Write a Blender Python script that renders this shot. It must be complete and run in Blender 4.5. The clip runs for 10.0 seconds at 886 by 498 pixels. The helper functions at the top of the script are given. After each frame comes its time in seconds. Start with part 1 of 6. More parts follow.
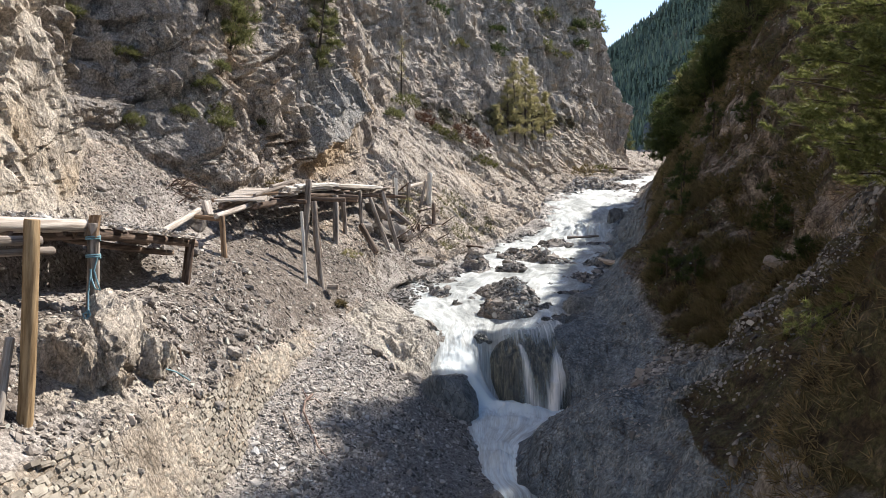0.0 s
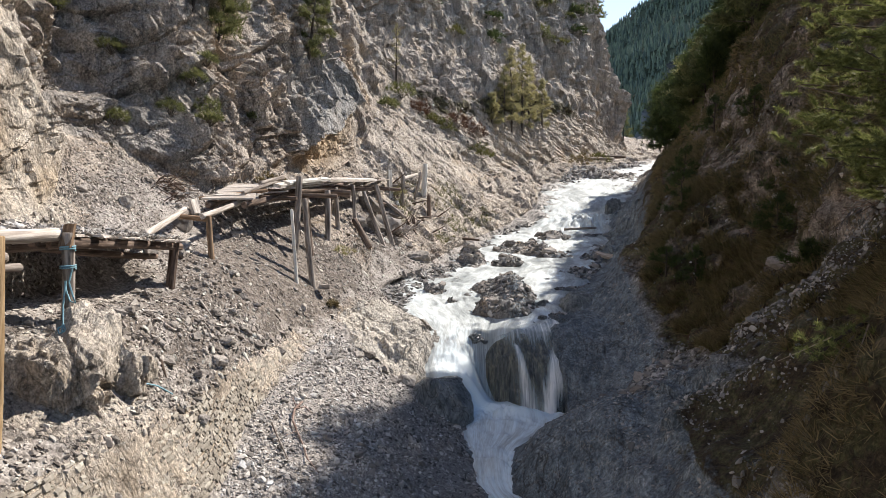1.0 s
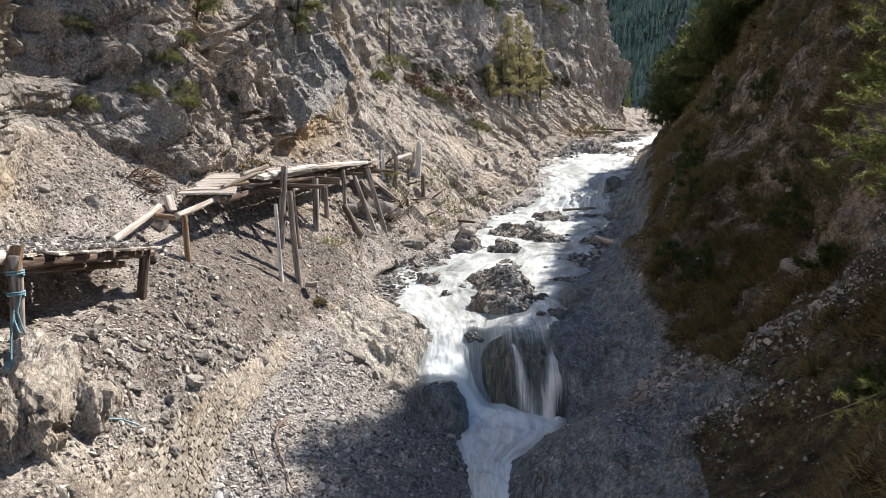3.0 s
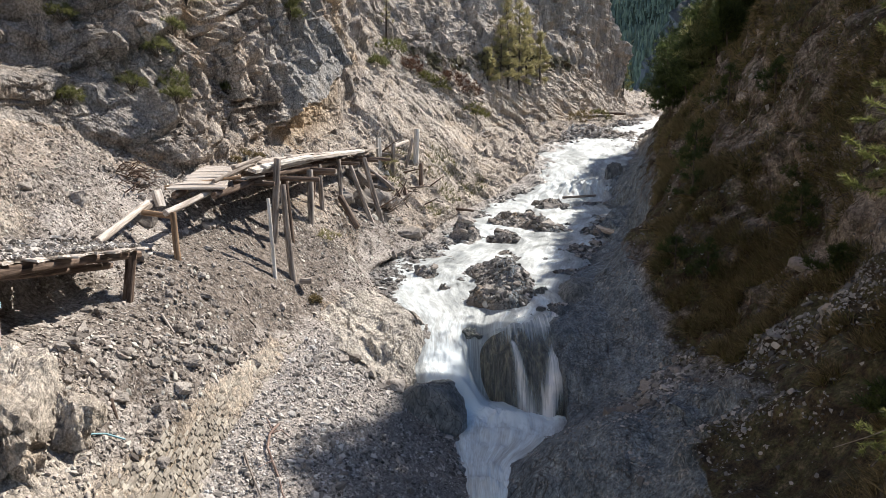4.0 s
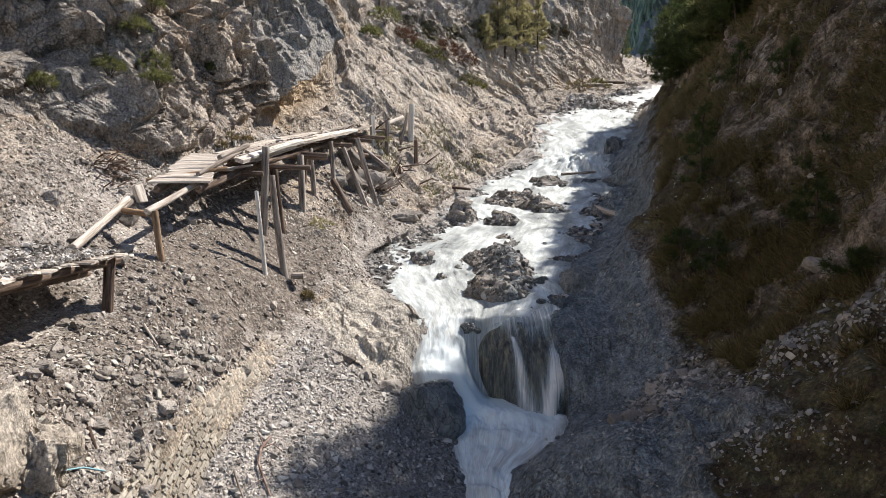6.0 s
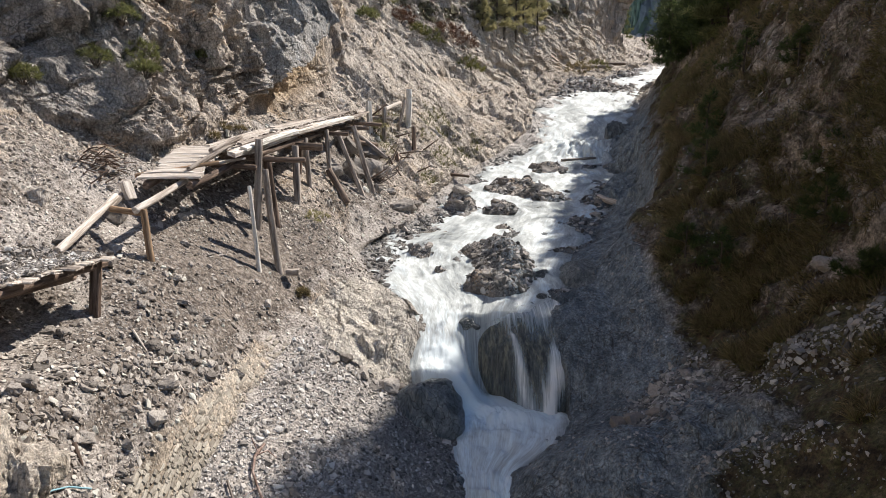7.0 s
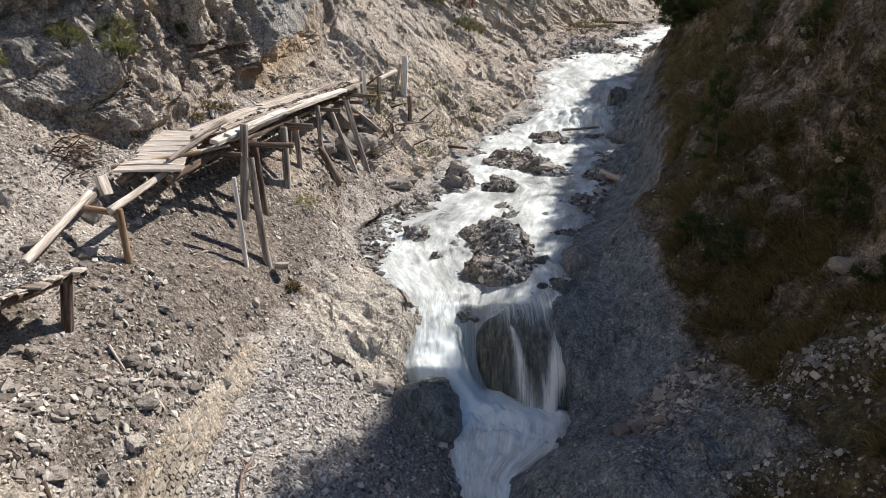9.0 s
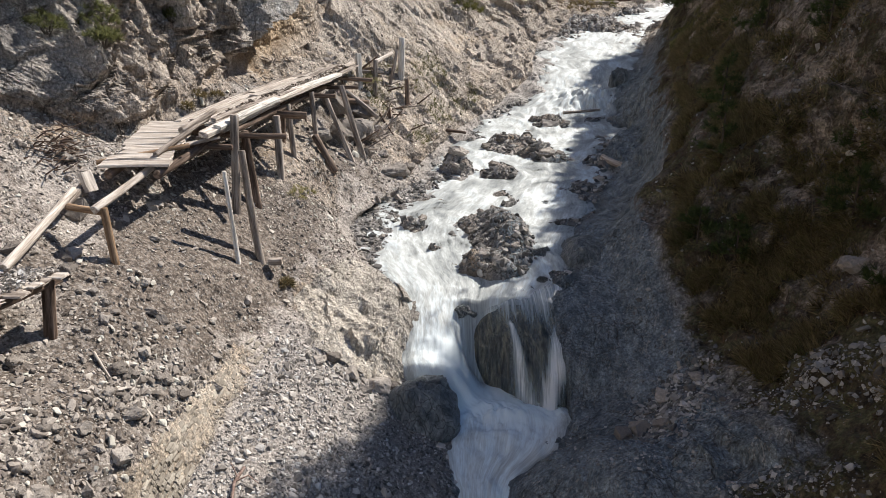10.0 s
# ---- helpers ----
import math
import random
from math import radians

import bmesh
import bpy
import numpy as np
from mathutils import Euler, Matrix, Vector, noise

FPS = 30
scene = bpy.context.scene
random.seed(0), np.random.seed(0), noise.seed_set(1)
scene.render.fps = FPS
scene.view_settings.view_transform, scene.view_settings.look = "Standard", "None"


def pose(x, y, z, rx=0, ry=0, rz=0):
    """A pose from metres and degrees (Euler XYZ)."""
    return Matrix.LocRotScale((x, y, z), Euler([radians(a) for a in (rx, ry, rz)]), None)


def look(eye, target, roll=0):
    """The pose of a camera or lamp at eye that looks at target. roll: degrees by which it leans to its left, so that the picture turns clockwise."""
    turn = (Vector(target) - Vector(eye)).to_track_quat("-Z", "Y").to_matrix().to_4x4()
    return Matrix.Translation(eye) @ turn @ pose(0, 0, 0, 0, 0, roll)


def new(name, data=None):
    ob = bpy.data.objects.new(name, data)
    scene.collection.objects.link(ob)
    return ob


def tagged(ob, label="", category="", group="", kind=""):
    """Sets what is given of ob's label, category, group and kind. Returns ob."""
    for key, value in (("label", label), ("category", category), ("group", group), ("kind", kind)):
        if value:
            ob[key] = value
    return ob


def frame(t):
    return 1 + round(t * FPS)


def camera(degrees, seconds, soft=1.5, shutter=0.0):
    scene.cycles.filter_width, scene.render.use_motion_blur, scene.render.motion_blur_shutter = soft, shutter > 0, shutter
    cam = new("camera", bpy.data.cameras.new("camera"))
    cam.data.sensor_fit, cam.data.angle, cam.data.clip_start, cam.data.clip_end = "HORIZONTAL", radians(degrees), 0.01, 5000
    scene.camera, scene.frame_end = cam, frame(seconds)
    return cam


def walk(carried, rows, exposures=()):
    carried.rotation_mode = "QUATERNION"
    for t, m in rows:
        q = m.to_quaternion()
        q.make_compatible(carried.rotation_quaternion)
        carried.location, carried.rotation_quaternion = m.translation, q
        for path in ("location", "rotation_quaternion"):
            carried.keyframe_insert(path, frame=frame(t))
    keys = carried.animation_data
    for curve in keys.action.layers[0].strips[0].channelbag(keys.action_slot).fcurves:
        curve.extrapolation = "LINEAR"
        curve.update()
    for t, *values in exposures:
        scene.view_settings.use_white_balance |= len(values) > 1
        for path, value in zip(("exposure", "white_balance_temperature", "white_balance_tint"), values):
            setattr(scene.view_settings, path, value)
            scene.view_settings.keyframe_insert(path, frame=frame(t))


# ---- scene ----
cam = camera(68.3, 10.0, soft=0.6)
METRES, EYE, TILT, LEAN, TURN = 5.0, 5.0, 0.0, 4.05, 0.0
ROWS = [
    (0.0, 0.0, 0.0, 0.0, 0.05, -0.78, -4.01),
    (0.5, 0.0038, 0.0374, 0.0325, -0.13, -1.44, -4.01),
    (1.0, 0.0068, 0.0809, 0.0652, -0.24, -2.08, -4.0),
    (1.5, 0.0089, 0.1244, 0.0993, -0.33, -2.77, -4.01),
    (2.0, 0.0095, 0.1676, 0.1308, -0.46, -3.42, -4.02),
    (2.5, 0.0081, 0.2148, 0.1629, -0.54, -4.18, -4.02),
    (4.0, 0.0085, 0.3451, 0.2479, -0.73, -6.63, -4.04),
    (4.5, 0.004, 0.381, 0.2758, -0.82, -7.4, -4.06),
    (5.0, -0.0052, 0.416, 0.3024, -1.02, -8.16, -4.07),
    (5.5, -0.0106, 0.4482, 0.3305, -1.15, -8.93, -4.08),
    (7.0, -0.017, 0.5632, 0.4121, -1.44, -11.55, -4.07),
    (7.5, -0.016, 0.6037, 0.44, -1.46, -12.43, -4.07),
    (8.0, -0.0153, 0.6449, 0.4709, -1.5, -13.43, -4.07),
    (8.5, -0.0155, 0.6836, 0.5004, -1.56, -14.47, -4.08),
    (9.0, -0.0161, 0.7239, 0.5295, -1.62, -15.46, -4.09),
    (9.5, -0.0153, 0.7655, 0.5566, -1.69, -16.54, -4.09),
    (10.0, -0.0128, 0.8111, 0.5781, -1.74, -17.47, -4.09),
]
PATH = [(t, pose(0, 0, EYE, TILT, LEAN, TURN) @ pose(METRES * x, METRES * y, METRES * z, 90 + pitch, roll, yaw)) for t, x, y, z, yaw, pitch, roll in ROWS]
walk(cam, PATH, [(0.0, 0.72), (4.5, 0.68), (7.5, 0.585), (10.0, 0.50)])

# ---- world and sun ----
SUN_AZ, SUN_EL = radians(49), radians(46)      # azimuth from +y towards +x
world = bpy.data.worlds.new("sky")
scene.world = world
world.use_nodes = True
_wn = world.node_tree.nodes
_sky = _wn.new("ShaderNodeTexSky")
_sky.sky_type, _sky.sun_disc = "NISHITA", False
_sky.sun_elevation, _sky.sun_rotation = SUN_EL, SUN_AZ
_sky.ozone_density = 4.0
_sky.altitude, _sky.air_density, _sky.dust_density = 1500, 1.0, 0.4
_cl = _wn.new("ShaderNodeTexNoise")
_cl.inputs["Scale"].default_value, _cl.inputs["Detail"].default_value, _cl.inputs["Roughness"].default_value = 2.6, 6, 0.6
_tc = _wn.new("ShaderNodeTexCoord")
world.node_tree.links.new(_tc.outputs["Generated"], _cl.inputs["Vector"])
_rp = _wn.new("ShaderNodeValToRGB")
_rp.color_ramp.elements[0].position, _rp.color_ramp.elements[1].position = 0.60, 0.76
world.node_tree.links.new(_cl.outputs[0], _rp.inputs[0])
_mx = _wn.new("ShaderNodeMix")
_mx.data_type = "RGBA"
_mx.inputs[7].default_value = (8.2, 10.6, 13.6, 1)
_sp = _wn.new("ShaderNodeSeparateXYZ")
world.node_tree.links.new(_tc.outputs["Generated"], _sp.inputs[0])
_hz = _wn.new("ShaderNodeMapRange")                       # milky haze towards the horizon
_hz.inputs[1].default_value, _hz.inputs[2].default_value, _hz.inputs[3].default_value, _hz.inputs[4].default_value = 0.55, 0.15, 0.0, 0.92
world.node_tree.links.new(_sp.outputs[2], _hz.inputs[0])
_mc = _wn.new("ShaderNodeMath")
_mc.operation = "MAXIMUM"
world.node_tree.links.new(_rp.outputs[0], _mc.inputs[0])
world.node_tree.links.new(_hz.outputs[0], _mc.inputs[1])
world.node_tree.links.new(_mc.outputs[0], _mx.inputs[0])
world.node_tree.links.new(_sky.outputs[0], _mx.inputs[6])
world.node_tree.links.new(_mx.outputs[2], _wn["Background"].inputs[0])
_wn["Background"].inputs[1].default_value = 0.092
sun = new("sun", bpy.data.lights.new("sun", "SUN"))
sun.data.energy, sun.data.angle, sun.data.color = 4.7, radians(0.55), (1.0, 0.925, 0.83)
SUN_DIR = Vector((math.sin(SUN_AZ) * math.cos(SUN_EL), math.cos(SUN_AZ) * math.cos(SUN_EL), math.sin(SUN_EL)))
sun.matrix_world = look(SUN_DIR * 60, (0, 0, 0))

# ---- noise on arrays ----
def hash3(ix, iy, iz, k=0):
    h = (ix.astype(np.int64) * 374761393 + iy.astype(np.int64) * 668265263 + iz.astype(np.int64) * 2147483647 + k * 1274126177) & 0xFFFFFFFF
    h = ((h ^ (h >> 13)) * 1274126177) & 0xFFFFFFFF
    h = ((h ^ (h >> 16)) * 2246822519) & 0xFFFFFFFF
    return ((h ^ (h >> 15)) & 0xFFFFFF) / 16777216.0


def vnoise(p, k=0):
    """Smooth value noise, -1 to 1."""
    i = np.floor(p)
    f = p - i
    f = f * f * f * (f * (f * 6 - 15) + 10)
    i = i.astype(np.int64)
    out = 0
    for dx in (0, 1):
        wx = f[:, 0] if dx else 1 - f[:, 0]
        for dy in (0, 1):
            wy = f[:, 1] if dy else 1 - f[:, 1]
            for dz in (0, 1):
                wz = f[:, 2] if dz else 1 - f[:, 2]
                out = out + wx * wy * wz * hash3(i[:, 0] + dx, i[:, 1] + dy, i[:, 2] + dz, k)
    return out * 2 - 1


def fbm(p, octaves=4, k=0, gain=0.5):
    out, a = 0, 1.0
    for o in range(octaves):
        out = out + a * vnoise(p * 2.03 ** o + 17.3 * o, k + o)
        a *= gain
    return out


def facets(p, k=0, fall=0.75):
    """Broken blocks: the upper hull of many tilted pyramids, so flat faces meet in sharp edges. Returns height and the gap to the next block."""
    i = np.floor(p).astype(np.int64)
    best = np.full(len(p), -9.0)
    second = np.full(len(p), -9.0)
    for dx in (-1, 0, 1):
        for dy in (-1, 0, 1):
            for dz in (-1, 0, 1):
                c = (i[:, 0] + dx, i[:, 1] + dy, i[:, 2] + dz)
                d = [p[:, n] - c[n] - hash3(*c, k + n) for n in range(3)]
                t = [hash3(*c, k + 5 + n) - 0.5 for n in range(4)]
                q = np.maximum(np.abs(d[0] + t[0] * d[1]), np.maximum(np.abs(d[1] + t[1] * d[2]), np.abs(d[2] + t[2] * d[0])))
                h = 0.5 * t[3] + t[1] * d[0] + t[2] * d[1] + t[0] * d[2] - fall * q
                second = np.maximum(second, np.minimum(h, best))
                best = np.maximum(best, h)
    return best, best - second


# ---- node materials ----
class Mat:
    def __init__(self, name):
        self.m = bpy.data.materials.new(name)
        self.m.use_nodes = True
        self.t = self.m.node_tree
        self.b = self.t.nodes["Principled BSDF"]
        self.coord = self.t.nodes.new("ShaderNodeTexCoord").outputs["Object"]
        self.island = None

    def put(self, socket, v):
        if isinstance(v, bpy.types.NodeSocket):
            self.t.links.new(v, socket)
        else:
            socket.default_value = (*v, 1) if isinstance(v, tuple) and len(v) == 3 and socket.type == "RGBA" else v

    def node(self, kind, **k):
        n = self.t.nodes.new("ShaderNode" + kind)
        for a, v in k.items():
            n.inputs[a.replace("_", " ")].default_value = v
        return n

    def scaled(self, x, y, z, src=None):
        n = self.node("Mapping")
        n.inputs["Scale"].default_value = (x, y, z)
        self.t.links.new(src or self.coord, n.inputs["Vector"])
        return n.outputs[0]

    def noise(self, scale, detail=5.0, rough=0.6, vec=None, dist=0.0):
        n = self.node("TexNoise", Scale=scale, Detail=detail, Roughness=rough, Distortion=dist)
        self.t.links.new(vec or self.coord, n.inputs["Vector"])
        return n.outputs[0]

    def cells(self, scale, vec=None, feature="F1"):
        n = self.node("TexVoronoi", Scale=scale)
        n.feature = feature
        self.t.links.new(vec or self.coord, n.inputs["Vector"])
        return n

    def warped(self, vec, scale, amount):
        """Coordinates pushed about by noise, so that patterns lose their regular outline."""
        n = self.node("TexNoise", Scale=scale, Detail=3.0)
        self.t.links.new(vec, n.inputs["Vector"])
        a = self.t.nodes.new("ShaderNodeVectorMath")
        a.operation = "SUBTRACT"
        a.inputs[1].default_value = (0.5, 0.5, 0.5)
        self.t.links.new(n.outputs["Color"], a.inputs[0])
        b = self.t.nodes.new("ShaderNodeVectorMath")
        b.operation = "MULTIPLY_ADD"
        b.inputs[1].default_value = (amount, amount, amount)
        self.t.links.new(a.outputs[0], b.inputs[0])
        self.t.links.new(vec, b.inputs[2])
        return b.outputs[0]

    def attr(self, name):
        n = self.node("Attribute")
        n.attribute_name = name
        return n.outputs["Fac"]

    def ramp(self, v, *stops):
        n = self.node("ValToRGB")
        e = n.color_ramp.elements
        while len(e) < len(stops):
            e.new(0.5)
        for s, (at, c) in zip(e, stops):
            s.position, s.color = at, ((*c, 1) if isinstance(c, tuple) else (c, c, c, 1))
        self.t.links.new(v, n.inputs[0])
        return n.outputs[0]

    def mix(self, f, a, b, how="MIX"):
        n = self.t.nodes.new("ShaderNodeMix")
        n.data_type, n.blend_type = "RGBA", how
        self.put(n.inputs[0], f), self.put(n.inputs[6], a), self.put(n.inputs[7], b)
        return n.outputs[2]

    def math(self, how, a, b=0.0):
        n = self.t.nodes.new("ShaderNodeMath")
        n.operation = how
        self.put(n.inputs[0], a), self.put(n.inputs[1], b)
        return n.outputs[0]

    def random(self):
        return self.node("ObjectInfo").outputs["Random"]

    def isle(self):
        return self.node("NewGeometry").outputs["Random Per Island"]

    def bump(self, h, strength=0.5, dist=0.03, after=None):
        n = self.node("Bump", Strength=strength, Distance=dist)
        self.t.links.new(h, n.inputs["Height"])
        if after:
            self.t.links.new(after, n.inputs["Normal"])
        return n.outputs[0]

    def done(self, colour, rough=0.85, normal=None, spec=0.3, **more):
        self.put(self.b.inputs["Base Color"], colour)
        self.put(self.b.inputs["Roughness"], rough)
        self.b.inputs["Specular IOR Level"].default_value = spec
        if normal:
            self.t.links.new(normal, self.b.inputs["Normal"])
        for a, v in more.items():
            self.put(self.b.inputs[a.replace("_", " ")], v)
        return self.m


def terrain_material():
    """Rock, scree, soil and dry turf, blended by masks; two masks also carry shade."""
    m = Mat("gorge_ground")
    rock, soil, grass, wet, pale, slate_shade, tan = (m.attr(a) for a in ("rock", "soil", "grass", "wet", "pale", "slate_shade", "tan"))
    big = m.noise(0.55, 6, 0.62, dist=0.6)
    strat = m.noise(1.0, 7, 0.68, m.scaled(2.6, 1.2, 0.8), 0.8)
    fine = m.noise(9.0, 8, 0.7)
    rc = m.ramp(strat, (0.30, (0.076, 0.060, 0.049)), (0.42, (0.237, 0.198, 0.165)), (0.56, (0.39, 0.336, 0.285)), (0.72, (0.535, 0.475, 0.41)))
    rc = m.mix(m.ramp(big, (0.52, 0.0), (0.68, 0.75)), rc, (0.37, 0.27, 0.175))
    rc = m.mix(pale, rc, m.ramp(strat, (0.3, (0.34, 0.30, 0.245)), (0.52, (0.54, 0.49, 0.425)), (0.75, (0.64, 0.60, 0.54))))
    rc = m.mix(tan, rc, m.ramp(strat, (0.3, (0.24, 0.165, 0.095)), (0.52, (0.42, 0.315, 0.20)), (0.75, (0.55, 0.46, 0.345))))
    rc = m.mix(slate_shade, rc, m.ramp(m.noise(1.0, 9, 0.72, m.scaled(5.0, 3.0, 0.9), 0.1), (0.30, (0.045, 0.056, 0.066)), (0.44, (0.097, 0.119, 0.138)), (0.56, (0.148, 0.176, 0.198)), (0.70, (0.27, 0.30, 0.325))))
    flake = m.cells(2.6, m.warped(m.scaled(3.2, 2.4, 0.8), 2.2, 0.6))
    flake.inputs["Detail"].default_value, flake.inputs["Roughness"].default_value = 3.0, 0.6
    rc = m.mix(slate_shade, rc, m.mix(1.0, rc, m.ramp(flake.outputs["Color"], (0.15, 0.5), (0.5, 1.0), (0.85, 1.5)), "MULTIPLY"))
    rc = m.mix(m.math("MULTIPLY", slate_shade, 0.4), rc, m.mix(1.0, rc, m.ramp(m.noise(5.0, 8, 0.75, m.scaled(2.2, 1.5, 0.6), 0.1), (0.34, 0.5), (0.52, 1.0), (0.68, 1.6)), "MULTIPLY"))
    jag = m.warped(m.scaled(1.5, 1.2, 0.75), 1.7, 0.5)
    c1 = m.cells(1.7, jag)
    c1.inputs["Detail"].default_value, c1.inputs["Roughness"].default_value = 3.0, 0.55
    c2 = m.cells(1.7, jag, "DISTANCE_TO_EDGE")
    c3 = m.cells(6.5, jag, "DISTANCE_TO_EDGE")
    tone = m.mix(1.0, rc, m.ramp(c1.outputs["Color"], (0.1, 0.62), (0.9, 1.28)), "MULTIPLY")
    rc = m.mix(0.75, rc, tone)
    crack = m.math("MAXIMUM", m.ramp(c2.outputs["Distance"], (0.0, 1.0), (0.035, 0.0)), m.ramp(c3.outputs["Distance"], (0.0, 0.7), (0.05, 0.0)))
    crack = m.math("MULTIPLY", crack, m.ramp(m.noise(0.9, 4, 0.6), (0.42, 0.0), (0.6, 1.0)))
    crack = m.math("MULTIPLY", crack, m.math("SUBTRACT", 1.0, m.math("MULTIPLY", pale, 0.85)))
    rc = m.mix(m.math("MULTIPLY", crack, 0.75), rc, (0.05, 0.042, 0.036))
    vein = m.ramp(m.noise(1.6, 4, 0.6, m.scaled(1.6, 1.1, 0.55), 1.8), (0.485, 0.0), (0.5, 0.5), (0.515, 0.0))
    rc = m.mix(vein, rc, (0.52, 0.49, 0.45))
    pebble = m.cells(16.0)
    pebble2 = m.cells(42.0)
    sc = m.ramp(pebble.outputs["Color"], (0.1, (0.225, 0.195, 0.174)), (0.5, (0.375, 0.333, 0.30)), (0.95, (0.54, 0.49, 0.447)))
    sc = m.mix(0.45, sc, m.ramp(pebble2.outputs["Color"], (0.1, (0.14, 0.128, 0.118)), (0.9, (0.47, 0.44, 0.41))))
    so = m.ramp(fine, (0.36, (0.05, 0.04, 0.034)), (0.5, (0.135, 0.11, 0.092)), (0.64, (0.26, 0.222, 0.19)))
    so = m.mix(m.ramp(pebble2.outputs["Color"], (0.72, 0.0), (0.8, 0.7)), so, (0.30, 0.28, 0.26))
    soil_at = m.ramp(m.math("ADD", soil, m.math("MULTIPLY", m.math("SUBTRACT", m.noise(1.3, 6, 0.7), 0.5), 1.6)), (0.4, 0.0), (0.6, 1.0))
    loose = m.mix(soil_at, sc, so)
    rock_at = m.ramp(m.math("ADD", rock, m.math("MULTIPLY", m.math("SUBTRACT", m.noise(2.1, 6, 0.7), 0.5), 1.1)), (0.42, 0.0), (0.58, 1.0))
    col = m.mix(rock_at, loose, rc)
    tc = m.ramp(m.noise(3.2, 6, 0.7), (0.34, (0.026, 0.02, 0.013)), (0.46, (0.08, 0.06, 0.037)), (0.54, (0.09, 0.088, 0.042)), (0.7, (0.21, 0.162, 0.105)))
    grass_at = m.ramp(m.math("ADD", grass, m.math("MULTIPLY", m.math("SUBTRACT", m.noise(1.1, 7, 0.72), 0.5), 1.9)), (0.42, 0.0), (0.62, 1.0))
    col = m.mix(grass_at, col, tc)
    grit = m.ramp(m.noise(21.0, 7, 0.78, m.scaled(1.0, 1.0, 0.8)), (0.38, 0.36), (0.5, 1.0), (0.62, 1.7))
    col = m.mix(0.8, col, m.mix(1.0, col, grit, "MULTIPLY"))
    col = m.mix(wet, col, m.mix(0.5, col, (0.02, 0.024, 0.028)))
    h = m.math("ADD", m.math("MULTIPLY", m.math("SUBTRACT", 1.0, pebble.outputs["Distance"]), m.math("SUBTRACT", 1.0, rock_at)), m.math("MULTIPLY", fine, 1.1))
    n = m.bump(h, 0.6, 0.03)
    n = m.bump(m.math("MULTIPLY", m.math("SUBTRACT", m.math("ADD", m.math("MULTIPLY", c1.outputs["Distance"], 0.8), m.math("MULTIPLY", m.noise(6.0, 9, 0.72, m.scaled(1.4, 1.1, 0.8)), 0.9)), m.math("MULTIPLY", crack, 0.35)), rock_at), 0.85, 0.13, n)
    n = m.bump(m.noise(38, 6, 0.7), 0.5, 0.008, n)
    rough = m.math("SUBTRACT", 0.9, m.math("MULTIPLY", wet, 0.55))
    return m.done(col, rough, n, 0.35)


def water_material(name, foamy):
    """Fast white water: soft foam strands drawn out along the flow over a thin grey sheet."""
    m = Mat(name)
    uv = m.node("UVMap").outputs[0]
    soft = m.noise(1.0, 3, 0.5, m.scaled(2.2, 1.3, 1, uv), 0.8)
    st = m.noise(1.0, 5, 0.6, m.scaled(9.0, 1.5, 1, uv), 0.6)
    st2 = m.noise(1.0, 5, 0.62, m.scaled(40.0, 10.0, 1, uv), 0.5)
    swing = m.math("ADD", m.math("MULTIPLY", m.math("SUBTRACT", st, 0.5), 1.3), m.math("ADD", m.math("MULTIPLY", m.math("SUBTRACT", st2, 0.5), 1.1), m.math("MULTIPLY", m.math("SUBTRACT", soft, 0.5), 1.3)))
    calm = m.ramp(m.math("MULTIPLY", m.attr("foam"), 0.6), (0.45, 1.0), (0.62, 0.6))
    f = m.math("ADD", m.math("MULTIPLY", m.attr("foam"), foamy), m.math("MULTIPLY", swing, calm))
    half = m.math("MULTIPLY", f, 0.7)
    col = m.ramp(half, (0.035, (0.06, 0.066, 0.066)), (0.196, (0.19, 0.205, 0.205)), (0.35, (0.325, 0.352, 0.358)), (0.546, (0.485, 0.515, 0.515)), (0.70, (0.655, 0.71, 0.725)), (0.84, (0.80, 0.885, 0.92)))
    n = m.bump(m.math("ADD", m.math("MULTIPLY", st, 0.7), m.math("MULTIPLY", st2, 0.4)), 0.35, 0.035)
    rough = m.ramp(f, (0.1, 0.15), (0.6, 0.7))
    return m.done(col, rough, n, 0.4)


def bark_material(name, dark, light, streak=14.0, rough=0.8, deep=0.3):
    """Weathered timber: grain along the log, darker checks and knots."""
    m = Mat(name)
    r = m.math("MULTIPLY", m.random(), 7.0)
    g = m.noise(1.0, 6, 0.65, m.scaled(streak, streak, 1.2))
    k = m.noise(3.0, 4, 0.6)
    col = m.ramp(g, (0.30, tuple(v * deep for v in dark)), (0.43, dark), (0.60, light))
    col = m.mix(m.ramp(k, (0.55, 0.0), (0.75, 0.55)), col, dark)
    v = m.math("ADD", 0.78, m.math("MULTIPLY", m.math("FRACT", r), 0.42))
    mul = m.mix(1.0, col, m.mix(v, (0, 0, 0), (1, 1, 1)), "MULTIPLY")
    return m.done(mul, rough, m.bump(g, 0.9, 0.02), 0.2)


def stone_material(name, lo, mid, hi, by_island=True):
    m = Mat(name)
    r = m.isle() if by_island else m.random()
    col = m.ramp(r, (0.0, lo), (0.45, mid), (0.85, hi), (1.0, tuple(min(0.6, v * 1.25) for v in hi)))
    g = m.noise(7.0, 6, 0.65)
    col = m.mix(0.55, col, m.mix(1.0, col, m.ramp(g, (0.3, 0.45), (0.7, 1.4)), "MULTIPLY"))
    return m.done(col, 0.88, m.bump(m.noise(22, 6, 0.7), 0.6, 0.012), 0.3)


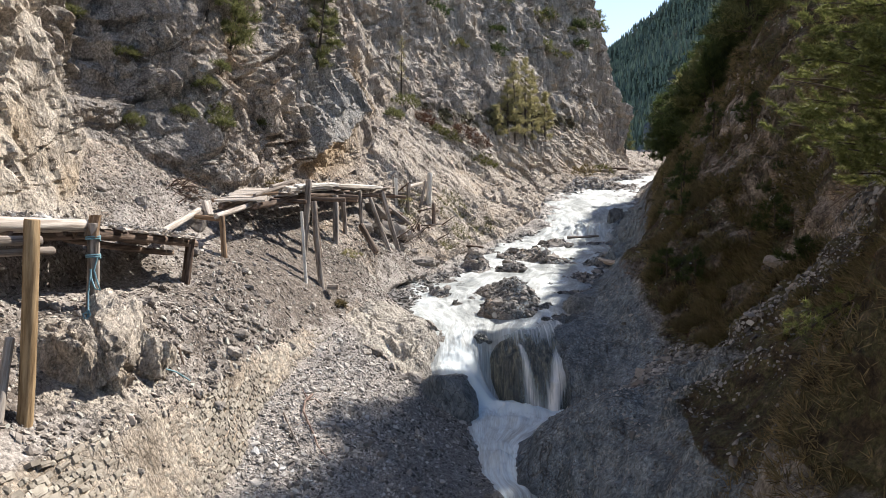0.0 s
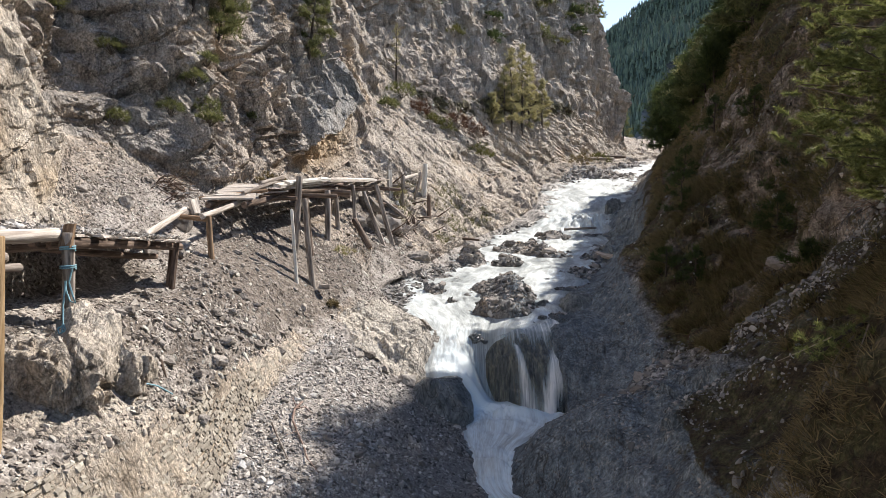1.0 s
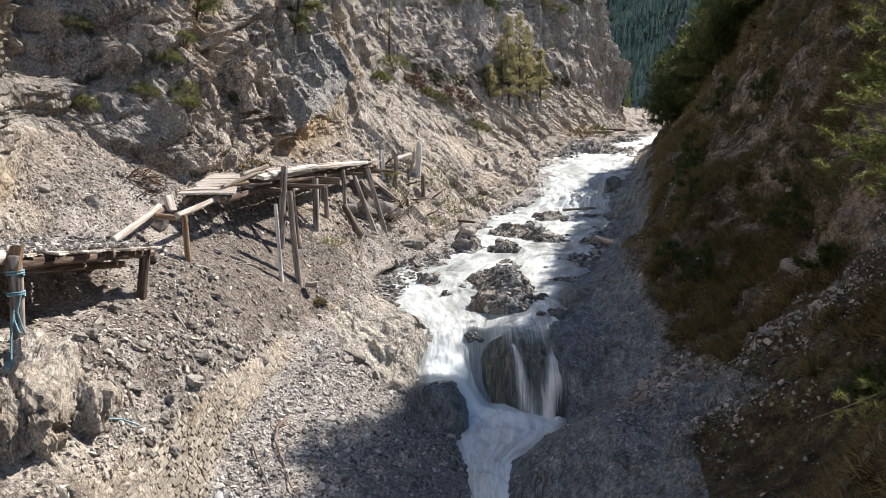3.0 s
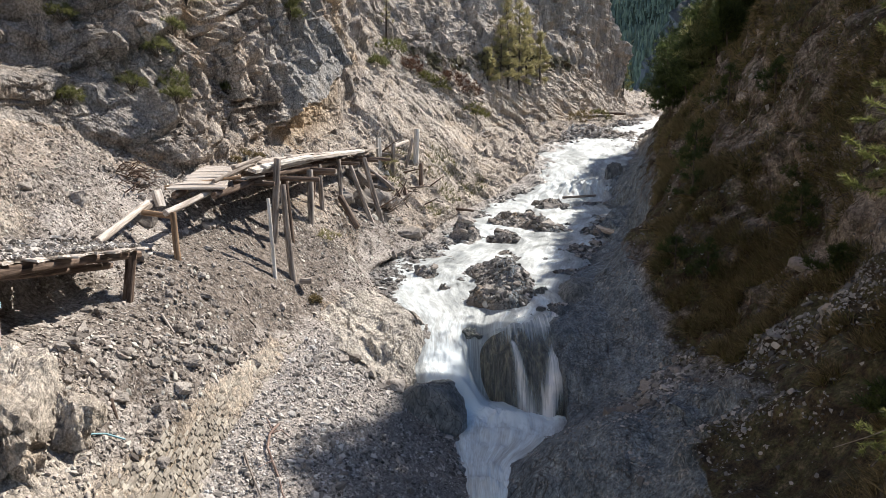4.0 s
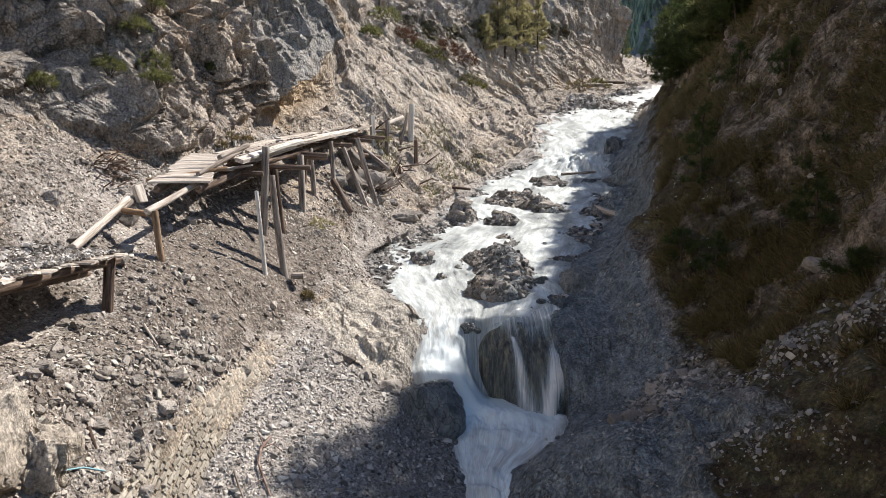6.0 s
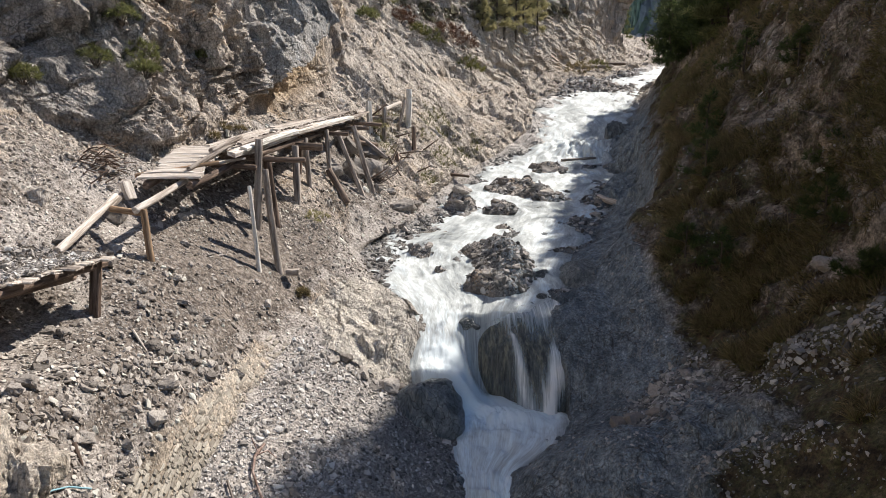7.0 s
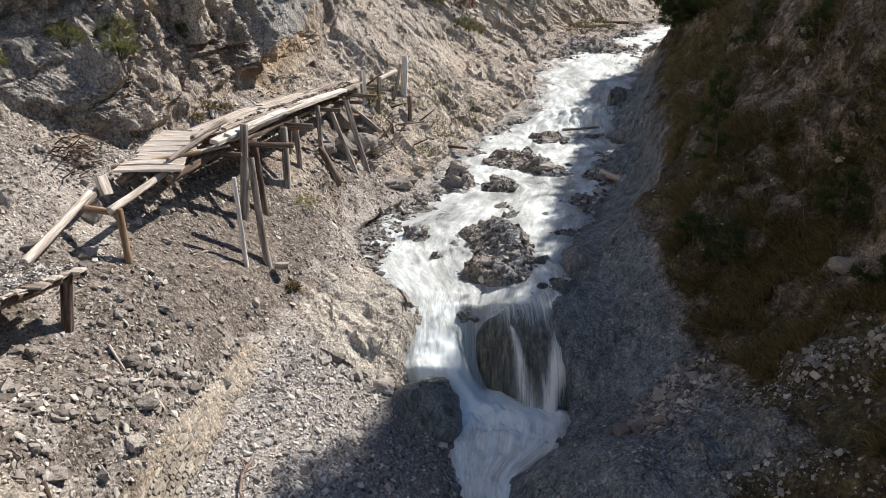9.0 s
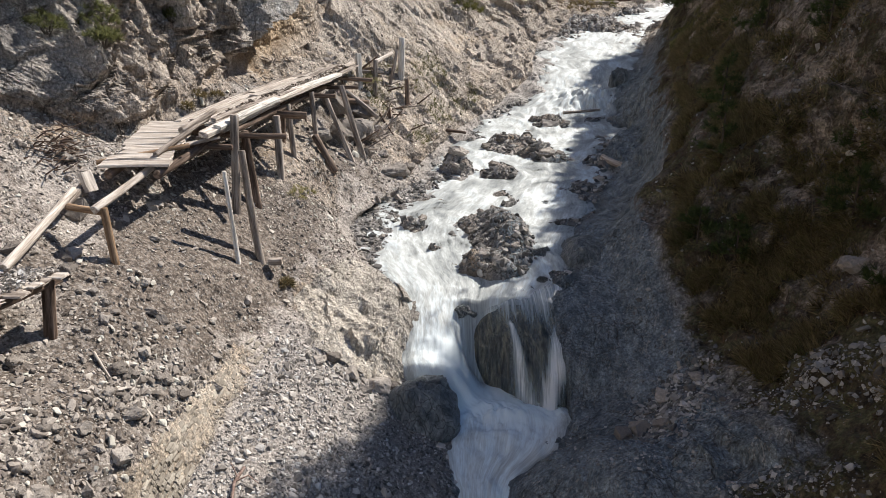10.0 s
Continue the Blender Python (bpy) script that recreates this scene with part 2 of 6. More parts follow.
def leaf_material(name, lo, hi, trans=0.25):
    m = Mat(name)
    col = m.ramp(m.isle(), (0.0, lo), (1.0, hi))
    m.done(col, 0.55, None, 0.35)
    out = m.t.nodes["Material Output"]
    tl = m.node("BsdfTranslucent")
    m.t.links.new(col, tl.inputs[0])
    mx = m.node("MixShader")
    mx.inputs[0].default_value = trans
    m.t.links.new(m.b.outputs[0], mx.inputs[1])
    m.t.links.new(tl.outputs[0], mx.inputs[2])
    m.t.links.new(mx.outputs[0], out.inputs[0])
    return m.m


GROUND = terrain_material()
WATER = water_material("white_water", 1.0)
STONE = stone_material("grey_stone", (0.12, 0.11, 0.102), (0.36, 0.334, 0.312), (0.60, 0.566, 0.532))
SLOPESTONE = stone_material("brown_grey_stone", (0.105, 0.09, 0.079), (0.31, 0.274, 0.244), (0.53, 0.48, 0.432))
BOULDER = stone_material("boulder_stone", (0.17, 0.15, 0.134), (0.275, 0.247, 0.222), (0.39, 0.355, 0.322), False)
TIMBER = bark_material("grey_timber", (0.215, 0.18, 0.155), (0.49, 0.43, 0.38))
PLANK = bark_material("bleached_plank", (0.43, 0.37, 0.32), (0.74, 0.68, 0.62), 20.0, 0.8, 0.62)
DARKWOOD = bark_material("dark_timber", (0.105, 0.073, 0.056), (0.28, 0.208, 0.165))
OCHRE = bark_material("ochre_timber", (0.26, 0.175, 0.095), (0.45, 0.325, 0.19))
FRESH = bark_material("orange_timber", (0.24, 0.155, 0.095), (0.46, 0.32, 0.21))
BLEACHED = bark_material("white_timber", (0.55, 0.52, 0.475), (0.82, 0.79, 0.745))


# ---- meshes from arrays ----
def grid_mesh(name, P, material, attrs=None, uv=None, smooth=True):
    """A sheet from a grid of places, rows by columns, with numbers kept at its corners."""
    r, c = P.shape[:2]
    idx = np.arange(r * c).reshape(r, c)
    q = np.stack([idx[:-1, :-1], idx[:-1, 1:], idx[1:, 1:], idx[1:, :-1]], -1).reshape(-1)
    me = bpy.data.meshes.new(name)
    me.vertices.add(r * c)
    me.vertices.foreach_set("co", P.reshape(-1).astype(np.float32))
    n = (r - 1) * (c - 1)
    me.loops.add(n * 4)
    me.loops.foreach_set("vertex_index", q.astype(np.int32))
    me.polygons.add(n)
    me.polygons.foreach_set("loop_start", np.arange(0, n * 4, 4, dtype=np.int32))
    me.polygons.foreach_set("use_smooth", np.full(n, smooth))
    me.update(calc_edges=True)
    for a, v in (attrs or {}).items():
        me.attributes.new(a, "FLOAT", "POINT").data.foreach_set("value", v.reshape(-1).astype(np.float32))
    if uv is not None:
        me.uv_layers.new(name="UVMap").data.foreach_set("uv", uv.reshape(-1, 2)[q].reshape(-1).astype(np.float32))
    me.materials.append(material)
    return new(name, me)


def soup(name, verts, tris, material, smooth=False):
    """Many small pieces joined into one mesh: verts (n, 3), triangles (m, 3)."""
    me = bpy.data.meshes.new(name)
    me.vertices.add(len(verts))
    me.vertices.foreach_set("co", np.asarray(verts, np.float32).reshape(-1))
    me.loops.add(len(tris) * 3)
    me.loops.foreach_set("vertex_index", np.asarray(tris, np.int32).reshape(-1))
    me.polygons.add(len(tris))
    me.polygons.foreach_set("loop_start", np.arange(0, len(tris) * 3, 3, dtype=np.int32))
    me.polygons.foreach_set("use_smooth", np.full(len(tris), smooth))
    me.update(calc_edges=True)
    me.materials.append(material)
    return new(name, me)


# ---- the gorge: guide lines (y: x, z) from the crest above the path to the ridge across the stream ----
def line(*knots):
    k = np.array(knots, float)
    return k


def at(k, y, blur=0.5):
    """Place on a guide line at y, softened over about a metre."""
    out = 0
    for d, w in ((-blur, 0.25), (0, 0.5), (blur, 0.25)):
        out = out + w * np.stack([np.interp(y + d, k[:, 0], k[:, i]) for i in range(1, k.shape[1])], -1)
    return out


WATER_Z = line((-25, -4.4), (0, -1.4), (8, -0.1), (10.5, 0.42), (12, 0.65), (13, 0.78), (14.08, 1.0), (14.67, 1.0), (15.18, 1.02), (15.32, 1.72), (15.45, 1.91), (15.8, 1.97),
               (16.0, 2.14), (16.3, 2.42), (16.7, 2.6), (17.3, 2.76), (18.2, 2.95), (20, 3.2), (22, 3.5), (24, 3.8), (26, 4.05), (28, 4.3), (30, 4.6), (32, 4.9), (33, 5.1), (34.5, 5.7), (36, 6.3),
               (38, 6.8), (40, 7.2), (44, 8.2), (50, 9.5), (60, 11.3), (80, 15))
CREST = line((-25, -14, 34), (30, -14, 34), (50, -2, 38), (66, 6, 40), (80, -6, 40))
CLIFF_HIGH = line((-25, -9, 15), (0, -8.5, 15), (10.5, -8, 14), (13.5, -9.3, 15), (16, -8.8, 14), (17.5, -7.5, 13.5), (20, -6.2, 13), (23.5, -4.8, 14),
                  (27, -5.0, 16), (36, -6, 21), (42, -1.2, 23), (50, 5.2, 25), (57, 11.8, 27), (60, 13.6, 27.2), (63, 14.8, 25), (66, 12, 26), (80, 2, 30))
CLIFF_MID = line((-25, -7, 8.5), (0, -6.8, 8.5), (8, -6.6, 8.2), (10.5, -6.6, 7.9), (12, -7.0, 8.3), (13.5, -8.1, 9), (16, -7.4, 9.5), (17.5, -5.9, 9.4),
                 (20, -5.1, 9.0), (21.5, -4.4, 9.4), (23.5, -3.7, 9.9), (25.5, -3.9, 10.6), (27.5, -4.2, 11.5), (30, -3.9, 12.5), (36, -4.2, 15.5),
                 (42, 0.5, 17), (50, 7.0, 18.5), (57, 13, 19), (62, 17.3, 17), (65, 17, 17.5), (80, 6, 22))
CLIFF_FOOT = line((-25, -6.5, 4.5), (0, -6.5, 5.2), (8, -6.35, 5.3), (10.5, -6.2, 5.5), (11.8, -6.6, 5.9), (13.3, -7.7, 7.2), (15.4, -7.0, 7.0), (16.7, -5.75, 6.25),
                  (18.2, -5.2, 6.6), (21, -4.9, 7.0), (24, -4.4, 7.3), (28, -3.5, 8.0), (30, -3.1, 9.8), (36, -2.9, 13.0), (40, 1.4, 12.4), (44, 4.3, 13.4),
                  (48, 7.2, 14.4), (53, 10.7, 14.5), (57, 13.5, 13.8), (64, 18, 12.8), (80, 12, 17))
BENCH = line((-25, -5.4, 4.0), (0, -5.4, 4.6), (6, -5.4, 4.6), (8, -5.75, 4.3), (10, -5.8, 4.3), (11.6, -5.65, 4.45), (12.6, -5.4, 4.9), (13.5, -5.5, 5.12), (14.2, -5.5, 5.3), (15, -5.4, 5.58), (17, -5.0, 5.85),
             (20, -4.5, 6.2), (23, -3.55, 6.4), (26, -2.5, 6.8), (29, -1.5, 7.2), (33, 0.4, 7.8), (38, 2.5, 8.5), (44, 5.1, 9.2), (50, 9.7, 10.1), (58, 15.3, 11.2),
             (64, 19, 12), (80, 24, 16))
SLOPE = line((-25, -4.7, 2.0), (0, -4.7, 3.6), (7, -4.75, 3.3), (8.5, -4.6, 4.0), (10, -4.45, 4.0), (11.6, -3.95, 3.7), (12.5, -4.3, 4.3), (14, -4.15, 4.5),
             (15.3, -3.4, 4.0), (16, -3.1, 3.9), (18.8, -2.75, 4.5), (20, -3.1, 5.2), (23, -2.1, 4.9), (26, -1.3, 5.3), (30, 0, 5.9), (34, 2.2, 6.6),
             (38, 4.3, 7.6), (44, 5.8, 8.8), (50, 11, 9.9), (58, 17, 11.2), (64, 21, 12.2), (80, 28, 16))
TOE = line((-25, -4, 1), (0, -4.0, 2.6), (6.7, -4.05, 2.75), (8, -3.75, 2.7), (9.75, -3.55, 2.65), (11.6, -3.32, 2.95), (13.3, -3.05, 2.95), (14.3, -2.85, 3.1),
           (16, -2.3, 3.25), (17.5, -1.7, 3.4), (18.8, -1.7, 3.6), (20, -2.2, 3.7), (21, -1.9, 3.75), (23, -0.9, 4.1), (26, 0.1, 4.4), (29, 1.2, 4.9),
           (33, 3.1, 5.7), (36, 4.9, 6.7), (38, 5.2, 7.3), (42, 6.1, 8.1), (48, 10.8, 9.5), (60, 20, 11.7), (80, 30, 16))
GRAVEL = line((-25, -3.2, 0), (0, -3.2, 1.2), (8, -3.2, 1.35), (9.75, -3.05, 1.6), (11.2, -3.15, 2.15), (13, -2.8, 2.55), (14.3, -2.6, 2.95), (15.3, -2.0, 3.0),
              (16.3, -1.3, 2.8), (17.5, -1.0, 3.0), (18.4, -1.4, 3.2), (20, -2.05, 3.45), (23, -0.45, 3.9), (26, 0.25, 4.2), (29, 1.35, 4.7), (33, 3.45, 5.3),
              (36, 5.3, 6.4), (38, 5.6, 6.95), (42, 6.6, 7.9), (48, 11.5, 9.3), (60, 20.5, 11.5), (80, 31, 15.6))
BANK_L = line((-25, 0), (0, 0.0), (10, 0.5), (11.3, 0.95), (12, 0.77), (13, 0.8), (13.6, 0.62), (14.08, 0.44), (14.67, 0.55), (15.1, 0.5), (15.35, -0.3), (16.3, -0.14), (17.15, -0.25),
              (18.36, -1.11), (20.3, -1.89), (21.4, -1.55), (22.2, -0.66), (23.5, -0.11), (25.7, 0.4), (29.2, 1.5), (33.1, 3.7), (34.4, 5.2), (36.6, 5.7),
              (39.4, 6.1), (42, 7.0), (44.4, 7.9), (47, 10.6), (50, 13.4), (60, 21.5), (80, 32))
BANK_R = line((-25, 2.4), (0, 2.2), (10, 1.7), (11.3, 1.64), (11.9, 1.31), (13, 1.36), (13.36, 1.57), (13.57, 1.85), (13.94, 2.5), (14.6, 2.74), (15.3, 2.8), (16.1, 2.6), (16.9, 2.6), (17.2, 2.9), (17.6, 3.35), (18.1, 3.5),
              (19.5, 3.65), (21.65, 5.04), (24.4, 6.0), (28.4, 7.3), (33.4, 8.3), (36.6, 10.4), (41, 12), (48, 15.4), (60, 23.5), (80, 34))
RIGHT_LOW = line((-25, 3, 0), (0, 3.0, 1.5), (6.2, 3.0, 2.4), (8, 2.9, 1.6), (9, 2.9, 1.5), (10, 3.2, 1.75), (11.4, 3.0, 1.8), (12.1, 2.9, 1.78), (13.2, 3.6, 1.8),
                 (14, 3.9, 1.86), (14.6, 4.1, 1.98), (15.5, 4.1, 2.22), (16.3, 4.2, 2.7), (17.3, 4.25, 3.05), (18.7, 4.2, 3.3), (19.3, 4.7, 3.6), (21, 5.9, 4.1), (24, 6.9, 4.5), (28, 8.2, 5.1),
                 (33, 9.3, 6.2), (36, 11.2, 7.0), (41, 12.8, 8.1), (48, 16.2, 9.9), (60, 24.3, 12.4), (80, 35, 16.5))
RIGHT_MID = line((-25, 4.5, 3), (0, 4.2, 4.2), (5, 3.75, 3.8), (6.2, 4.05, 4.6), (6.9, 4.4, 4.3), (8, 4.95, 3.4), (9.8, 5.25, 3.3), (11.2, 5.5, 3.5), (12.9, 5.3, 2.9),
                 (14.6, 5.3, 2.8), (15.5, 5.25, 3.1), (16.3, 5.2, 3.7), (17.3, 5.25, 4.2), (19, 5.9, 5.0), (22, 7.4, 6.0), (26, 8.4, 6.9), (30, 9.8, 7.3), (34, 11.2, 8.0), (41, 13.4, 9.2),
                 (48, 17, 10.9), (60, 25, 13.8), (80, 36, 18))
RIGHT_HIGH = line((-25, 6, 8), (0, 5.5, 8), (5, 4.9, 7.5), (6.2, 4.95, 7.3), (8, 6.3, 5.6), (10, 6.8, 5.0), (13.3, 7.4, 4.95), (16.3, 7.9, 5.9), (17, 7.7, 6.8),
                  (19.5, 8.3, 7.9), (22, 8.9, 8.6), (24, 8.7, 8.3), (26, 9.0, 7.9), (30, 10.6, 8.4), (34, 12.2, 9.0), (41, 14, 10.2), (48, 18, 12.4), (60, 26.5, 16),
                  (80, 38, 22))
RIGHT_TOP = line((-25, 8.5, 13), (0, 8, 13), (6, 8, 12.5), (9, 9, 11), (13, 9.5, 10), (17, 9.2, 10.5), (18.4, 9.0, 10.3), (20, 9.3, 10.8), (22.3, 9.7, 10.3),
                 (25, 10.3, 10.0), (28, 11.5, 10.2), (34, 13.5, 11), (41, 16, 12.5), (48, 20.5, 15), (60, 30, 20), (80, 44, 28))
RIDGE = line((-25, 14, 19), (0, 13, 18), (9, 13, 17), (20, 13.5, 16.5), (25, 15, 15.5), (34, 18.5, 16), (48, 28, 22), (60, 40, 30), (80, 60, 44))
BEHIND = line((-25, 40, 34), (80, 90, 60))

ROWS_Y = np.concatenate([np.arange(-25, 3.0, 0.8), np.arange(3.0, 6, 0.12), np.arange(6, 20, 0.055), np.arange(20, 32, 0.1), np.arange(32, 46, 0.13), np.arange(46, 66, 0.22), np.arange(66, 80.1, 0.5)])


def ragged(y, k):
    """Uneven waterline above the fall."""
    return 0.45 * fbm(np.stack([y * 0.7, 0 * y, 0 * y], -1), 4, k) * np.clip((y - 19) / 4, 0, 1)


zw = at(WATER_Z, ROWS_Y, 0.12)[:, 0]
xl, xr = at(BANK_L, ROWS_Y, 0.2)[:, 0] + ragged(ROWS_Y, 520), at(BANK_R, ROWS_Y, 0.2)[:, 0] + ragged(ROWS_Y, 530)
RAILS = [at(CREST, ROWS_Y, 2), at(CLIFF_HIGH, ROWS_Y, 0.6), at(CLIFF_MID, ROWS_Y, 0.35), at(CLIFF_FOOT, ROWS_Y, 0.35), at(BENCH, ROWS_Y), at(SLOPE, ROWS_Y, 0.35),
         at(TOE, ROWS_Y, 0.25), at(GRAVEL, ROWS_Y, 0.25), np.stack([xl, zw + 0.04], -1), np.stack([(xl + xr) / 2, zw - 0.28], -1), np.stack([xr, zw + 0.04], -1),
         at(RIGHT_LOW, ROWS_Y, 0.25), at(RIGHT_MID, ROWS_Y, 0.35), at(RIGHT_HIGH, ROWS_Y, 0.4), at(RIGHT_TOP, ROWS_Y, 0.6), at(RIDGE, ROWS_Y, 2), at(BEHIND, ROWS_Y, 2)]
#        crest high  mid  foot bench slope toe gravel bankl bed bankr rlow rmid rhigh rtop ridge behind
STEPS = [14,   80,   100,  52,  42,   36,   20,   66,   22,  22,  30,  44,   50,   60,   30,   8]
ROCK = [1.0,   1.0,  1.0, 0.75, 0.1, 0.15, 0.3,  0.0,  0.3, 0.6, 0.8, 0.7, 0.38, 0.57, 0.5, 0.3, 0.3]
SOIL = [0.3,   0.3,  0.3, 0.35, 0.45, 0.66,  0.4, 0.2,  0.1, 0.0, 0.2, 0.6, 0.95,  0.95,  0.9, 0.8, 0.8]
TURF = [0.5,   0.22, 0.05, 0.0, 0.0, 0.0,  0.0,  0.0,  0.0, 0.0, 0.0, 0.12, 0.70, 0.46, 0.58, 0.9, 0.9]
ROUGH = [1.5,  0.5,  0.44, 0.28, 0.05, 0.07, 0.10, 0.05, 0.10, 0.13, 0.26, 0.3, 0.3, 0.36, 0.4, 0.8, 1.5]


def across(values):
    """Numbers given per guide line, spread over the columns."""
    v = np.array(values, float)
    return np.concatenate([v[i] + (v[i + 1] - v[i]) * np.arange(n) / n for i, n in enumerate(STEPS)] + [v[-1:]])


cols = []
for i, n in enumerate(STEPS):
    for j in range(n):
        cols.append(RAILS[i] + (RAILS[i + 1] - RAILS[i]) * (j / n))
cols.append(RAILS[-1])
XZ = np.stack(cols, 1)
EDGE = np.concatenate([[0], np.cumsum(STEPS)])          # column of each guide line
for _ in range(2):                                      # soften the creases along the guide lines
    XZ[:, 1:-1] = 0.25 * XZ[:, :-2] + 0.5 * XZ[:, 1:-1] + 0.25 * XZ[:, 2:]
NR, NC = XZ.shape[:2]
BASE = np.stack([XZ[..., 0], np.repeat(ROWS_Y[:, None], NC, 1), XZ[..., 1]], -1)


def normals(P):
    n = np.cross(np.gradient(P, axis=1), np.gradient(P, axis=0))
    return n / np.maximum(np.linalg.norm(n, axis=-1, keepdims=True), 1e-9)


def bulge(x, y, cx, cy, rx, ry, h):
    """A rounded rise on the ground."""
    q = ((x - cx) / rx) ** 2 + ((y - cy) / ry) ** 2
    return h * np.maximum(0, 1 - q) ** 0.8


rock_a, soil_a, turf_a, rough_a = (np.repeat(across(v)[None], NR, 0) for v in (ROCK, SOIL, TURF, ROUGH))
X, Y = BASE[..., 0], BASE[..., 1]
ci = np.arange(NC)[None] + 0 * Y
bed = (ci > EDGE[8] - 4) & (ci < EDGE[10] + 4)
# bars of stones in the stream, and the smooth slab beside the fall
for cx, cy, rx, ry, h in ((1.8, 19.7, 1.1, 2.3, 0.5), (1.6, 18.1, 1.0, 0.6, 0.34), (3.6, 27.6, 1.5, 1.5, 0.44), (4.3, 26.2, 1.0, 0.9, 0.4), (5.2, 30.6, 1.0, 1.2, 0.42),
                          (1.2, 24.9, 0.6, 0.4, 0.5), (-0.1, 20.6, 0.35, 0.4, 0.42), (2.6, 24.5, 0.7, 0.5, 0.36), (0.4, 19.2, 0.3, 0.3, 0.3), (2.4, 22.4, 0.5, 0.7, 0.36),
                          (9.3, 46.6, 2.4, 2.0, 0.3), (12.0, 45.5, 1.6, 1.2, 0.2), (7.2, 34.3, 0.5, 0.4, 0.4), (11.0, 47, 3, 2.0, 0.3)):
    lump = 1 + 0.55 * fbm(np.stack([X * 1.7, Y * 1.7, 0 * X], -1).reshape(-1, 3), 3, 77).reshape(X.shape)
    BASE[..., 2] += np.where(bed, bulge(X, Y, cx, cy, rx, ry, h) * np.clip(lump, 0.2, 1.6), 0)


def chute(x, y):
    """How far the water has dropped off the ledge into the gap beside the domed rock, 0 to 1."""
    t = np.clip((x - 0.45) / 0.95, 0, 1)
    return t * t * (3 - 2 * t) * np.clip((y - 14.6) / 0.4, 0, 1) * np.clip((16.9 - y) / 0.5, 0, 1)


BASE[..., 2] += bulge(X, Y, 2.45, 12.2, 1.2, 1.5, 0.45) * (ci > EDGE[10]) * np.clip((ci - EDGE[10]) / 8.0, 0, 1)
BASE[..., 2] -= np.where(bed, np.maximum(BASE[..., 2] - 0.55, 0) * chute(X + 0.15, Y), 0)
slab = np.exp(-(((X + 1.15 - 0.25 * (Y - 16)) / 1.15) ** 2 + ((Y - 16.3) / 1.5) ** 2) ** 3)
rock_a = np.clip(rock_a + 1.0 * slab, 0, 1)
soil_a = soil_a * (1 - slab)
wall_r = np.exp(-(((X - 3.75) / 1.25) ** 2 + ((Y - 15.9) / 2.4) ** 2) ** 2) + np.exp(-(((X - 2.4) / 1.2) ** 2 + ((Y - 12.4) / 1.6) ** 2) ** 2)
wall_r = np.maximum(wall_r, np.clip((EDGE[12] - 8 - ci + 14 * fbm(np.stack([X, Y, 0 * X], -1).reshape(-1, 3) * 0.9, 4, 540).reshape(X.shape)) / 10, 0, 1) * np.clip((Y - 10.3) / 1.5, 0, 1) * np.clip((24 - Y) / 3, 0, 1))
wall_r = np.clip(wall_r, 0, 1) * (ci >= EDGE[10])
rock_a = np.clip(rock_a + wall_r, 0, 1)
turf_a, soil_a = turf_a * (1 - wall_r), soil_a * (1 - wall_r)
earth = np.exp(-(((X + 3.6 - 0.12 * (Y - 16)) / 0.95) ** 2 + ((Y - 16.6) / 3.2) ** 2) ** 2)
soil_a = np.clip(soil_a + 0.75 * earth, 0, 1)
outcrop = np.exp(-(((X + 4.3) / 0.75) ** 2 + ((Y - 8.3) / 1.25) ** 2 + ((BASE[..., 2] - 3.7) / 0.9) ** 2) ** 2)
rock_a = np.clip(rock_a + outcrop, 0, 1)
far_l = np.clip((Y - 22) / 5, 0, 1) * (ci > EDGE[3]) * (ci < EDGE[7])
rock_a = np.clip(rock_a + 0.62 * far_l, 0, 1)
under = np.exp(-(((X + 3.1) / 0.9) ** 2 + ((Y - 20.5) / 2.2) ** 2) ** 2)
rock_a = np.clip(rock_a + 0.7 * under, 0, 1)
near_r = np.clip((7.4 - Y) / 0.8, 0, 1) * (ci > EDGE[11])
rough_a = rough_a + 0.16 * np.clip((Y - 20) / 3, 0, 1) * (ci > EDGE[6]) * (ci < EDGE[8] + 2)
turf_a = np.clip(turf_a + 0.3 * np.clip((12.0 - Y) / 2, 0, 1) * (ci > EDGE[11] + 12), 0, 1)
rock_a = np.clip(rock_a + 0.2 * near_r, 0, 1)
rough_a = rough_a + 0.12 * near_r
rough_a = (rough_a + 0.03 * outcrop + 0.08 * under + 0.24 * slab + 0.10 * far_l)
walled = np.exp(-(((ci - EDGE[6] - 10) / 14.0) ** 4)) * np.clip((14.2 - Y) / 0.6, 0, 1) * np.clip((Y - 4) / 1, 0, 1)
rock_a = np.clip(rock_a + 0.5 * walled, 0, 1)
rough_a = rough_a * (1 - 0.6 * walled) * (1 - 0.45 * wall_r)
ledge_grass = np.exp(-(((ci - EDGE[3]) / 16.0) ** 2)) * np.clip((Y - 35) / 3, 0, 1) * np.clip((57 - Y) / 5, 0, 1)
turf_a = np.clip(turf_a + 0.62 * ledge_grass, 0, 1)
pale_a = 0.18 * slab + 0.4 * walled + np.clip((12.4 - Y) / 1.0, 0, 1) * np.clip((EDGE[4] - ci) / 14, 0, 1) * 0.6 + 0.75 * outcrop + 0.06 * np.clip((Y - 27) / 8, 0, 1) * np.clip((EDGE[4] + 10 - ci) / 14, 0, 1) + 0.22 * far_l
dz = BASE[..., 2] - zw[:, None]
wet_a = np.clip(1 - dz / 0.22, 0, 1) * (ci > EDGE[7] + 10) * (ci < EDGE[11])
fall_wet = np.clip(1.6 - np.abs(Y - 15) / 2.2, 0, 1) * (ci > EDGE[8] - 10) * np.clip((EDGE[11] + 10 - ci) / 16, 0, 1)
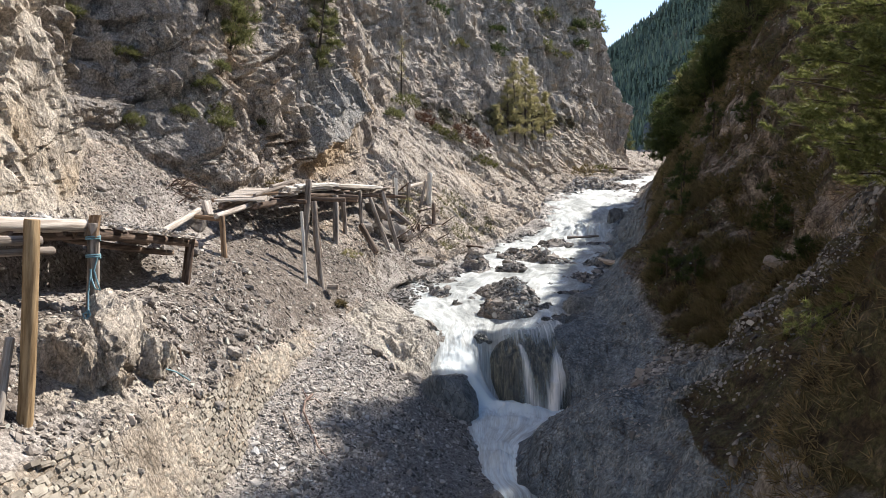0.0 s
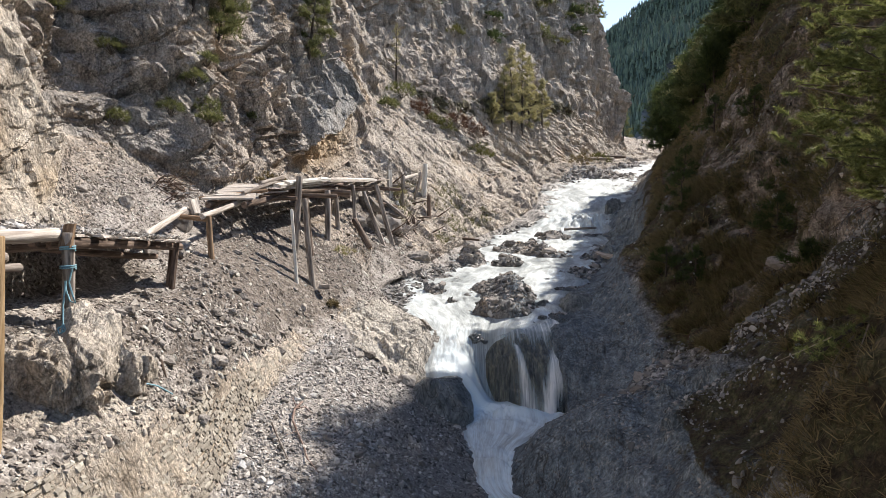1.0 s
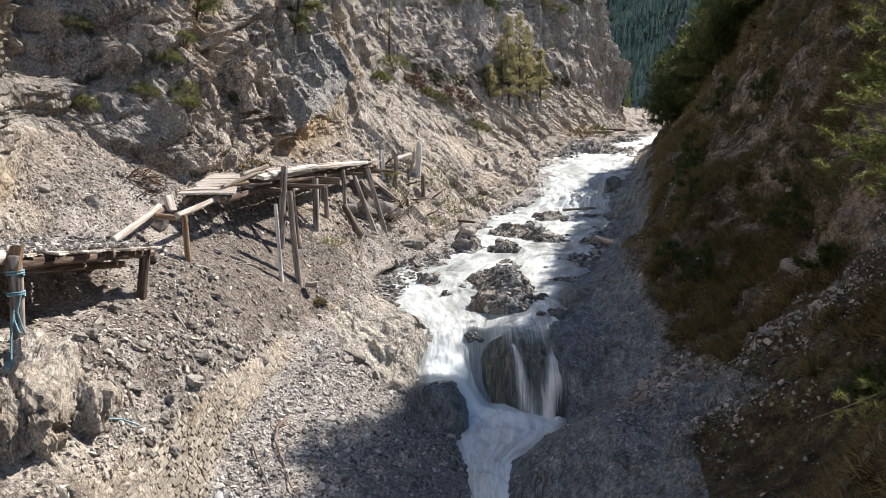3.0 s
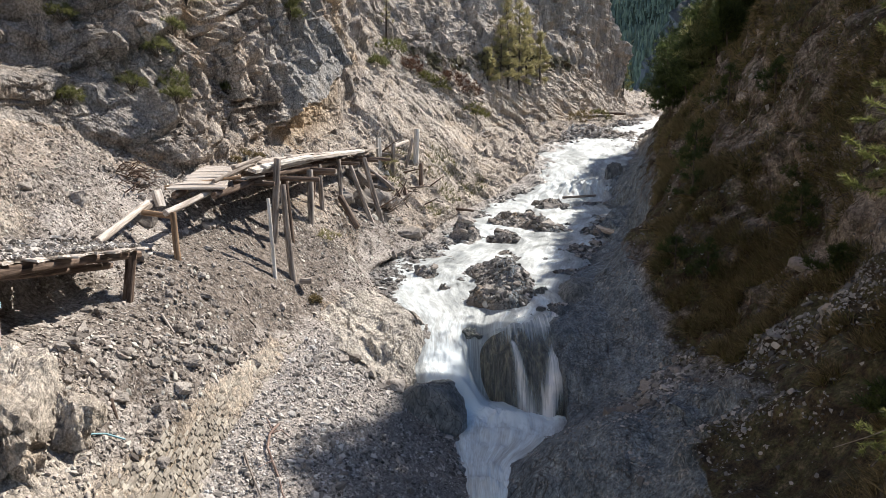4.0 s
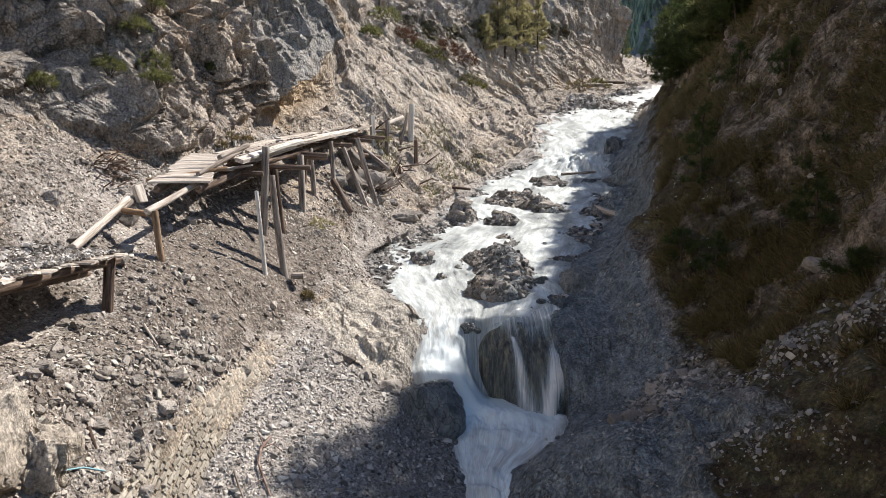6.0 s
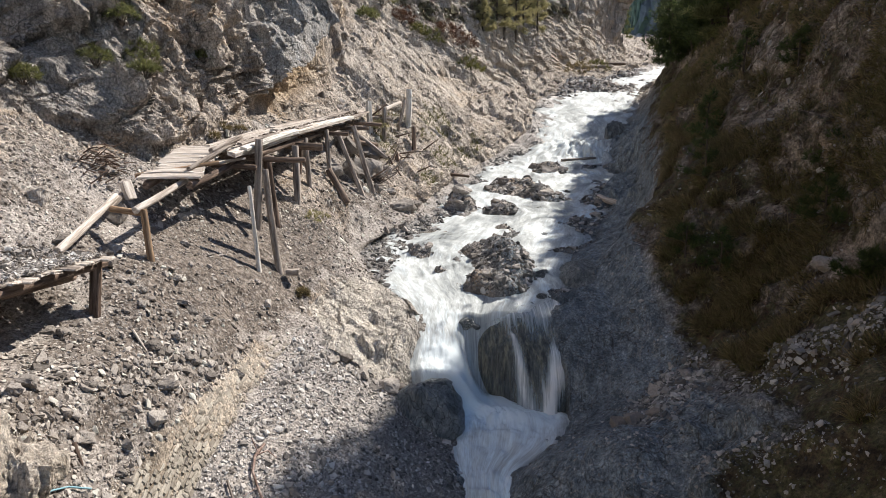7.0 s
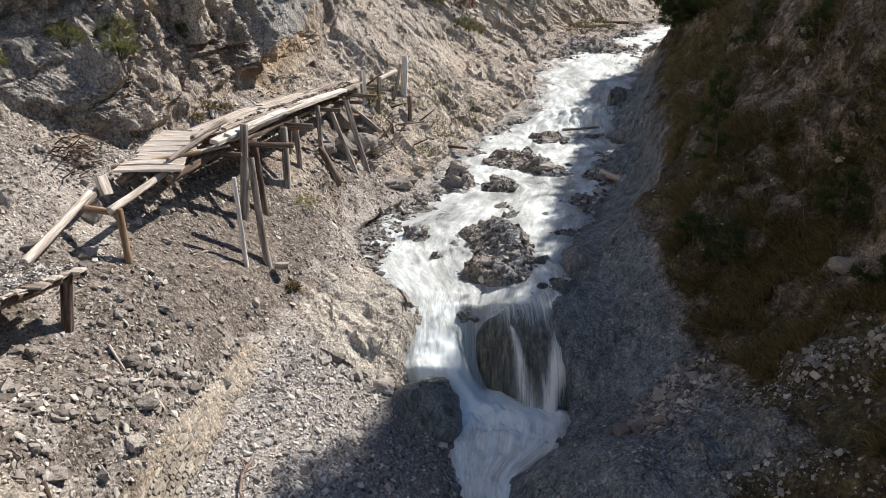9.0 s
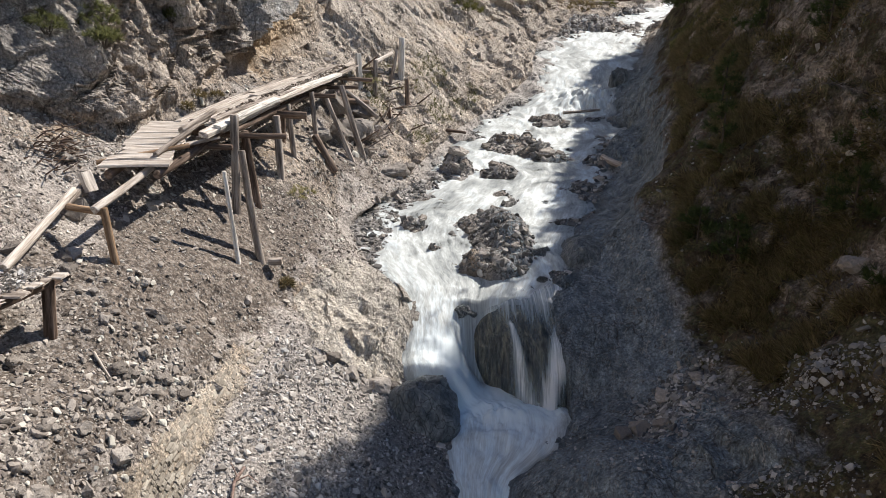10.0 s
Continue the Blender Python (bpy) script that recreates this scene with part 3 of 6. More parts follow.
wet_a = np.clip(np.maximum(wet_a, fall_wet * np.where(ci > EDGE[10] + 2, 0.3, 0.7)), 0, 1)

bank_shadow = np.clip((X + 1.7) / 1.1, 0, 1) * (ci >= EDGE[7]) * (ci <= EDGE[8]) * np.clip((14.9 - Y) / 0.5, 0, 1)
wet_a = np.maximum(wet_a, 0.75 * bank_shadow)
nrm = normals(BASE)
flat = BASE.reshape(-1, 3)
warp = np.stack([fbm(flat * 0.7, 2, 40 + k) for k in range(3)], -1) * 0.35
ci = np.arange(NC)[None] + 0 * Y
tilt = np.array([[1.0, 0.25, 0.35], [-0.3, 0.8, 0.25], [-0.25, -0.2, 0.75]])
h1 = facets((flat + warp) @ tilt.T * np.array([0.5, 0.46, 0.30]), 3)[0]
h2 = facets((flat + warp * 0.4) @ tilt.T * np.array([1.6, 1.4, 0.85]), 11)[0]
h3 = facets((flat + warp * 0.2) @ tilt.T * np.array([5.0, 4.4, 2.8]), 23)[0]
broken = np.clip(0.5 + 1.2 * fbm(flat * 0.45, 3, 66), 0.2, 1.0)          # some faces are sound, some shattered
strata = (flat + warp * 0.6) @ np.array([[0.55, -0.35, 0.3], [0.45, 0.9, 0.55], [-2.1, 0.5, 1.15]]).T
ridge = 1 - np.abs(fbm(strata * 0.8, 3, 70)) * 1.6
cliffy = (np.clip((EDGE[3] + 12 - ci) / 20, 0, 1) + 0.8 * np.clip((ci - EDGE[12]) / 30, 0, 1)).reshape(-1)


def beds(e, along, k):
    """Dipping rock beds: each starts with a sharp lip and falls back, broken by joints along its length."""
    i = np.floor(e)
    f = e - i
    j = np.floor(along + 3.7 * hash3(i, 0 * i, 0 * i, k))
    amp = 0.15 + 0.85 * hash3(i, j, 0 * i, k + 1)
    off = 0.5 * (hash3(i, j, 0 * i, k + 2) - 0.5)
    return amp * (np.where(f < 0.14, f / 0.14, 1 - (f - 0.14) / 0.86) - 0.5) + off


fy, fz = flat[:, 1], flat[:, 2]
bend1 = fbm(flat * 0.45, 3, 410)
across_bed, along_bed = -0.495 * (fy - 21.5) + 0.869 * (fz - 7.45), 0.869 * (fy - 21.5) + 0.495 * (fz - 7.45)
near_cliff = np.clip((29 - fy) / 3, 0, 1)
cw = np.clip((EDGE[3] + 4 - ci) / 14, 0, 1).reshape(-1)
e_near = across_bed / 1.25 + 0.45 * bend1
e_far = (0.97 * fy - 0.16 * fz) / 3.0 + 0.5 * bend1
bedding = near_cliff * (0.35 + 0.65 * np.clip((fy - 12) / 1.5, 0, 1)) * (0.55 * beds(e_near, along_bed * 0.55, 420) + 0.2 * beds(e_near * 3.1 + 0.6 * fbm(flat * 1.1, 3, 412), along_bed * 1.5, 430) + 0.07 * beds(e_near * 9.0 + fbm(flat * 2.5, 2, 413), along_bed * 4, 440))
bedding = bedding + (1 - near_cliff) * (1.0 * beds(e_far, fz * 0.25, 450) + 0.25 * beds(e_far * 3.3, fz * 0.2, 460))
# the leaning buttress above the far walkway, with the tan alcove under its lip
lip_e = across_bed + 0.16 * fbm(flat * 1.3, 3, 480)
hold = np.clip((along_bed + 0.2) / 1.6, 0, 1) * np.clip((7.2 - along_bed) / 2.2, 0, 1)
buttress = hold * np.where(lip_e < 0, -0.75 * np.clip(-lip_e / 0.3, 0, 1) * np.clip((3.2 + lip_e) / 1.5, 0, 1), np.where(lip_e < 0.12, lip_e / 0.12, np.clip(1 - (lip_e - 0.12) / 1.1, -0.35, 1) * np.clip((3.4 - lip_e) / 1.2, 0, 1)))
gully = np.exp(-((fy - 15.0 - 0.15 * (fz - 8.5)) / 1.0) ** 2) * np.clip((fz - 8.0) / 0.8, 0, 1) + 0.4 * np.exp(-((fy - 18.6 - 0.3 * (fz - 9)) / 0.5) ** 2) * np.clip((fz - 8.5) / 1.5, 0, 1)
alcove = hold * (lip_e < 0.1) * np.clip((2.6 + lip_e) / 1.2, 0, 1) * cw
tan_a = np.clip(0.25 * walled.reshape(-1) + 0.75 * alcove + 0.12 * np.clip((12.2 - fy) / 1.0, 0, 1) * cw + 0.5 * cw * np.clip(2.2 * fbm(flat * 0.33, 3, 490) - 0.75, 0, 1), 0, 1).reshape(NR, NC)
blocks = 0.75 * cliffy * (h1 - h1.mean()) + (0.25 + 0.75 * broken) * (0.7 * (h2 - h2.mean()) + 0.55 * (h3 - h3.mean())) + broken * 0.12 * (ridge - 0.4)
soft = fbm(flat * 0.9, 5, 60)
pebbly = fbm(flat * 9, 3, 80)
rk = rock_a.reshape(-1)
disp = rough_a.reshape(-1) * (rk * blocks * 1.5 + (1 - 0.75 * rk) * soft * 0.9) + (1 - rk) * 0.012 * pebbly
far_flat = far_l.reshape(-1)
disp = disp + far_flat * (0.3 * beds((0.75 * flat[:, 0] + 0.9 * fz - 0.25 * fy) / 0.8 + 0.5 * bend1, fy * 0.5, 500) + 0.1 * beds((0.75 * flat[:, 0] + 0.9 * fz - 0.25 * fy) / 0.22 + bend1, fy * 1.5, 510))
disp = disp + cw * (0.62 * bedding * (1 - 0.75 * hold * (lip_e > 0) * (lip_e < 2.5)) + 0.7 * buttress - 1.3 * gully)
POS = BASE + nrm * disp.reshape(NR, NC, 1)
NRM = normals(POS)
ATTR = dict(tan=tan_a, rock=rock_a, soil=soil_a, grass=turf_a, wet=wet_a, pale=np.clip(pale_a, 0, 1), slate_shade=np.clip(0.15 * np.clip((Y - 34) / 5, 0, 1) * (ci < EDGE[3]) + np.clip((ci - EDGE[9]) / 8, 0, 1) * np.clip((46 - Y) / 10, 0, 1) * np.clip((EDGE[12] + 8 - ci) / 24, 0.0, 1) + 0.4 * slab - 0.55 * near_r + 0.55 * (hold * (lip_e > 0) * np.clip((3 - lip_e) / 1.5, 0, 1)).reshape(NR, NC) * (ci < EDGE[3]) + 0.38 * np.exp(-((Y - 14.9) / 2.3) ** 4) * (ci < EDGE[3] - 4) * (ci > EDGE[1]), 0, 1))
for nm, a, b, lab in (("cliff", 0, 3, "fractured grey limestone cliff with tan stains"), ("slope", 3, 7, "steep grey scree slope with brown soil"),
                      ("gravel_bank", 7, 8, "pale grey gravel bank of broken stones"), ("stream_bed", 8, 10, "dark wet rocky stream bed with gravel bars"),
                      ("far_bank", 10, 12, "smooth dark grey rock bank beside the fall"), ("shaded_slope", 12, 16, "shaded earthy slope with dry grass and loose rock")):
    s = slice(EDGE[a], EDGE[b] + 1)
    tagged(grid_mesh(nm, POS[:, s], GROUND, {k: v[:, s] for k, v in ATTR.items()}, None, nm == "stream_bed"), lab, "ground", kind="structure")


def ground(x, y, lo=3, hi=16):
    """Height and normal of the ground at a place, between two guide lines."""
    r0 = np.searchsorted(ROWS_Y, y - 0.3)
    r1 = np.searchsorted(ROWS_Y, y + 0.3) + 1
    s = POS[r0:r1, EDGE[lo]:EDGE[hi]]
    d = (s[..., 0] - x) ** 2 + (s[..., 1] - y) ** 2
    i = np.unravel_index(np.argmin(d), d.shape)
    return float(s[i][2]), Vector(NRM[r0:r1, EDGE[lo]:EDGE[hi]][i])


# ---- water ----
wy = np.concatenate([np.arange(-25, 9, 1.0), np.arange(9, 20, 0.045), np.arange(20, 36, 0.09), np.arange(36, 60, 0.25)])
wz = at(WATER_Z, wy, 0.12)[:, 0]
wl, wr = at(BANK_L, wy, 0.2)[:, 0] + ragged(wy, 520) - 0.25, at(BANK_R, wy, 0.2)[:, 0] + ragged(wy, 530) + 0.25
NW = 130
u = np.linspace(0, 1, NW)[None]
WX = wl[:, None] + (wr - wl)[:, None] * u
WY = np.repeat(wy[:, None], NW, 1)
p = np.stack([WX * 2.2, WY * 0.9, 0 * WX], -1).reshape(-1, 3)
steep = np.gradient(wz, wy)
rip = (0.03 + 0.04 * np.clip(steep, 0, 1.2))[:, None] * fbm(p, 4, 90).reshape(WX.shape) + 0.010 * fbm(p * 3, 2, 95).reshape(WX.shape)
phase = WY * 0.85 + 0.9 * fbm(np.stack([WX * 0.8, WY * 0.35, 0 * WX], -1).reshape(-1, 3), 3, 97).reshape(WX.shape)
saw = phase - np.floor(phase)
lip = np.where(saw < 0.22, saw / 0.22, 1 - (saw - 0.22) / 0.78) - 0.5
WZ = wz[:, None] + 0.02 - np.maximum(wz[:, None] - 1.0, 0) * chute(WX, WY) + rip + 0.055 * lip * np.clip((WY - 17.5) / 1.0, 0, 1)
run = np.concatenate([[0], np.cumsum(np.hypot(np.diff(wy), np.diff(wz)))])
for cx, cy, rx, ry, h in ((1.9, 15.0, 0.7, 0.35, 0.13), (1.3, 14.85, 0.45, 0.4, 0.14), (0.2, 15.85, 0.5, 0.25, 0.07), (1.5, 14.2, 0.8, 0.5, 0.07), (7.6, 33.4, 1.6, 1.0, 0.35), (1.2, 12.6, 0.5, 0.8, 0.1)):
    q = np.exp(-((WX - cx) / rx) ** 2 - ((WY - cy) / ry) ** 2)
    WZ = WZ + h * q * (1 + 0.8 * fbm(np.stack([WX * 3.5, WY * 3.5, 0 * WX + h], -1).reshape(-1, 3), 4, 98).reshape(WX.shape))
    steep_add = q if cx == 1.9 else steep_add + q
cross = (WX - wl[:, None]) / (wr - wl)[:, None]
rim = np.clip(np.minimum(cross, 1 - cross) / 0.14, 0, 1)                  # thin water along the banks
foam = 0.54 + 0.12 * np.clip((WY - 15.2) / 0.6, 0, 1) + 0.22 * steep_add + 0.10 * (saw < 0.3) * (WY > 17.4) + 0.30 * np.clip(steep, 0, 1.0)[:, None]
foam = foam + 0.22 * fbm(p * 0.5, 3, 99).reshape(WX.shape) - 0.45 * (1 - rim) + 0.45 * np.exp(-((WX - 0.75) / 0.5) ** 2 - ((WY - 15.6) / 0.6) ** 2)
deep = np.clip((WY - 11.0) / 1.0, 0, 1) * np.clip((16.1 - WY) / 0.5, 0, 1)           # churned foam below the step, whitened further to make up for the shade there
foam = np.clip(foam, 0, 1.1) + 0.42 * deep * rim
uvw = np.stack([cross * 1.7 + 0.12 * WX, np.repeat(run[:, None], NW, 1) / 2.0], -1)
tagged(grid_mesh("stream", np.stack([WX, WY, WZ], -1), WATER, dict(foam=foam), uvw), "rushing white mountain stream falling over rock steps", "water", kind="structure")


# ---- building pieces ----
def empty(name, x, y, z, label="", category="", group=""):
    ob = new(name)
    ob.empty_display_size = 0.2
    ob.location = (x, y, z)
    return tagged(ob, label, category, group)


def child(name, me, m, parent, label=""):
    """A mesh as a part of a thing; m is its pose in the world."""
    ob = new(name, me)
    ob.parent = parent
    base = Matrix.Translation(-parent.location) if parent.parent is None else (Matrix.Translation(parent.parent.location) @ parent.matrix_basis).inverted()
    ob.matrix_basis = base @ m
    return tagged(ob, label)


def pydata(name, v, f, material, smooth=True):
    me = bpy.data.meshes.new(name)
    me.from_pydata([tuple(p) for p in v], [], f)
    me.materials.append(material)
    me.polygons.foreach_set("use_smooth", [smooth] * len(me.polygons))
    me.update()
    return me


def log_mesh(name, length, r0, r1, material, seed=0, sides=10, bend=0.02):
    """A trunk along z from the origin: tapered, a little crooked, with flat sawn ends."""
    r = np.random.default_rng(seed)
    n = max(3, int(length / 0.3) + 2)
    v, f = [], []
    wob = r.normal(0, 0.06, (sides,))
    bx, by = r.normal(0, bend, 2)
    ph = r.uniform(0, 6, 2)
    for i in range(n):
        t = i / (n - 1)
        cx, cy = bx * math.sin(3 * t + ph[0]) * length, by * math.sin(2.4 * t + ph[1]) * length
        rad = (r0 + (r1 - r0) * t) * (1 + r.normal(0, 0.025))
        for k in range(sides):
            a = 2 * math.pi * k / sides
            q = rad * (1 + wob[k] + r.normal(0, 0.02))
            v.append((cx - bx * math.sin(ph[0]) * length + q * math.cos(a), cy - by * math.sin(ph[1]) * length + q * math.sin(a), t * length))
    for i in range(n - 1):
        for k in range(sides):
            a, b = i * sides + k, i * sides + (k + 1) % sides
            f.append((a, b, b + sides, a + sides))
    # chamfered ends
    for base, z, top in ((0, -0.012, False), ((n - 1) * sides, length + 0.012, True)):
        c = np.mean(v[base:base + sides], 0)
        s0 = len(v)
        for k in range(sides):
            p = c + (np.array(v[base + k]) - c) * 0.88
            v.append((p[0], p[1], z))
        for k in range(sides):
            a, b = base + k, base + (k + 1) % sides
            f.append((a, b, s0 + (k + 1) % sides, s0 + k) if top else (b, a, s0 + k, s0 + (k + 1) % sides))
        f.append(tuple(range(s0, s0 + sides)) if top else tuple(range(s0 + sides - 1, s0 - 1, -1)))
    me = pydata(name, v, f, material)
    for p in me.polygons:
        if len(p.vertices) > 4:
            p.use_smooth = False
    return me


def plank_mesh(name, length, w, th, material, seed=0):
    """A board along z, slightly cupped and warped, with worn corners and uneven ends."""
    r = np.random.default_rng(seed)
    n = max(3, int(length / 0.3) + 2)
    prof = [(-w / 2, -th / 2 + 0.006), (-w / 2 + 0.008, -th / 2), (w / 2 - 0.008, -th / 2), (w / 2, -th / 2 + 0.006), (w / 2, th / 2 - 0.008), (w / 2 - 0.01, th / 2),
            (0, th / 2 - 0.004), (-w / 2 + 0.01, th / 2), (-w / 2, th / 2 - 0.008)]
    k = len(prof)
    v, f = [], []
    warp, twist = r.normal(0, 0.012, 2)
    for i in range(n):
        t = i / (n - 1)
        wide = 1 + r.normal(0, 0.02)
        for x, y in prof:
            z = t * length + (r.normal(0, 0.012) if i in (0, n - 1) else 0)
            v.append((x * wide + r.normal(0, 0.002), y + warp * math.sin(math.pi * t) + twist * (t - 0.5) * x / w * 2, z))
    for i in range(n - 1):
        for j in range(k):
            a, b = i * k + j, i * k + (j + 1) % k
            f.append((a, b, b + k, a + k))
    f.append(tuple(range(k - 1, -1, -1)))
    f.append(tuple(range((n - 1) * k, n * k)))
    return pydata(name, v, f, material, False)


def along(a, b, up=(0, 0, 1)):
    """The pose whose z runs from a to b, with y as near up as it can be, and the length."""
    a, b = Vector(a), Vector(b)
    d = b - a
    z = d.normalized()
    x = Vector(up).cross(z)
    if x.length < 1e-3:
        x = Vector((1, 0, 0))
    x.normalize()
    y = z.cross(x)
    m = Matrix((x, y, z)).transposed().to_4x4()
    m.translation = a
    return m, d.length


_seed = [100]


def log(name, a, b, r0, r1, material, parent=None, label="", category="", group="", bend=0.012, sides=10):
    m, ln = along(a, b)
    _seed[0] += 1
    me = log_mesh(name, ln, r0, r1, material, _seed[0], sides, bend)
    if parent is not None:
        return child(name, me, m, parent, label)
    ob = new(name, me)
    ob.matrix_world = m
    return tagged(ob, label, category, group)


def plank(name, a, b, w, th, material, parent=None, label="", category="", group="", up=(0, 0, 1)):
    m, ln = along(a, b, up)
    _seed[0] += 1
    me = plank_mesh(name, ln, w, th, material, _seed[0])
    if parent is not None:
        return child(name, me, m, parent, label)
    ob = new(name, me)
    ob.matrix_world = m
    return tagged(ob, label, category, group)


# ---- stones ----
def hull(points):
    """The convex hull of some points, as triangles."""
    bm = bmesh.new()
    for p in points:
        bm.verts.new(p)
    bmesh.ops.convex_hull(bm, input=bm.verts[:])
    loose = [v for v in bm.verts if not v.link_faces]
    bmesh.ops.delete(bm, geom=loose, context="VERTS")
    bmesh.ops.triangulate(bm, faces=bm.faces[:])
    bm.normal_update()
    return bm


def angular(r, n):
    """Random points spread over a rough block, for an angular stone."""
    d = r.normal(0, 1, (n, 3))
    d /= np.max(np.abs(d), axis=1, keepdims=True) ** 0.6 * np.linalg.norm(d, axis=1, keepdims=True) ** 0.4
    return d * r.uniform(0.78, 1.0, (n, 1))


def rock_mesh(name, seed, material, subdiv=3, cuts=9, sq=(1, 0.8, 0.6)):
    """An angular broken stone: flat faces and worn edges, roughened."""
    r = np.random.default_rng(seed)
    bm = hull(angular(r, 9 + cuts))
    bmesh.ops.subdivide_edges(bm, edges=bm.edges[:], cuts=5 if subdiv < 4 else 11 if subdiv < 5 else 16, use_grid_fill=True)
    bmesh.ops.triangulate(bm, faces=bm.faces[:])
    v = np.array([q.co[:] for q in bm.verts])
    v += 0.06 * np.stack([fbm(v * 2.2 + seed, 4, k) for k in range(3)], -1)
    big, small = (0.5, 0.22) if subdiv > 3 else (0.34, 0.16)
    if subdiv > 4:
        big, small = 0.34, 0.2
        v *= (1 + 0.09 * (facets(v * np.array([9.0, 9.0, 6.0]) + seed, 13)[0] + 0.2))[:, None]
    v *= (1 + big * (facets(v * np.array([1.7, 1.7, 0.9]) + seed, 7)[0] + 0.2) + small * (facets(v * np.array([5.0, 5.0, 3.0]) + seed, 9)[0] + 0.2))[:, None]
    v *= np.array(sq)
    for q, p in zip(bm.verts, v):
        q.co = p
    me = bpy.data.meshes.new(name)
    bm.to_mesh(me)
    bm.free()
    me.materials.append(material)
    me.polygons.foreach_set("use_smooth", [False] * len(me.polygons))
    return me


def chip_templates(n, subdiv, seed):
    out = []
    for i in range(n):
        r = np.random.default_rng(seed + i)
        bm = hull(angular(r, 10 if subdiv == 1 else 26))
        bm.verts.index_update()
        v = np.array([q.co[:] for q in bm.verts])
        f = np.array([[q.index for q in p.verts] for p in bm.faces])
        bm.free()
        if subdiv > 1:
            v = v * (1 + 0.16 * np.sin(v @ r.normal(0, 2.2, 3) + r.uniform(0, 6)))[:, None]
        v = v * np.array([1.0, r.uniform(0.5, 0.9), r.uniform(0.25, 0.55)])
        out.append((v, f))
    return out


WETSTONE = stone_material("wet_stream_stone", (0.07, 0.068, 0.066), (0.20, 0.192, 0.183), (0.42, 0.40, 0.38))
DIMSTONE = stone_material("shaded_stone", (0.10, 0.10, 0.102), (0.23, 0.228, 0.225), (0.45, 0.44, 0.43))
CHIPS = chip_templates(9, 1, 500)
STONES = chip_templates(9, 2, 700)


def frames_from(n, spin):
    """Rotation matrices that take z to the normals n, spun about them."""
    ref = np.where(np.abs(n[:, 2:3]) < 0.9, np.array([[0, 0, 1.0]]), np.array([[1.0, 0, 0]]))
    x = np.cross(ref, n)
    x /= np.linalg.norm(x, axis=1, keepdims=True)
    y = np.cross(n, x)
    c, s = np.cos(spin)[:, None], np.sin(spin)[:, None]
    return np.stack([x * c + y * s, y * c - x * s, n], -1)


CELL_A = np.linalg.norm(np.cross(np.diff(POS, axis=1)[:-1], np.diff(POS, axis=0)[:, :-1]), axis=-1)
CX, CY, CZ = (POS[:-1, :-1, i] for i in range(3))
CCI = np.arange(NC - 1)[None] + 0 * CY


def pick(weight, n, seed):
    """Random places on the ground, by a weight per square metre: places, normals."""
    r = np.random.default_rng(seed)
    w = (CELL_A * weight).reshape(-1)
    i = r.choice(len(w), n, p=w / w.sum())
    a, b = np.unravel_index(i, CELL_A.shape)
    u, v = r.random((2, n, 1))
    p = POS[a, b] * (1 - u) * (1 - v) + POS[a, b + 1] * (1 - u) * v + POS[a + 1, b] * u * (1 - v) + POS[a + 1, b + 1] * u * v
    return p, NRM[a, b]


def scatter(name, weight, n, size, seed, label, templates=CHIPS, material=STONE, sink=0.25, tilt_by=0.35, cat="stones", spots=None):
    """Loose stones strewn over the ground, joined: many small ones, few large."""
    p, nr = spots if spots else pick(weight, n, seed)
    r = np.random.default_rng(seed + 1)
    s = size[0] * (size[1] / size[0]) ** (r.random(n) ** 2.6)
    nr = nr + r.normal(0, tilt_by, nr.shape)
    nr /= np.linalg.norm(nr, axis=1, keepdims=True)
    M = frames_from(nr, r.uniform(0, 6.3, n)) * (s[:, None, None] * 0.5)
    p = p + nr * (s * 0.5 * (0.45 - sink))[:, None]
    V, F, off = [], [], 0
    kind = r.integers(0, len(templates), n)
    for k, (tv, tf) in enumerate(templates):
        sel = np.where(kind == k)[0]
        if not len(sel):
            continue
        v = np.einsum("nij,kj->nki", M[sel], tv) + p[sel][:, None]
        f = tf[None] + (np.arange(len(sel)) * len(tv))[:, None, None] + off
        V.append(v.reshape(-1, 3)), F.append(f.reshape(-1, 3))
        off += len(sel) * len(tv)
    return tagged(soup(name, np.concatenate(V), np.concatenate(F), material), label, cat, kind="stuff")


def band(lo, hi):
    return ((CCI >= EDGE[lo]) & (CCI < EDGE[hi])).astype(float)


def span(y0, y1):
    return ((CY >= y0) & (CY < y1)).astype(float)


patch = 0.5 + 0.5 * np.clip(1.6 * fbm(np.stack([CX, CY, CZ], -1).reshape(-1, 3) * 0.9, 3, 140).reshape(CX.shape), -1, 1)
patch2 = np.clip(2.2 * fbm(np.stack([CX, CY, CZ], -1).reshape(-1, 3) * 1.6, 3, 150).reshape(CX.shape), 0, 1)
no_slab = (1 - np.exp(-(((CX + 1.15 - 0.25 * (CY - 16)) / 1.2) ** 2 + ((CY - 16.3) / 1.55) ** 2) ** 3)) ** 3 + 0.02
scatter("gravel", band(7, 8) * span(8.3, 15.6) * no_slab * (0.4 + patch) * (1 - 0.9 * bank_shadow[:-1, :-1]), 22000, (0.02, 0.10), 11, "pale grey broken stones covering the bank")
scatter("wet_gravel", band(7, 8) * span(8.3, 14.9) * bank_shadow[:-1, :-1] * (0.4 + patch), 7000, (0.02, 0.11), 31, "dark stones beside the pool, shadow put into their colour", CHIPS, WETSTONE)
scatter("gravel", band(7, 8) * span(8.3, 15.4) * (1 - 0.9 * bank_shadow[:-1, :-1]) * no_slab * patch, 900, (0.08, 0.2), 12, "larger grey stones lying in the gravel", STONES)
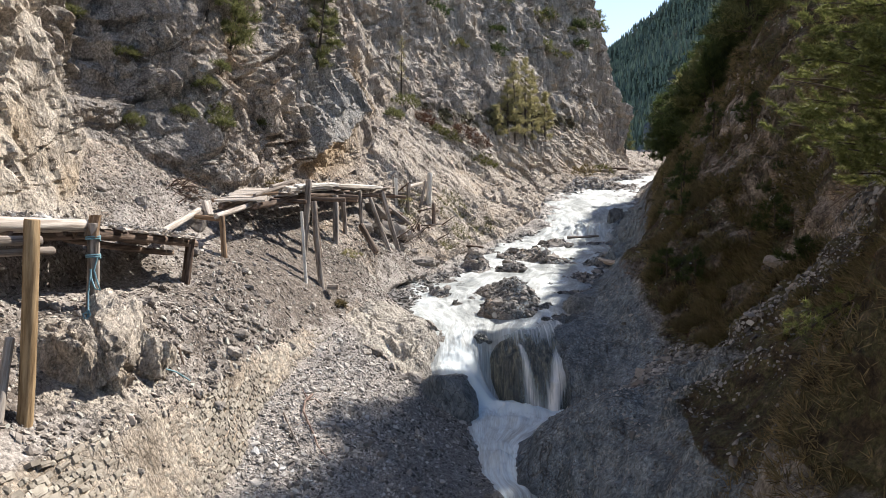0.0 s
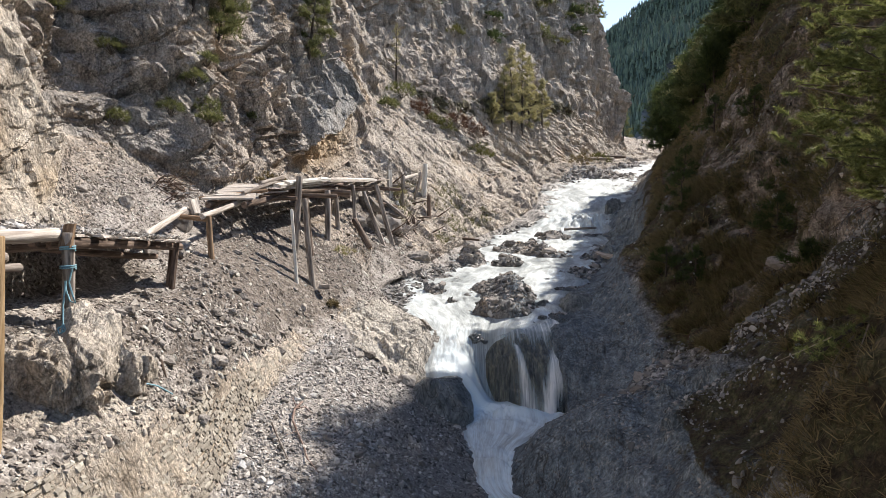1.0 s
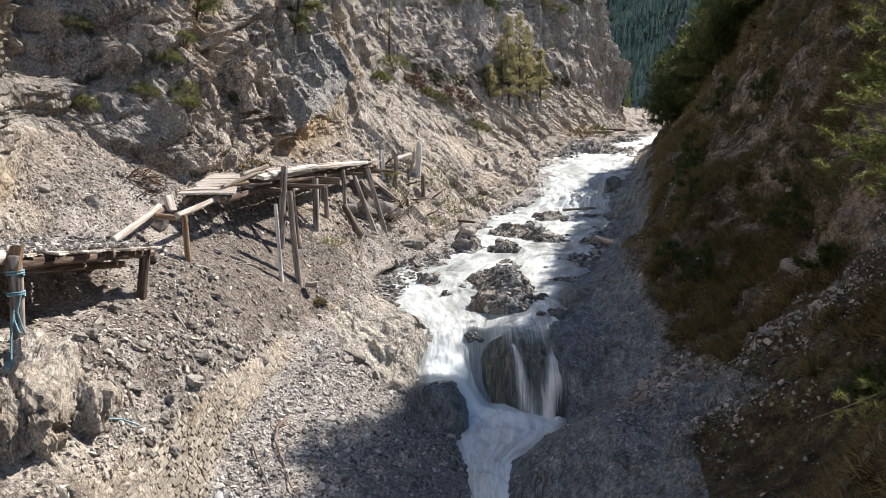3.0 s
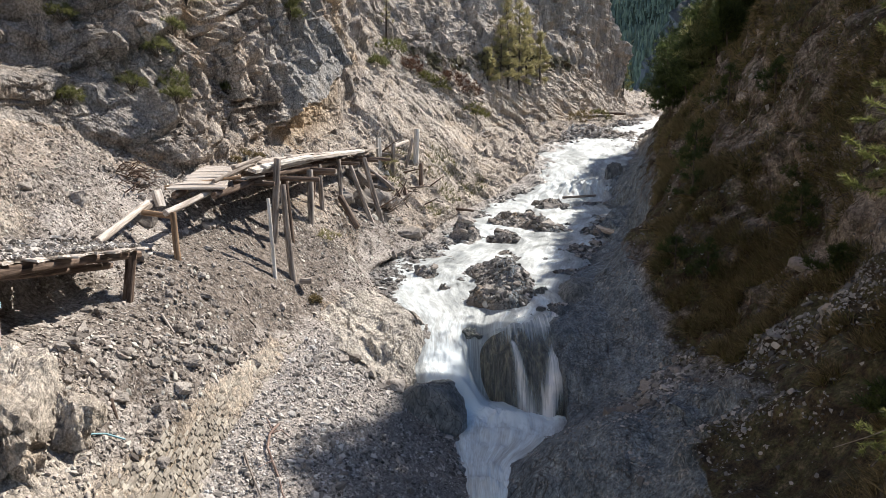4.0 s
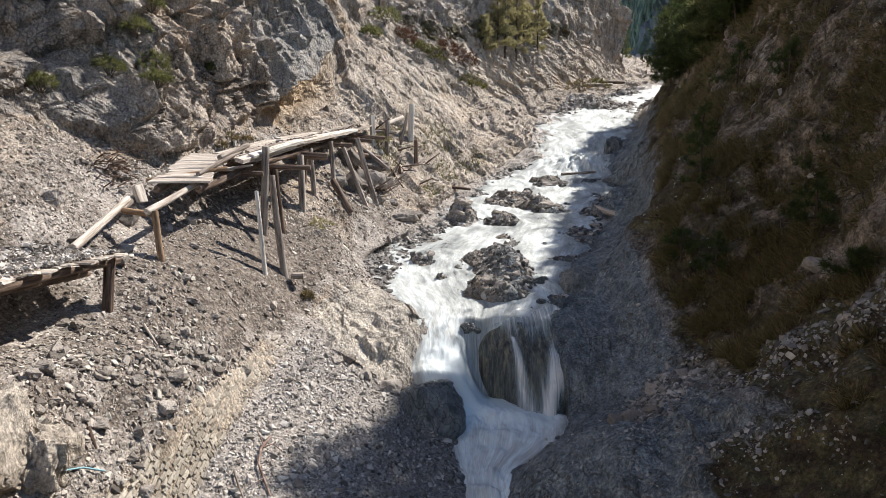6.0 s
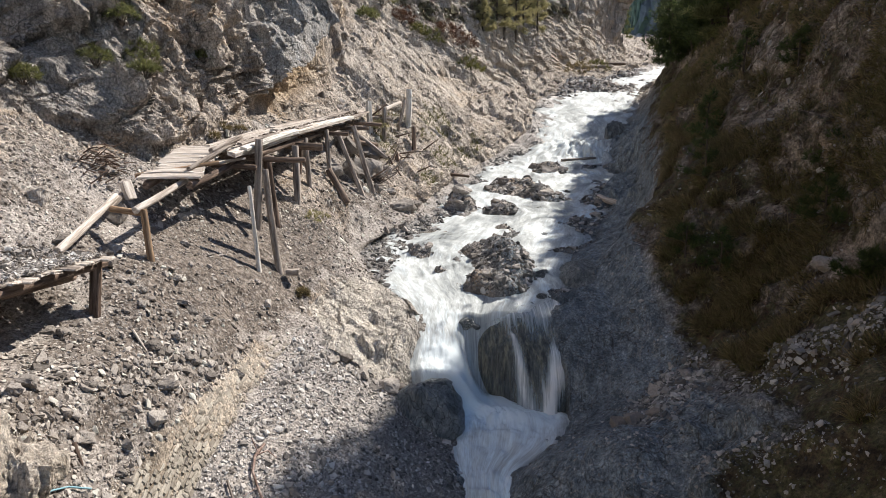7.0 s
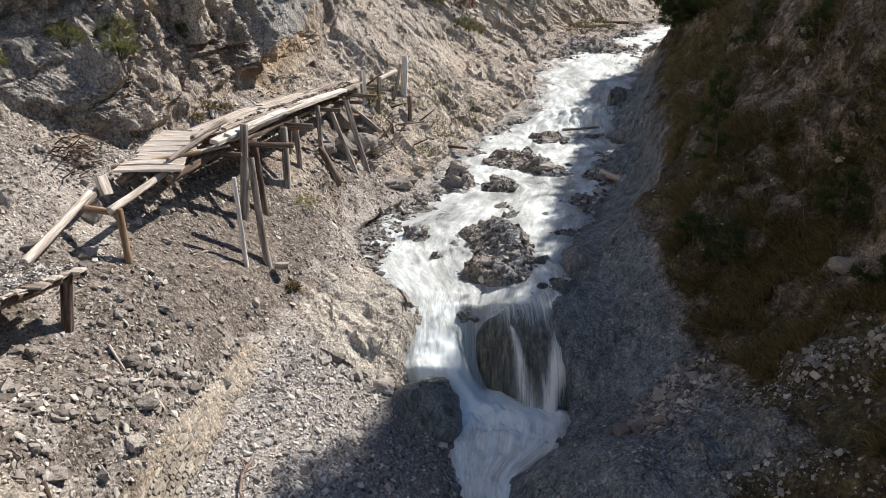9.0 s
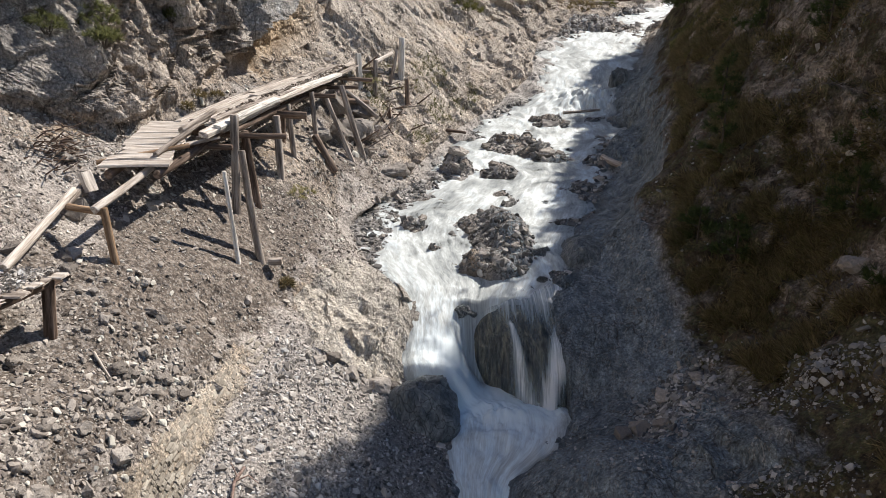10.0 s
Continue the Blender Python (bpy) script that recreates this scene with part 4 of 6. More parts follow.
on_wall = (1 - 0.93 * band(6, 7) * span(4, 14.3)) * (1 - 0.65 * earth[:-1, :-1])
scatter("scree", band(4, 7) * span(6.5, 19.5) * (0.25 + patch) * no_slab * on_wall, 17000, (0.018, 0.11), 13, "grey scree chips on the steep slope", CHIPS, SLOPESTONE)
heap = np.exp(-(((CX + 3.75) / 0.55) ** 2 + ((CY - 11.6) / 2.0) ** 2)) + 0.6 * np.exp(-(((CX + 4.5) / 0.5) ** 2 + ((CY - 9.2) / 1.6) ** 2)) + 0.10
scatter("scree", band(4, 7) * span(6.5, 18.5) * heap * (0.2 + patch2) * no_slab * on_wall, 900, (0.06, 0.18), 14, "angular grey rocks heaped above the wall", STONES, SLOPESTONE)
scatter("scree", band(3, 4) * span(7.5, 17.2) * (0.4 + patch), 10000, (0.02, 0.11), 15, "grey scree fan below the cliff", CHIPS, SLOPESTONE)
scatter("rubble", band(3, 8) * span(17, 34) * (0.2 + patch) * np.clip((27.5 - CY) / 4, 0.12, 1), 6500, (0.03, 0.17), 17, "rubble on the bank below the walkway", CHIPS, SLOPESTONE)
scatter("rubble", band(3, 8) * span(19, 46) * (0.1 + patch2), 600, (0.1, 0.36), 18, "broken rocks on the slope upstream", STONES, SLOPESTONE)
above = (CZ > at(WATER_Z, CY, 0.12)[..., 0] + 0.0) * 1.0
scatter("stream_stones", band(8, 10) * span(17.4, 34) * above, 5200, (0.04, 0.26), 19, "wet dark stones on the bars in the stream", STONES, WETSTONE)
scatter("stream_stones", band(8, 10) * span(17.4, 24) * above, 5000, (0.03, 0.09), 29, "wet gravel on the island in the stream", CHIPS, WETSTONE)
scatter("stream_stones", band(7, 10) * span(43.5, 54) * (0.5 + above) * (CX < 16), 2600, (0.1, 0.5), 20, "pale cobbles on the bar upstream", STONES)
pile = np.exp(-(((CX - 4.25 - 0.55 * (CY - 13.4)) / 0.65) ** 2 + ((CY - 13.4) / 0.85) ** 2) ** 2)
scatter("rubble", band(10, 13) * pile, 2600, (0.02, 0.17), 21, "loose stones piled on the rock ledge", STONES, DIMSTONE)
strip = np.zeros_like(CX)
for (xa, ya), (xb, yb), wd in (((4.2, 13.5), (5.4, 12.0), 0.3), ((5.4, 12.0), (6.9, 11.1), 0.5), ((6.9, 11.1), (8.6, 10.9), 0.7), ((3.9, 11.0), (4.7, 10.4), 0.25)):
    tt = np.clip(((CX - xa) * (xb - xa) + (CY - ya) * (yb - ya)) / ((xb - xa) ** 2 + (yb - ya) ** 2), 0, 1)
    strip = np.maximum(strip, np.exp(-(((CX - xa - tt * (xb - xa)) ** 2 + (CY - ya - tt * (yb - ya)) ** 2) / wd ** 2)))
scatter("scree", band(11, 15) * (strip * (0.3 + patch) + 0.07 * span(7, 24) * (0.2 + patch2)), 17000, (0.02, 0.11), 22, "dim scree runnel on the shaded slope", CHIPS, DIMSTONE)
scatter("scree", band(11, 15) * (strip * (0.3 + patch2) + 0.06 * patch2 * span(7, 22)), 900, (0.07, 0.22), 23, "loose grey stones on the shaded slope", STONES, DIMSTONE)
scatter("rubble", band(10, 12) * span(9.5, 14.5) * (0.1 + patch2), 1800, (0.015, 0.09), 24, "grit caught on the dark rock ledges", CHIPS, DIMSTONE)

_w = Mat("wet_rock")
_wst = _w.noise(3.0, 9, 0.75, _w.scaled(1.5, 1.5, 0.8), 0.6)
_wcr = _w.cells(5.0, _w.warped(_w.scaled(1.4, 1.4, 0.8), 2.0, 0.5), "DISTANCE_TO_EDGE").outputs["Distance"]
_wc = _w.ramp(_wst, (0.34, (0.06, 0.072, 0.08)), (0.47, (0.165, 0.188, 0.202)), (0.56, (0.26, 0.28, 0.288)), (0.68, (0.45, 0.465, 0.47)))
_wc = _w.mix(_w.ramp(_wcr, (0.0, 0.75), (0.05, 0.0)), _wc, (0.012, 0.012, 0.013))
WETROCK = _w.done(_wc, 0.3, _w.bump(_w.math("ADD", _w.noise(7, 9, 0.75), _w.math("MULTIPLY", _wcr, 0.8)), 1.0, 0.09), 0.4)
BOULDERS = [rock_mesh("boulder", 900 + i, BOULDER, 3, 8 + i % 4, (1, 0.75 + 0.05 * (i % 4), 0.55 + 0.06 * (i % 5))) for i in range(8)]


def boulder(x, y, size, k=0, spin=0.0, lo=3, hi=12, up=0.12, label="angular grey boulder lying on the ground", group="", z=None, name="boulder"):
    g, n = ground(x, y, lo, hi)
    ob = new(name, BOULDERS[k % 8])
    ob.matrix_world = pose(x, y, (g if z is None else z) + up * size, 6 * math.sin(3 * x), 9 * math.cos(5 * y), spin) @ Matrix.Scale(size * 0.5, 4)
    return tagged(ob, label, "rock", group)


def strew(weight, n, size, seed, label, group, sink=0.2):
    """Loose stones, each a thing of its own, lying on the ground."""
    p, nr = pick(weight, n, seed)
    r = np.random.default_rng(seed + 1)
    s = size[0] * (size[1] / size[0]) ** (r.random(n) ** 1.6)
    M = frames_from(nr * 0.8 + np.array([0, 0, 0.4]), r.uniform(0, 6.3, n))
    for i in range(n):
        ob = new("stone", BOULDERS[i % 8])
        m = Matrix(M[i].tolist()).to_4x4()
        m.translation = Vector(p[i]) + Vector(nr[i]) * float(s[i] * (0.3 - sink))
        ob.matrix_world = m.normalized() @ Matrix.Scale(float(s[i]) * 0.5, 4)
        tagged(ob, label, "stone", group)


strew(band(3, 5) * span(9, 18) * patch2, 40, (0.08, 0.22), 16, "flat grey stone lying on the scree fan", "stones on the scree fan")
strew(band(4, 7) * span(7.5, 16.5) * (heap + 0.1) * (0.2 + patch2) * no_slab * on_wall, 120, (0.09, 0.22), 26, "angular grey stone on the steep slope", "stones on the slope")
strew(band(7, 8) * span(9.0, 15.0) * no_slab * (0.2 + patch2), 40, (0.07, 0.16), 27, "pale grey stone lying in the gravel", "stones in the gravel")
strew(band(11, 15) * (strip * (0.3 + patch2)), 40, (0.08, 0.2), 28, "grey stone in the shaded scree runnel", "stones in the runnel")
for i, (x, y, s) in enumerate(((-3.62, 11.5, 0.42), (-3.95, 11.9, 0.36), (-3.8, 12.5, 0.3), (-3.5, 10.9, 0.36), (-3.7, 10.4, 0.3), (-3.95, 13.2, 0.3), (-3.3, 12.4, 0.3),
                                (-4.15, 13.6, 0.26), (-3.6, 13.3, 0.26), (-3.45, 9.9, 0.3), (-3.9, 10.9, 0.28), (-4.5, 9.9, 0.32), (-4.75, 10.6, 0.3), (-4.9, 11.4, 0.3))):
    boulder(x, y, s * 0.75, i, 40 * i, 4, 7, 0.12, "angular grey rock in the heap on the slope", "rocks on the slope")
for i, (x, y, s) in enumerate(((-6.2, 13.4, 0.4), (-5.45, 14.3, 0.55), (-6.6, 12.6, 0.26), (-5.9, 15.2, 0.3), (-5.6, 12.9, 0.3), (-5.0, 13.1, 0.36), (-5.1, 13.5, 0.3), (-5.35, 12.6, 0.26))):
    boulder(x, y, s, i + 3, 55 * i, 3, 5, 0.06, "flat grey slab stone on the scree", "stones on the scree")
for i, (x, y, s) in enumerate(((-0.72, 23.4, 0.85), (-1.1, 24.2, 0.4), (-0.3, 24.4, 0.4), (-1.5, 23.6, 0.4), (-0.6, 22.4, 0.35))):
    boulder(x, y, s, i, 70 * i, 5, 9, 0.14, "pale boulder at the water's edge", "boulders at the bank")
for i, (x, y, s) in enumerate(((-2.05, 23.9, 1.0), (-1.7, 24.5, 0.8), (-2.35, 23.2, 0.8), (-1.45, 25.2, 0.7), (-2.5, 24.4, 1.0), (-1.9, 25.4, 0.9), (-2.75, 22.3, 0.7))):
    boulder(x, y, s, i + 2, 61 * i, 3, 8, 0.16, "grey block wedged below the collapsed walkway", "blocks below the walkway")
for i, (x, y, s) in enumerate(((4.35, 26.2, 0.8), (3.9, 27.0, 0.5), (4.9, 26.7, 0.55), (4.4, 29.9, 0.6), (5.2, 30.4, 0.9), (5.9, 30.6, 0.5), (4.7, 31.2, 0.6), (1.25, 24.9, 0.7), (2.6, 19.4, 0.4),
                               (2.3, 18.7, 0.4), (1.5, 18.3, 0.55), (0.9, 18.5, 0.5), (2.0, 20.6, 0.45), (1.3, 20.0, 0.4), (1.7, 21.6, 0.4), (2.2, 22.4, 0.4), (0.1, 20.6, 0.5), (3.3, 24.6, 0.4),
                               (2.4, 24.7, 0.5), (3.0, 27.9, 0.55), (2.4, 27.4, 0.45), (6.0, 25.2, 0.5), (5.6, 23.9, 0.45), (-0.2, 19.2, 0.4), (-0.9, 19.9, 0.35), (0.6, 22.4, 0.4))):
    boulder(x, y, s * (0.62 if y < 23 else 0.8), i, 47 * i, 8, 11, 0.1, "wet grey rock standing in the stream", "rocks in the stream")
for i, (x, y, s) in enumerate(((3.62, 13.2, 0.38), (3.3, 13.0, 0.3), (4.2, 13.7, 0.42), (4.5, 13.5, 0.26), (3.9, 13.0, 0.26), (4.8, 13.9, 0.3))):
    boulder(x, y, s, i + 2, 80 * i, 10, 13, 0.12, "rounded pale stone on the shaded ledge", "stones on the ledge")
for i, (x, y, s) in enumerate(((6.6, 45.0, 1.1), (7.4, 45.2, 1.0), (7.9, 45.6, 0.7), (8.6, 46.2, 0.9), (9.6, 45.4, 0.7), (10.6, 46.2, 0.8), (12.6, 46.8, 1.1), (13.8, 47.6, 1.2))):
    boulder(x, y, s * 0.7, i, 33 * i, 6, 11, 0.12, "pale boulder on the gravel bar upstream", "boulders upstream")
ob = boulder(9.25, 35.3, 1.25, 2, 20, 8, 11, 0.12, "dark boulder splitting the upper fall")
ob.data = rock_mesh("boulder", 944, WETROCK, 4, 12, (0.8, 0.7, 1.0))
for x, y, z, s, k in ((-4.5, 8.5, 3.62, 1.3, 950), (-4.22, 9.05, 3.35, 0.95, 951), (-4.62, 7.95, 3.5, 1.0, 952), (-4.3, 8.2, 3.15, 0.7, 953)):
    ob = boulder(x, y, s, 0, 60 * k, 4, 7, 0.0, "pale fractured bedrock knob under the walkway post", "bedrock knobs", z)
    ob.data = rock_mesh("boulder", k, GROUND, 5, 14, (0.8, 0.95, 1.0))
    ob.data.transform(Matrix.Scale(s * 0.5, 4))
    ob.data.transform(Matrix.Translation((2.0 * (k - 950), 0.7, 1.3)))
    for a, val in (("rock", 1.3), ("pale", 0.45)):
        ob.data.attributes.new(a, "FLOAT", "POINT").data.foreach_set("value", np.full(len(ob.data.vertices), val, np.float32))
    ob.matrix_world = pose(x, y, z, 0, 0, 25 * (k - 950)) @ Matrix.Translation((-2.0 * (k - 950), -0.7, -1.3))
boulder(6.95, 13.6, 0.5, 5, 30, 12, 14, 0.1, "pale flat rock on the grassy slope")
ob = boulder(3.0, 18.9, 0.5, 2, 10, 8, 11, 0.1, "dark wet rock at the lip of the fall")
ob.data = rock_mesh("boulder", 941, WETROCK, 3, 9, (1, 0.85, 0.7))
ob = boulder(2.75, 17.55, 0.26, 2, 10, 8, 11, 0.1, "small dark stone on the domed rock", z=2.83)
ob.data = rock_mesh("boulder", 942, WETROCK, 3, 9, (1, 0.85, 0.7))
ob = boulder(0.98, 16.95, 0.55, 2, 30, 8, 11, 0.0, "dark wet rock in the step of the fall", z=2.42)
ob.data = rock_mesh("boulder", 943, WETROCK, 3, 9, (1, 0.85, 0.8))
for i, (x, y, s) in enumerate(((-0.75, 14.75, 0.5), (-1.2, 14.7, 0.36), (-1.5, 14.8, 0.3), (-0.95, 14.5, 0.26), (-1.75, 14.6, 0.3), (-0.5, 15.0, 0.4))):
    boulder(x, y, s, i + 1, 64 * i, 7, 8, 0.04, "broken grey block at the foot of the slab", "blocks below the slab")

# ---- the domed rock that splits the fall, with its film of water ----
DC, DR = (2.5, 17.4, 0.4), (1.85, 2.12, 2.3)


def blunt(a, k):
    return np.sign(a) * np.abs(a) ** k


def undercut(P):
    """The foot of the domed rock is cut back where the chute runs past it."""
    P[..., 0] += 0.55 * np.clip(2.0 - P[..., 2], 0, 1.3) * np.clip((2.7 - P[..., 0]) / 1.1, 0, 1)
    return P


def dome_rock():
    nu, nv = 120, 80
    th = np.linspace(0, 2 * math.pi, nu)[None]
    ph = np.linspace(0.02, math.pi * 0.62, nv)[:, None]
    d = np.stack([blunt(np.sin(ph) * np.cos(th), 0.9), np.sin(ph) * np.sin(th), np.cos(ph) + 0 * th], -1)
    P = d * np.array(DR) + np.array(DC)
    q = P.reshape(-1, 3)
    n = 0.09 * fbm(q * np.array([1.6, 1.6, 0.8]), 4, 160) + 0.10 * (facets(q * np.array([1.8, 1.8, 0.7]), 33)[0] + 0.2) + 0.04 * (facets(q * np.array([5.0, 5.0, 1.6]), 35)[0] + 0.2)
    P = P + d * n.reshape(nv, nu, 1)
    P[:, -1] = P[:, 0]
    undercut(P)
    m = Mat("wet_dome_rock")
    st = m.noise(1.0, 8, 0.7, m.scaled(9, 3, 1.0), 0.5)
    st2 = m.noise(1.0, 8, 0.7, m.scaled(26, 9, 2.2), 0.3)
    col = m.ramp(st, (0.34, (0.035, 0.04, 0.042)), (0.46, (0.095, 0.102, 0.098)), (0.56, (0.17, 0.162, 0.125)), (0.66, (0.28, 0.26, 0.205)))
    col = m.mix(1.0, col, m.ramp(st2, (0.35, 0.45), (0.65, 1.7)), "MULTIPLY")
    mat = m.done(col, 0.42, m.bump(m.math("ADD", st, m.math("MULTIPLY", st2, 0.4)), 0.9, 0.07), 0.4)
    return tagged(grid_mesh("dome_rock", P, mat), "dark wet domed rock streaked brown, water sliding over it", "rock")


def film_material():
    """Thin sliding water: white strands with bare rock between."""
    m = Mat("sliding_water")
    uv = m.node("UVMap").outputs[0]
    st = m.noise(1.0, 6, 0.7, m.scaled(10.0, 0.8, 1, uv), 0.6)
    st2 = m.noise(1.0, 5, 0.7, m.scaled(40.0, 2.0, 1, uv), 0.4)
    f = m.math("ADD", m.attr("foam"), m.math("ADD", m.math("MULTIPLY", m.math("SUBTRACT", st, 0.5), 1.1), m.math("MULTIPLY", m.math("SUBTRACT", st2, 0.5), 0.9)))
    col = m.ramp(f, (0.3, (0.34, 0.42, 0.45)), (0.9, (0.90, 0.91, 0.92)))
    alpha = m.ramp(f, (0.12, 0.0), (0.45, 0.5), (0.85, 0.95))
    return m.done(col, 0.3, m.bump(st, 0.4, 0.03), 0.5, Alpha=alpha)


FILM = film_material()


def water_film(name, rows, cols, at_uv, foam_uv, label):
    v, w = np.meshgrid(np.linspace(0, 1, rows), np.linspace(0, 1, cols), indexing="ij")
    P = at_uv(w, v)
    run = np.concatenate([np.zeros((1, cols)), np.cumsum(np.linalg.norm(np.diff(P, axis=0), axis=-1), 0)])
    return tagged(grid_mesh(name, P, FILM, dict(foam=foam_uv(w, v)), np.stack([P[..., 0], run / 2], -1)), label, "water", kind="structure")


def dome_at(w, v):
    a = radians(196) + (radians(344) - radians(196)) * w
    ph = 0.1 + 1.42 * v
    d = np.stack([blunt(np.sin(ph) * np.cos(a), 0.9), np.sin(ph) * np.sin(a), np.cos(ph)], -1)
    P = d * (np.array(DR) + 0.05) + np.array(DC)
    q = P.reshape(-1, 3)
    n = 0.09 * fbm(q * np.array([1.6, 1.6, 0.8]), 4, 160) + 0.10 * (facets(q * np.array([1.8, 1.8, 0.7]), 33)[0] + 0.2) + 0.03 + 0.015 * fbm(q * np.array([6, 6, 1.5]), 2, 170)
    return undercut(P + d * n.reshape(*w.shape, 1)) + np.array([0, -0.02, 0.015])


def dome_foam(w, v):
    """Where the veil is thick: a smooth sheet over the crown, a fan from one notch and a curtain along the far wall."""
    x = dome_at(w, v)[..., 0]
    down = np.clip((v - 0.3) / 0.55, 0, 1)
    wig = 0.05 * np.sin(7 * v + 3 * x)
    fan = np.exp(-((x - 1.87 - 0.26 * down ** 0.8 - 0.5 * wig) / (0.05 + 0.17 * down)) ** 2) * np.clip((v - 0.29) / 0.05, 0, 1) * (0.95 - 0.25 * down)
    curtain = np.exp(-((x - 3.02 + 0.46 * down - wig) / (0.2 - 0.03 * down)) ** 2) * (0.85 + 0.1 * down)
    veil = 0.42 * np.exp(-((x - 2.4) / 0.28) ** 2) * np.clip((v - 0.4) / 0.3, 0, 1)
    flank = 0.85 * np.exp(-((x - 0.95 + 0.1 * down) / 0.22) ** 2) * np.clip(1.15 - v, 0, 1)
    crown = 0.62 * np.exp(-(v / 0.24) ** 2) + 0.22 * np.exp(-((v - 0.25) / 0.14) ** 2)
    return np.clip(np.maximum.reduce([fan, curtain, flank, crown]) * 0.95 + veil * 0.5 - 0.02 - 1.2 * np.clip((x - 3.35) / 0.2, 0, 1), 0, 1.1)


dome_rock()


def wet_mass(c, rad, seed, label):
    """A worn bedrock knob with fractured flanks."""
    nu, nv = 80, 50
    th = np.linspace(0, 2 * math.pi, nu)[None]
    ph = np.linspace(0.02, math.pi * 0.7, nv)[:, None]
    d = np.stack([blunt(np.sin(ph) * np.cos(th), 0.88), blunt(np.sin(ph) * np.sin(th), 0.88), blunt(np.cos(ph) + 0 * th, 0.95)], -1)
    P = d * np.array(rad) + np.array(c)
    q = P.reshape(-1, 3)
    n = 0.07 * fbm(q * 1.8, 4, seed) + 0.16 * (facets(q * np.array([1.9, 1.9, 1.1]), seed)[0] + 0.2) + 0.12 * (facets(q * np.array([4.4, 4.4, 2.4]), seed + 2)[0] + 0.2)
    P = P + d * n.reshape(nv, nu, 1)
    P[:, -1] = P[:, 0]
    return tagged(grid_mesh("boulder", P, WETROCK, None, None, False), label, "rock")


wet_mass((0.08, 14.85, 0.98), (0.62, 0.66, 0.9), 210, "dark wet bedrock knob beside the fall")
wet_mass((4.05, 18.9, 2.72), (0.65, 0.95, 0.62), 225, "dark rounded wet rock at the lip of the fall")
wet_mass((0.36, 13.15, 0.3), (0.4, 0.65, 0.62), 240, "dark wet rock at the edge of the lower pool")
water_film("waterfall", 60, 110, dome_at, dome_foam, "thin veil of water sliding down the domed rock")

def slab_rock():
    """The bare fractured slab beside the fall: a fine skin of broken facets over the bank."""
    r0, r1 = np.searchsorted(ROWS_Y, (14.75, 18.3))
    c0, c1 = EDGE[6], EDGE[8] + 6
    G, N = POS[r0:r1, c0:c1], nrm[r0:r1, c0:c1]
    for ax, k in ((0, 3), (1, 2)):
        n = G.shape[ax]
        s = np.linspace(0, n - 1, (n - 1) * k + 1)
        a = np.minimum(s.astype(int), n - 2)
        f = (s - a).reshape((-1, 1, 1) if ax == 0 else (1, -1, 1))
        G = np.take(G, a, ax) * (1 - f) + np.take(G, a + 1, ax) * f
        N = np.take(N, a, ax) * (1 - f) + np.take(N, a + 1, ax) * f
    q = G.reshape(-1, 3)
    x, y = q[:, 0], q[:, 1]
    q = q + 0.12 * np.stack([fbm(q * 1.3, 2, 300 + k) for k in range(3)], -1)
    bed = q @ np.array([[0.8, 0.3, 0.5], [-0.3, 0.9, 0.3], [-0.9, -0.5, 1.6]]).T
    d = 0.11 * (facets(bed * np.array([1.3, 1.0, 1.1]), 310)[0] + 0.2) + 0.045 * (facets(bed * np.array([3.6, 2.6, 3.4]), 320)[0] + 0.2) + 0.02 * (facets(bed * np.array([10.0, 8.0, 11.0]), 330)[0] + 0.2)
    edge = ((x + 1.05 - 0.25 * (y - 16)) / 1.25) ** 2 + ((y - 16.4) / 1.65) ** 2 + 0.35 * fbm(np.stack([x, y, 0 * x], -1) * 1.4, 3, 340)
    edge = np.maximum(edge, 1 + 3 * (x - at(BANK_L, y, 0.2)[:, 0] + 0.02))
    lift = np.where(edge < 1, 0.0, -0.4 * (edge - 1)) + 0.05 * np.clip(1 - edge, 0, 1)
    P = G + N * (d + lift).reshape(*G.shape[:2], 1)
    one = np.ones(G.shape[:2])
    wet = np.clip(1 - (P[..., 2] - at(WATER_Z, P[..., 1].reshape(-1), 0.12)[:, 0].reshape(one.shape)) / 0.35, 0, 1)
    return tagged(grid_mesh("rock_slab", P, GROUND, dict(rock=one * 1.3, soil=0 * one, grass=0 * one, wet=wet, pale=0.8 * one, slate_shade=0.2 * one), None, False), "pale grey fractured rock slab beside the fall", "rock", kind="structure")


slab_rock()

# ---- dry-stone retaining wall ----
def wall_stone(i):
    r = np.random.default_rng(300 + i)
    bm = bmesh.new()
    bmesh.ops.create_cube(bm, size=2)
    bmesh.ops.subdivide_edges(bm, edges=bm.edges[:], cuts=1, use_grid_fill=True)
    for q in bm.verts:
        c = Vector(q.co)
        k = 0.88 if min(abs(v) for v in c) > 0.9 else 0.95 if sum(abs(v) > 0.9 for v in c) == 2 else 1.0
        q.co = c * k + Vector(r.normal(0, 0.06, 3))
    bmesh.ops.triangulate(bm, faces=bm.faces[:])
    me = bpy.data.meshes.new("stone")
    bm.to_mesh(me)
    bm.free()
    me.materials.append(WALLSTONE)
    return me


WALLSTONE = stone_material("tan_wall_stone", (0.25, 0.221, 0.183), (0.335, 0.30, 0.252), (0.42, 0.382, 0.325), False)
WALLREST = stone_material("tan_wall_rest", (0.25, 0.221, 0.183), (0.335, 0.30, 0.252), (0.42, 0.382, 0.325))
WALL_BITS = [wall_stone(i) for i in range(10)]
wall = tagged(empty("stone_wall", -3.4, 11.0, 2.2), "tan dry-stone retaining wall of rough courses above the gravel", "wall")


def retaining_wall():
    """Rough level courses set into the bank; the stretch above the gravel stone by stone, the rest joined."""
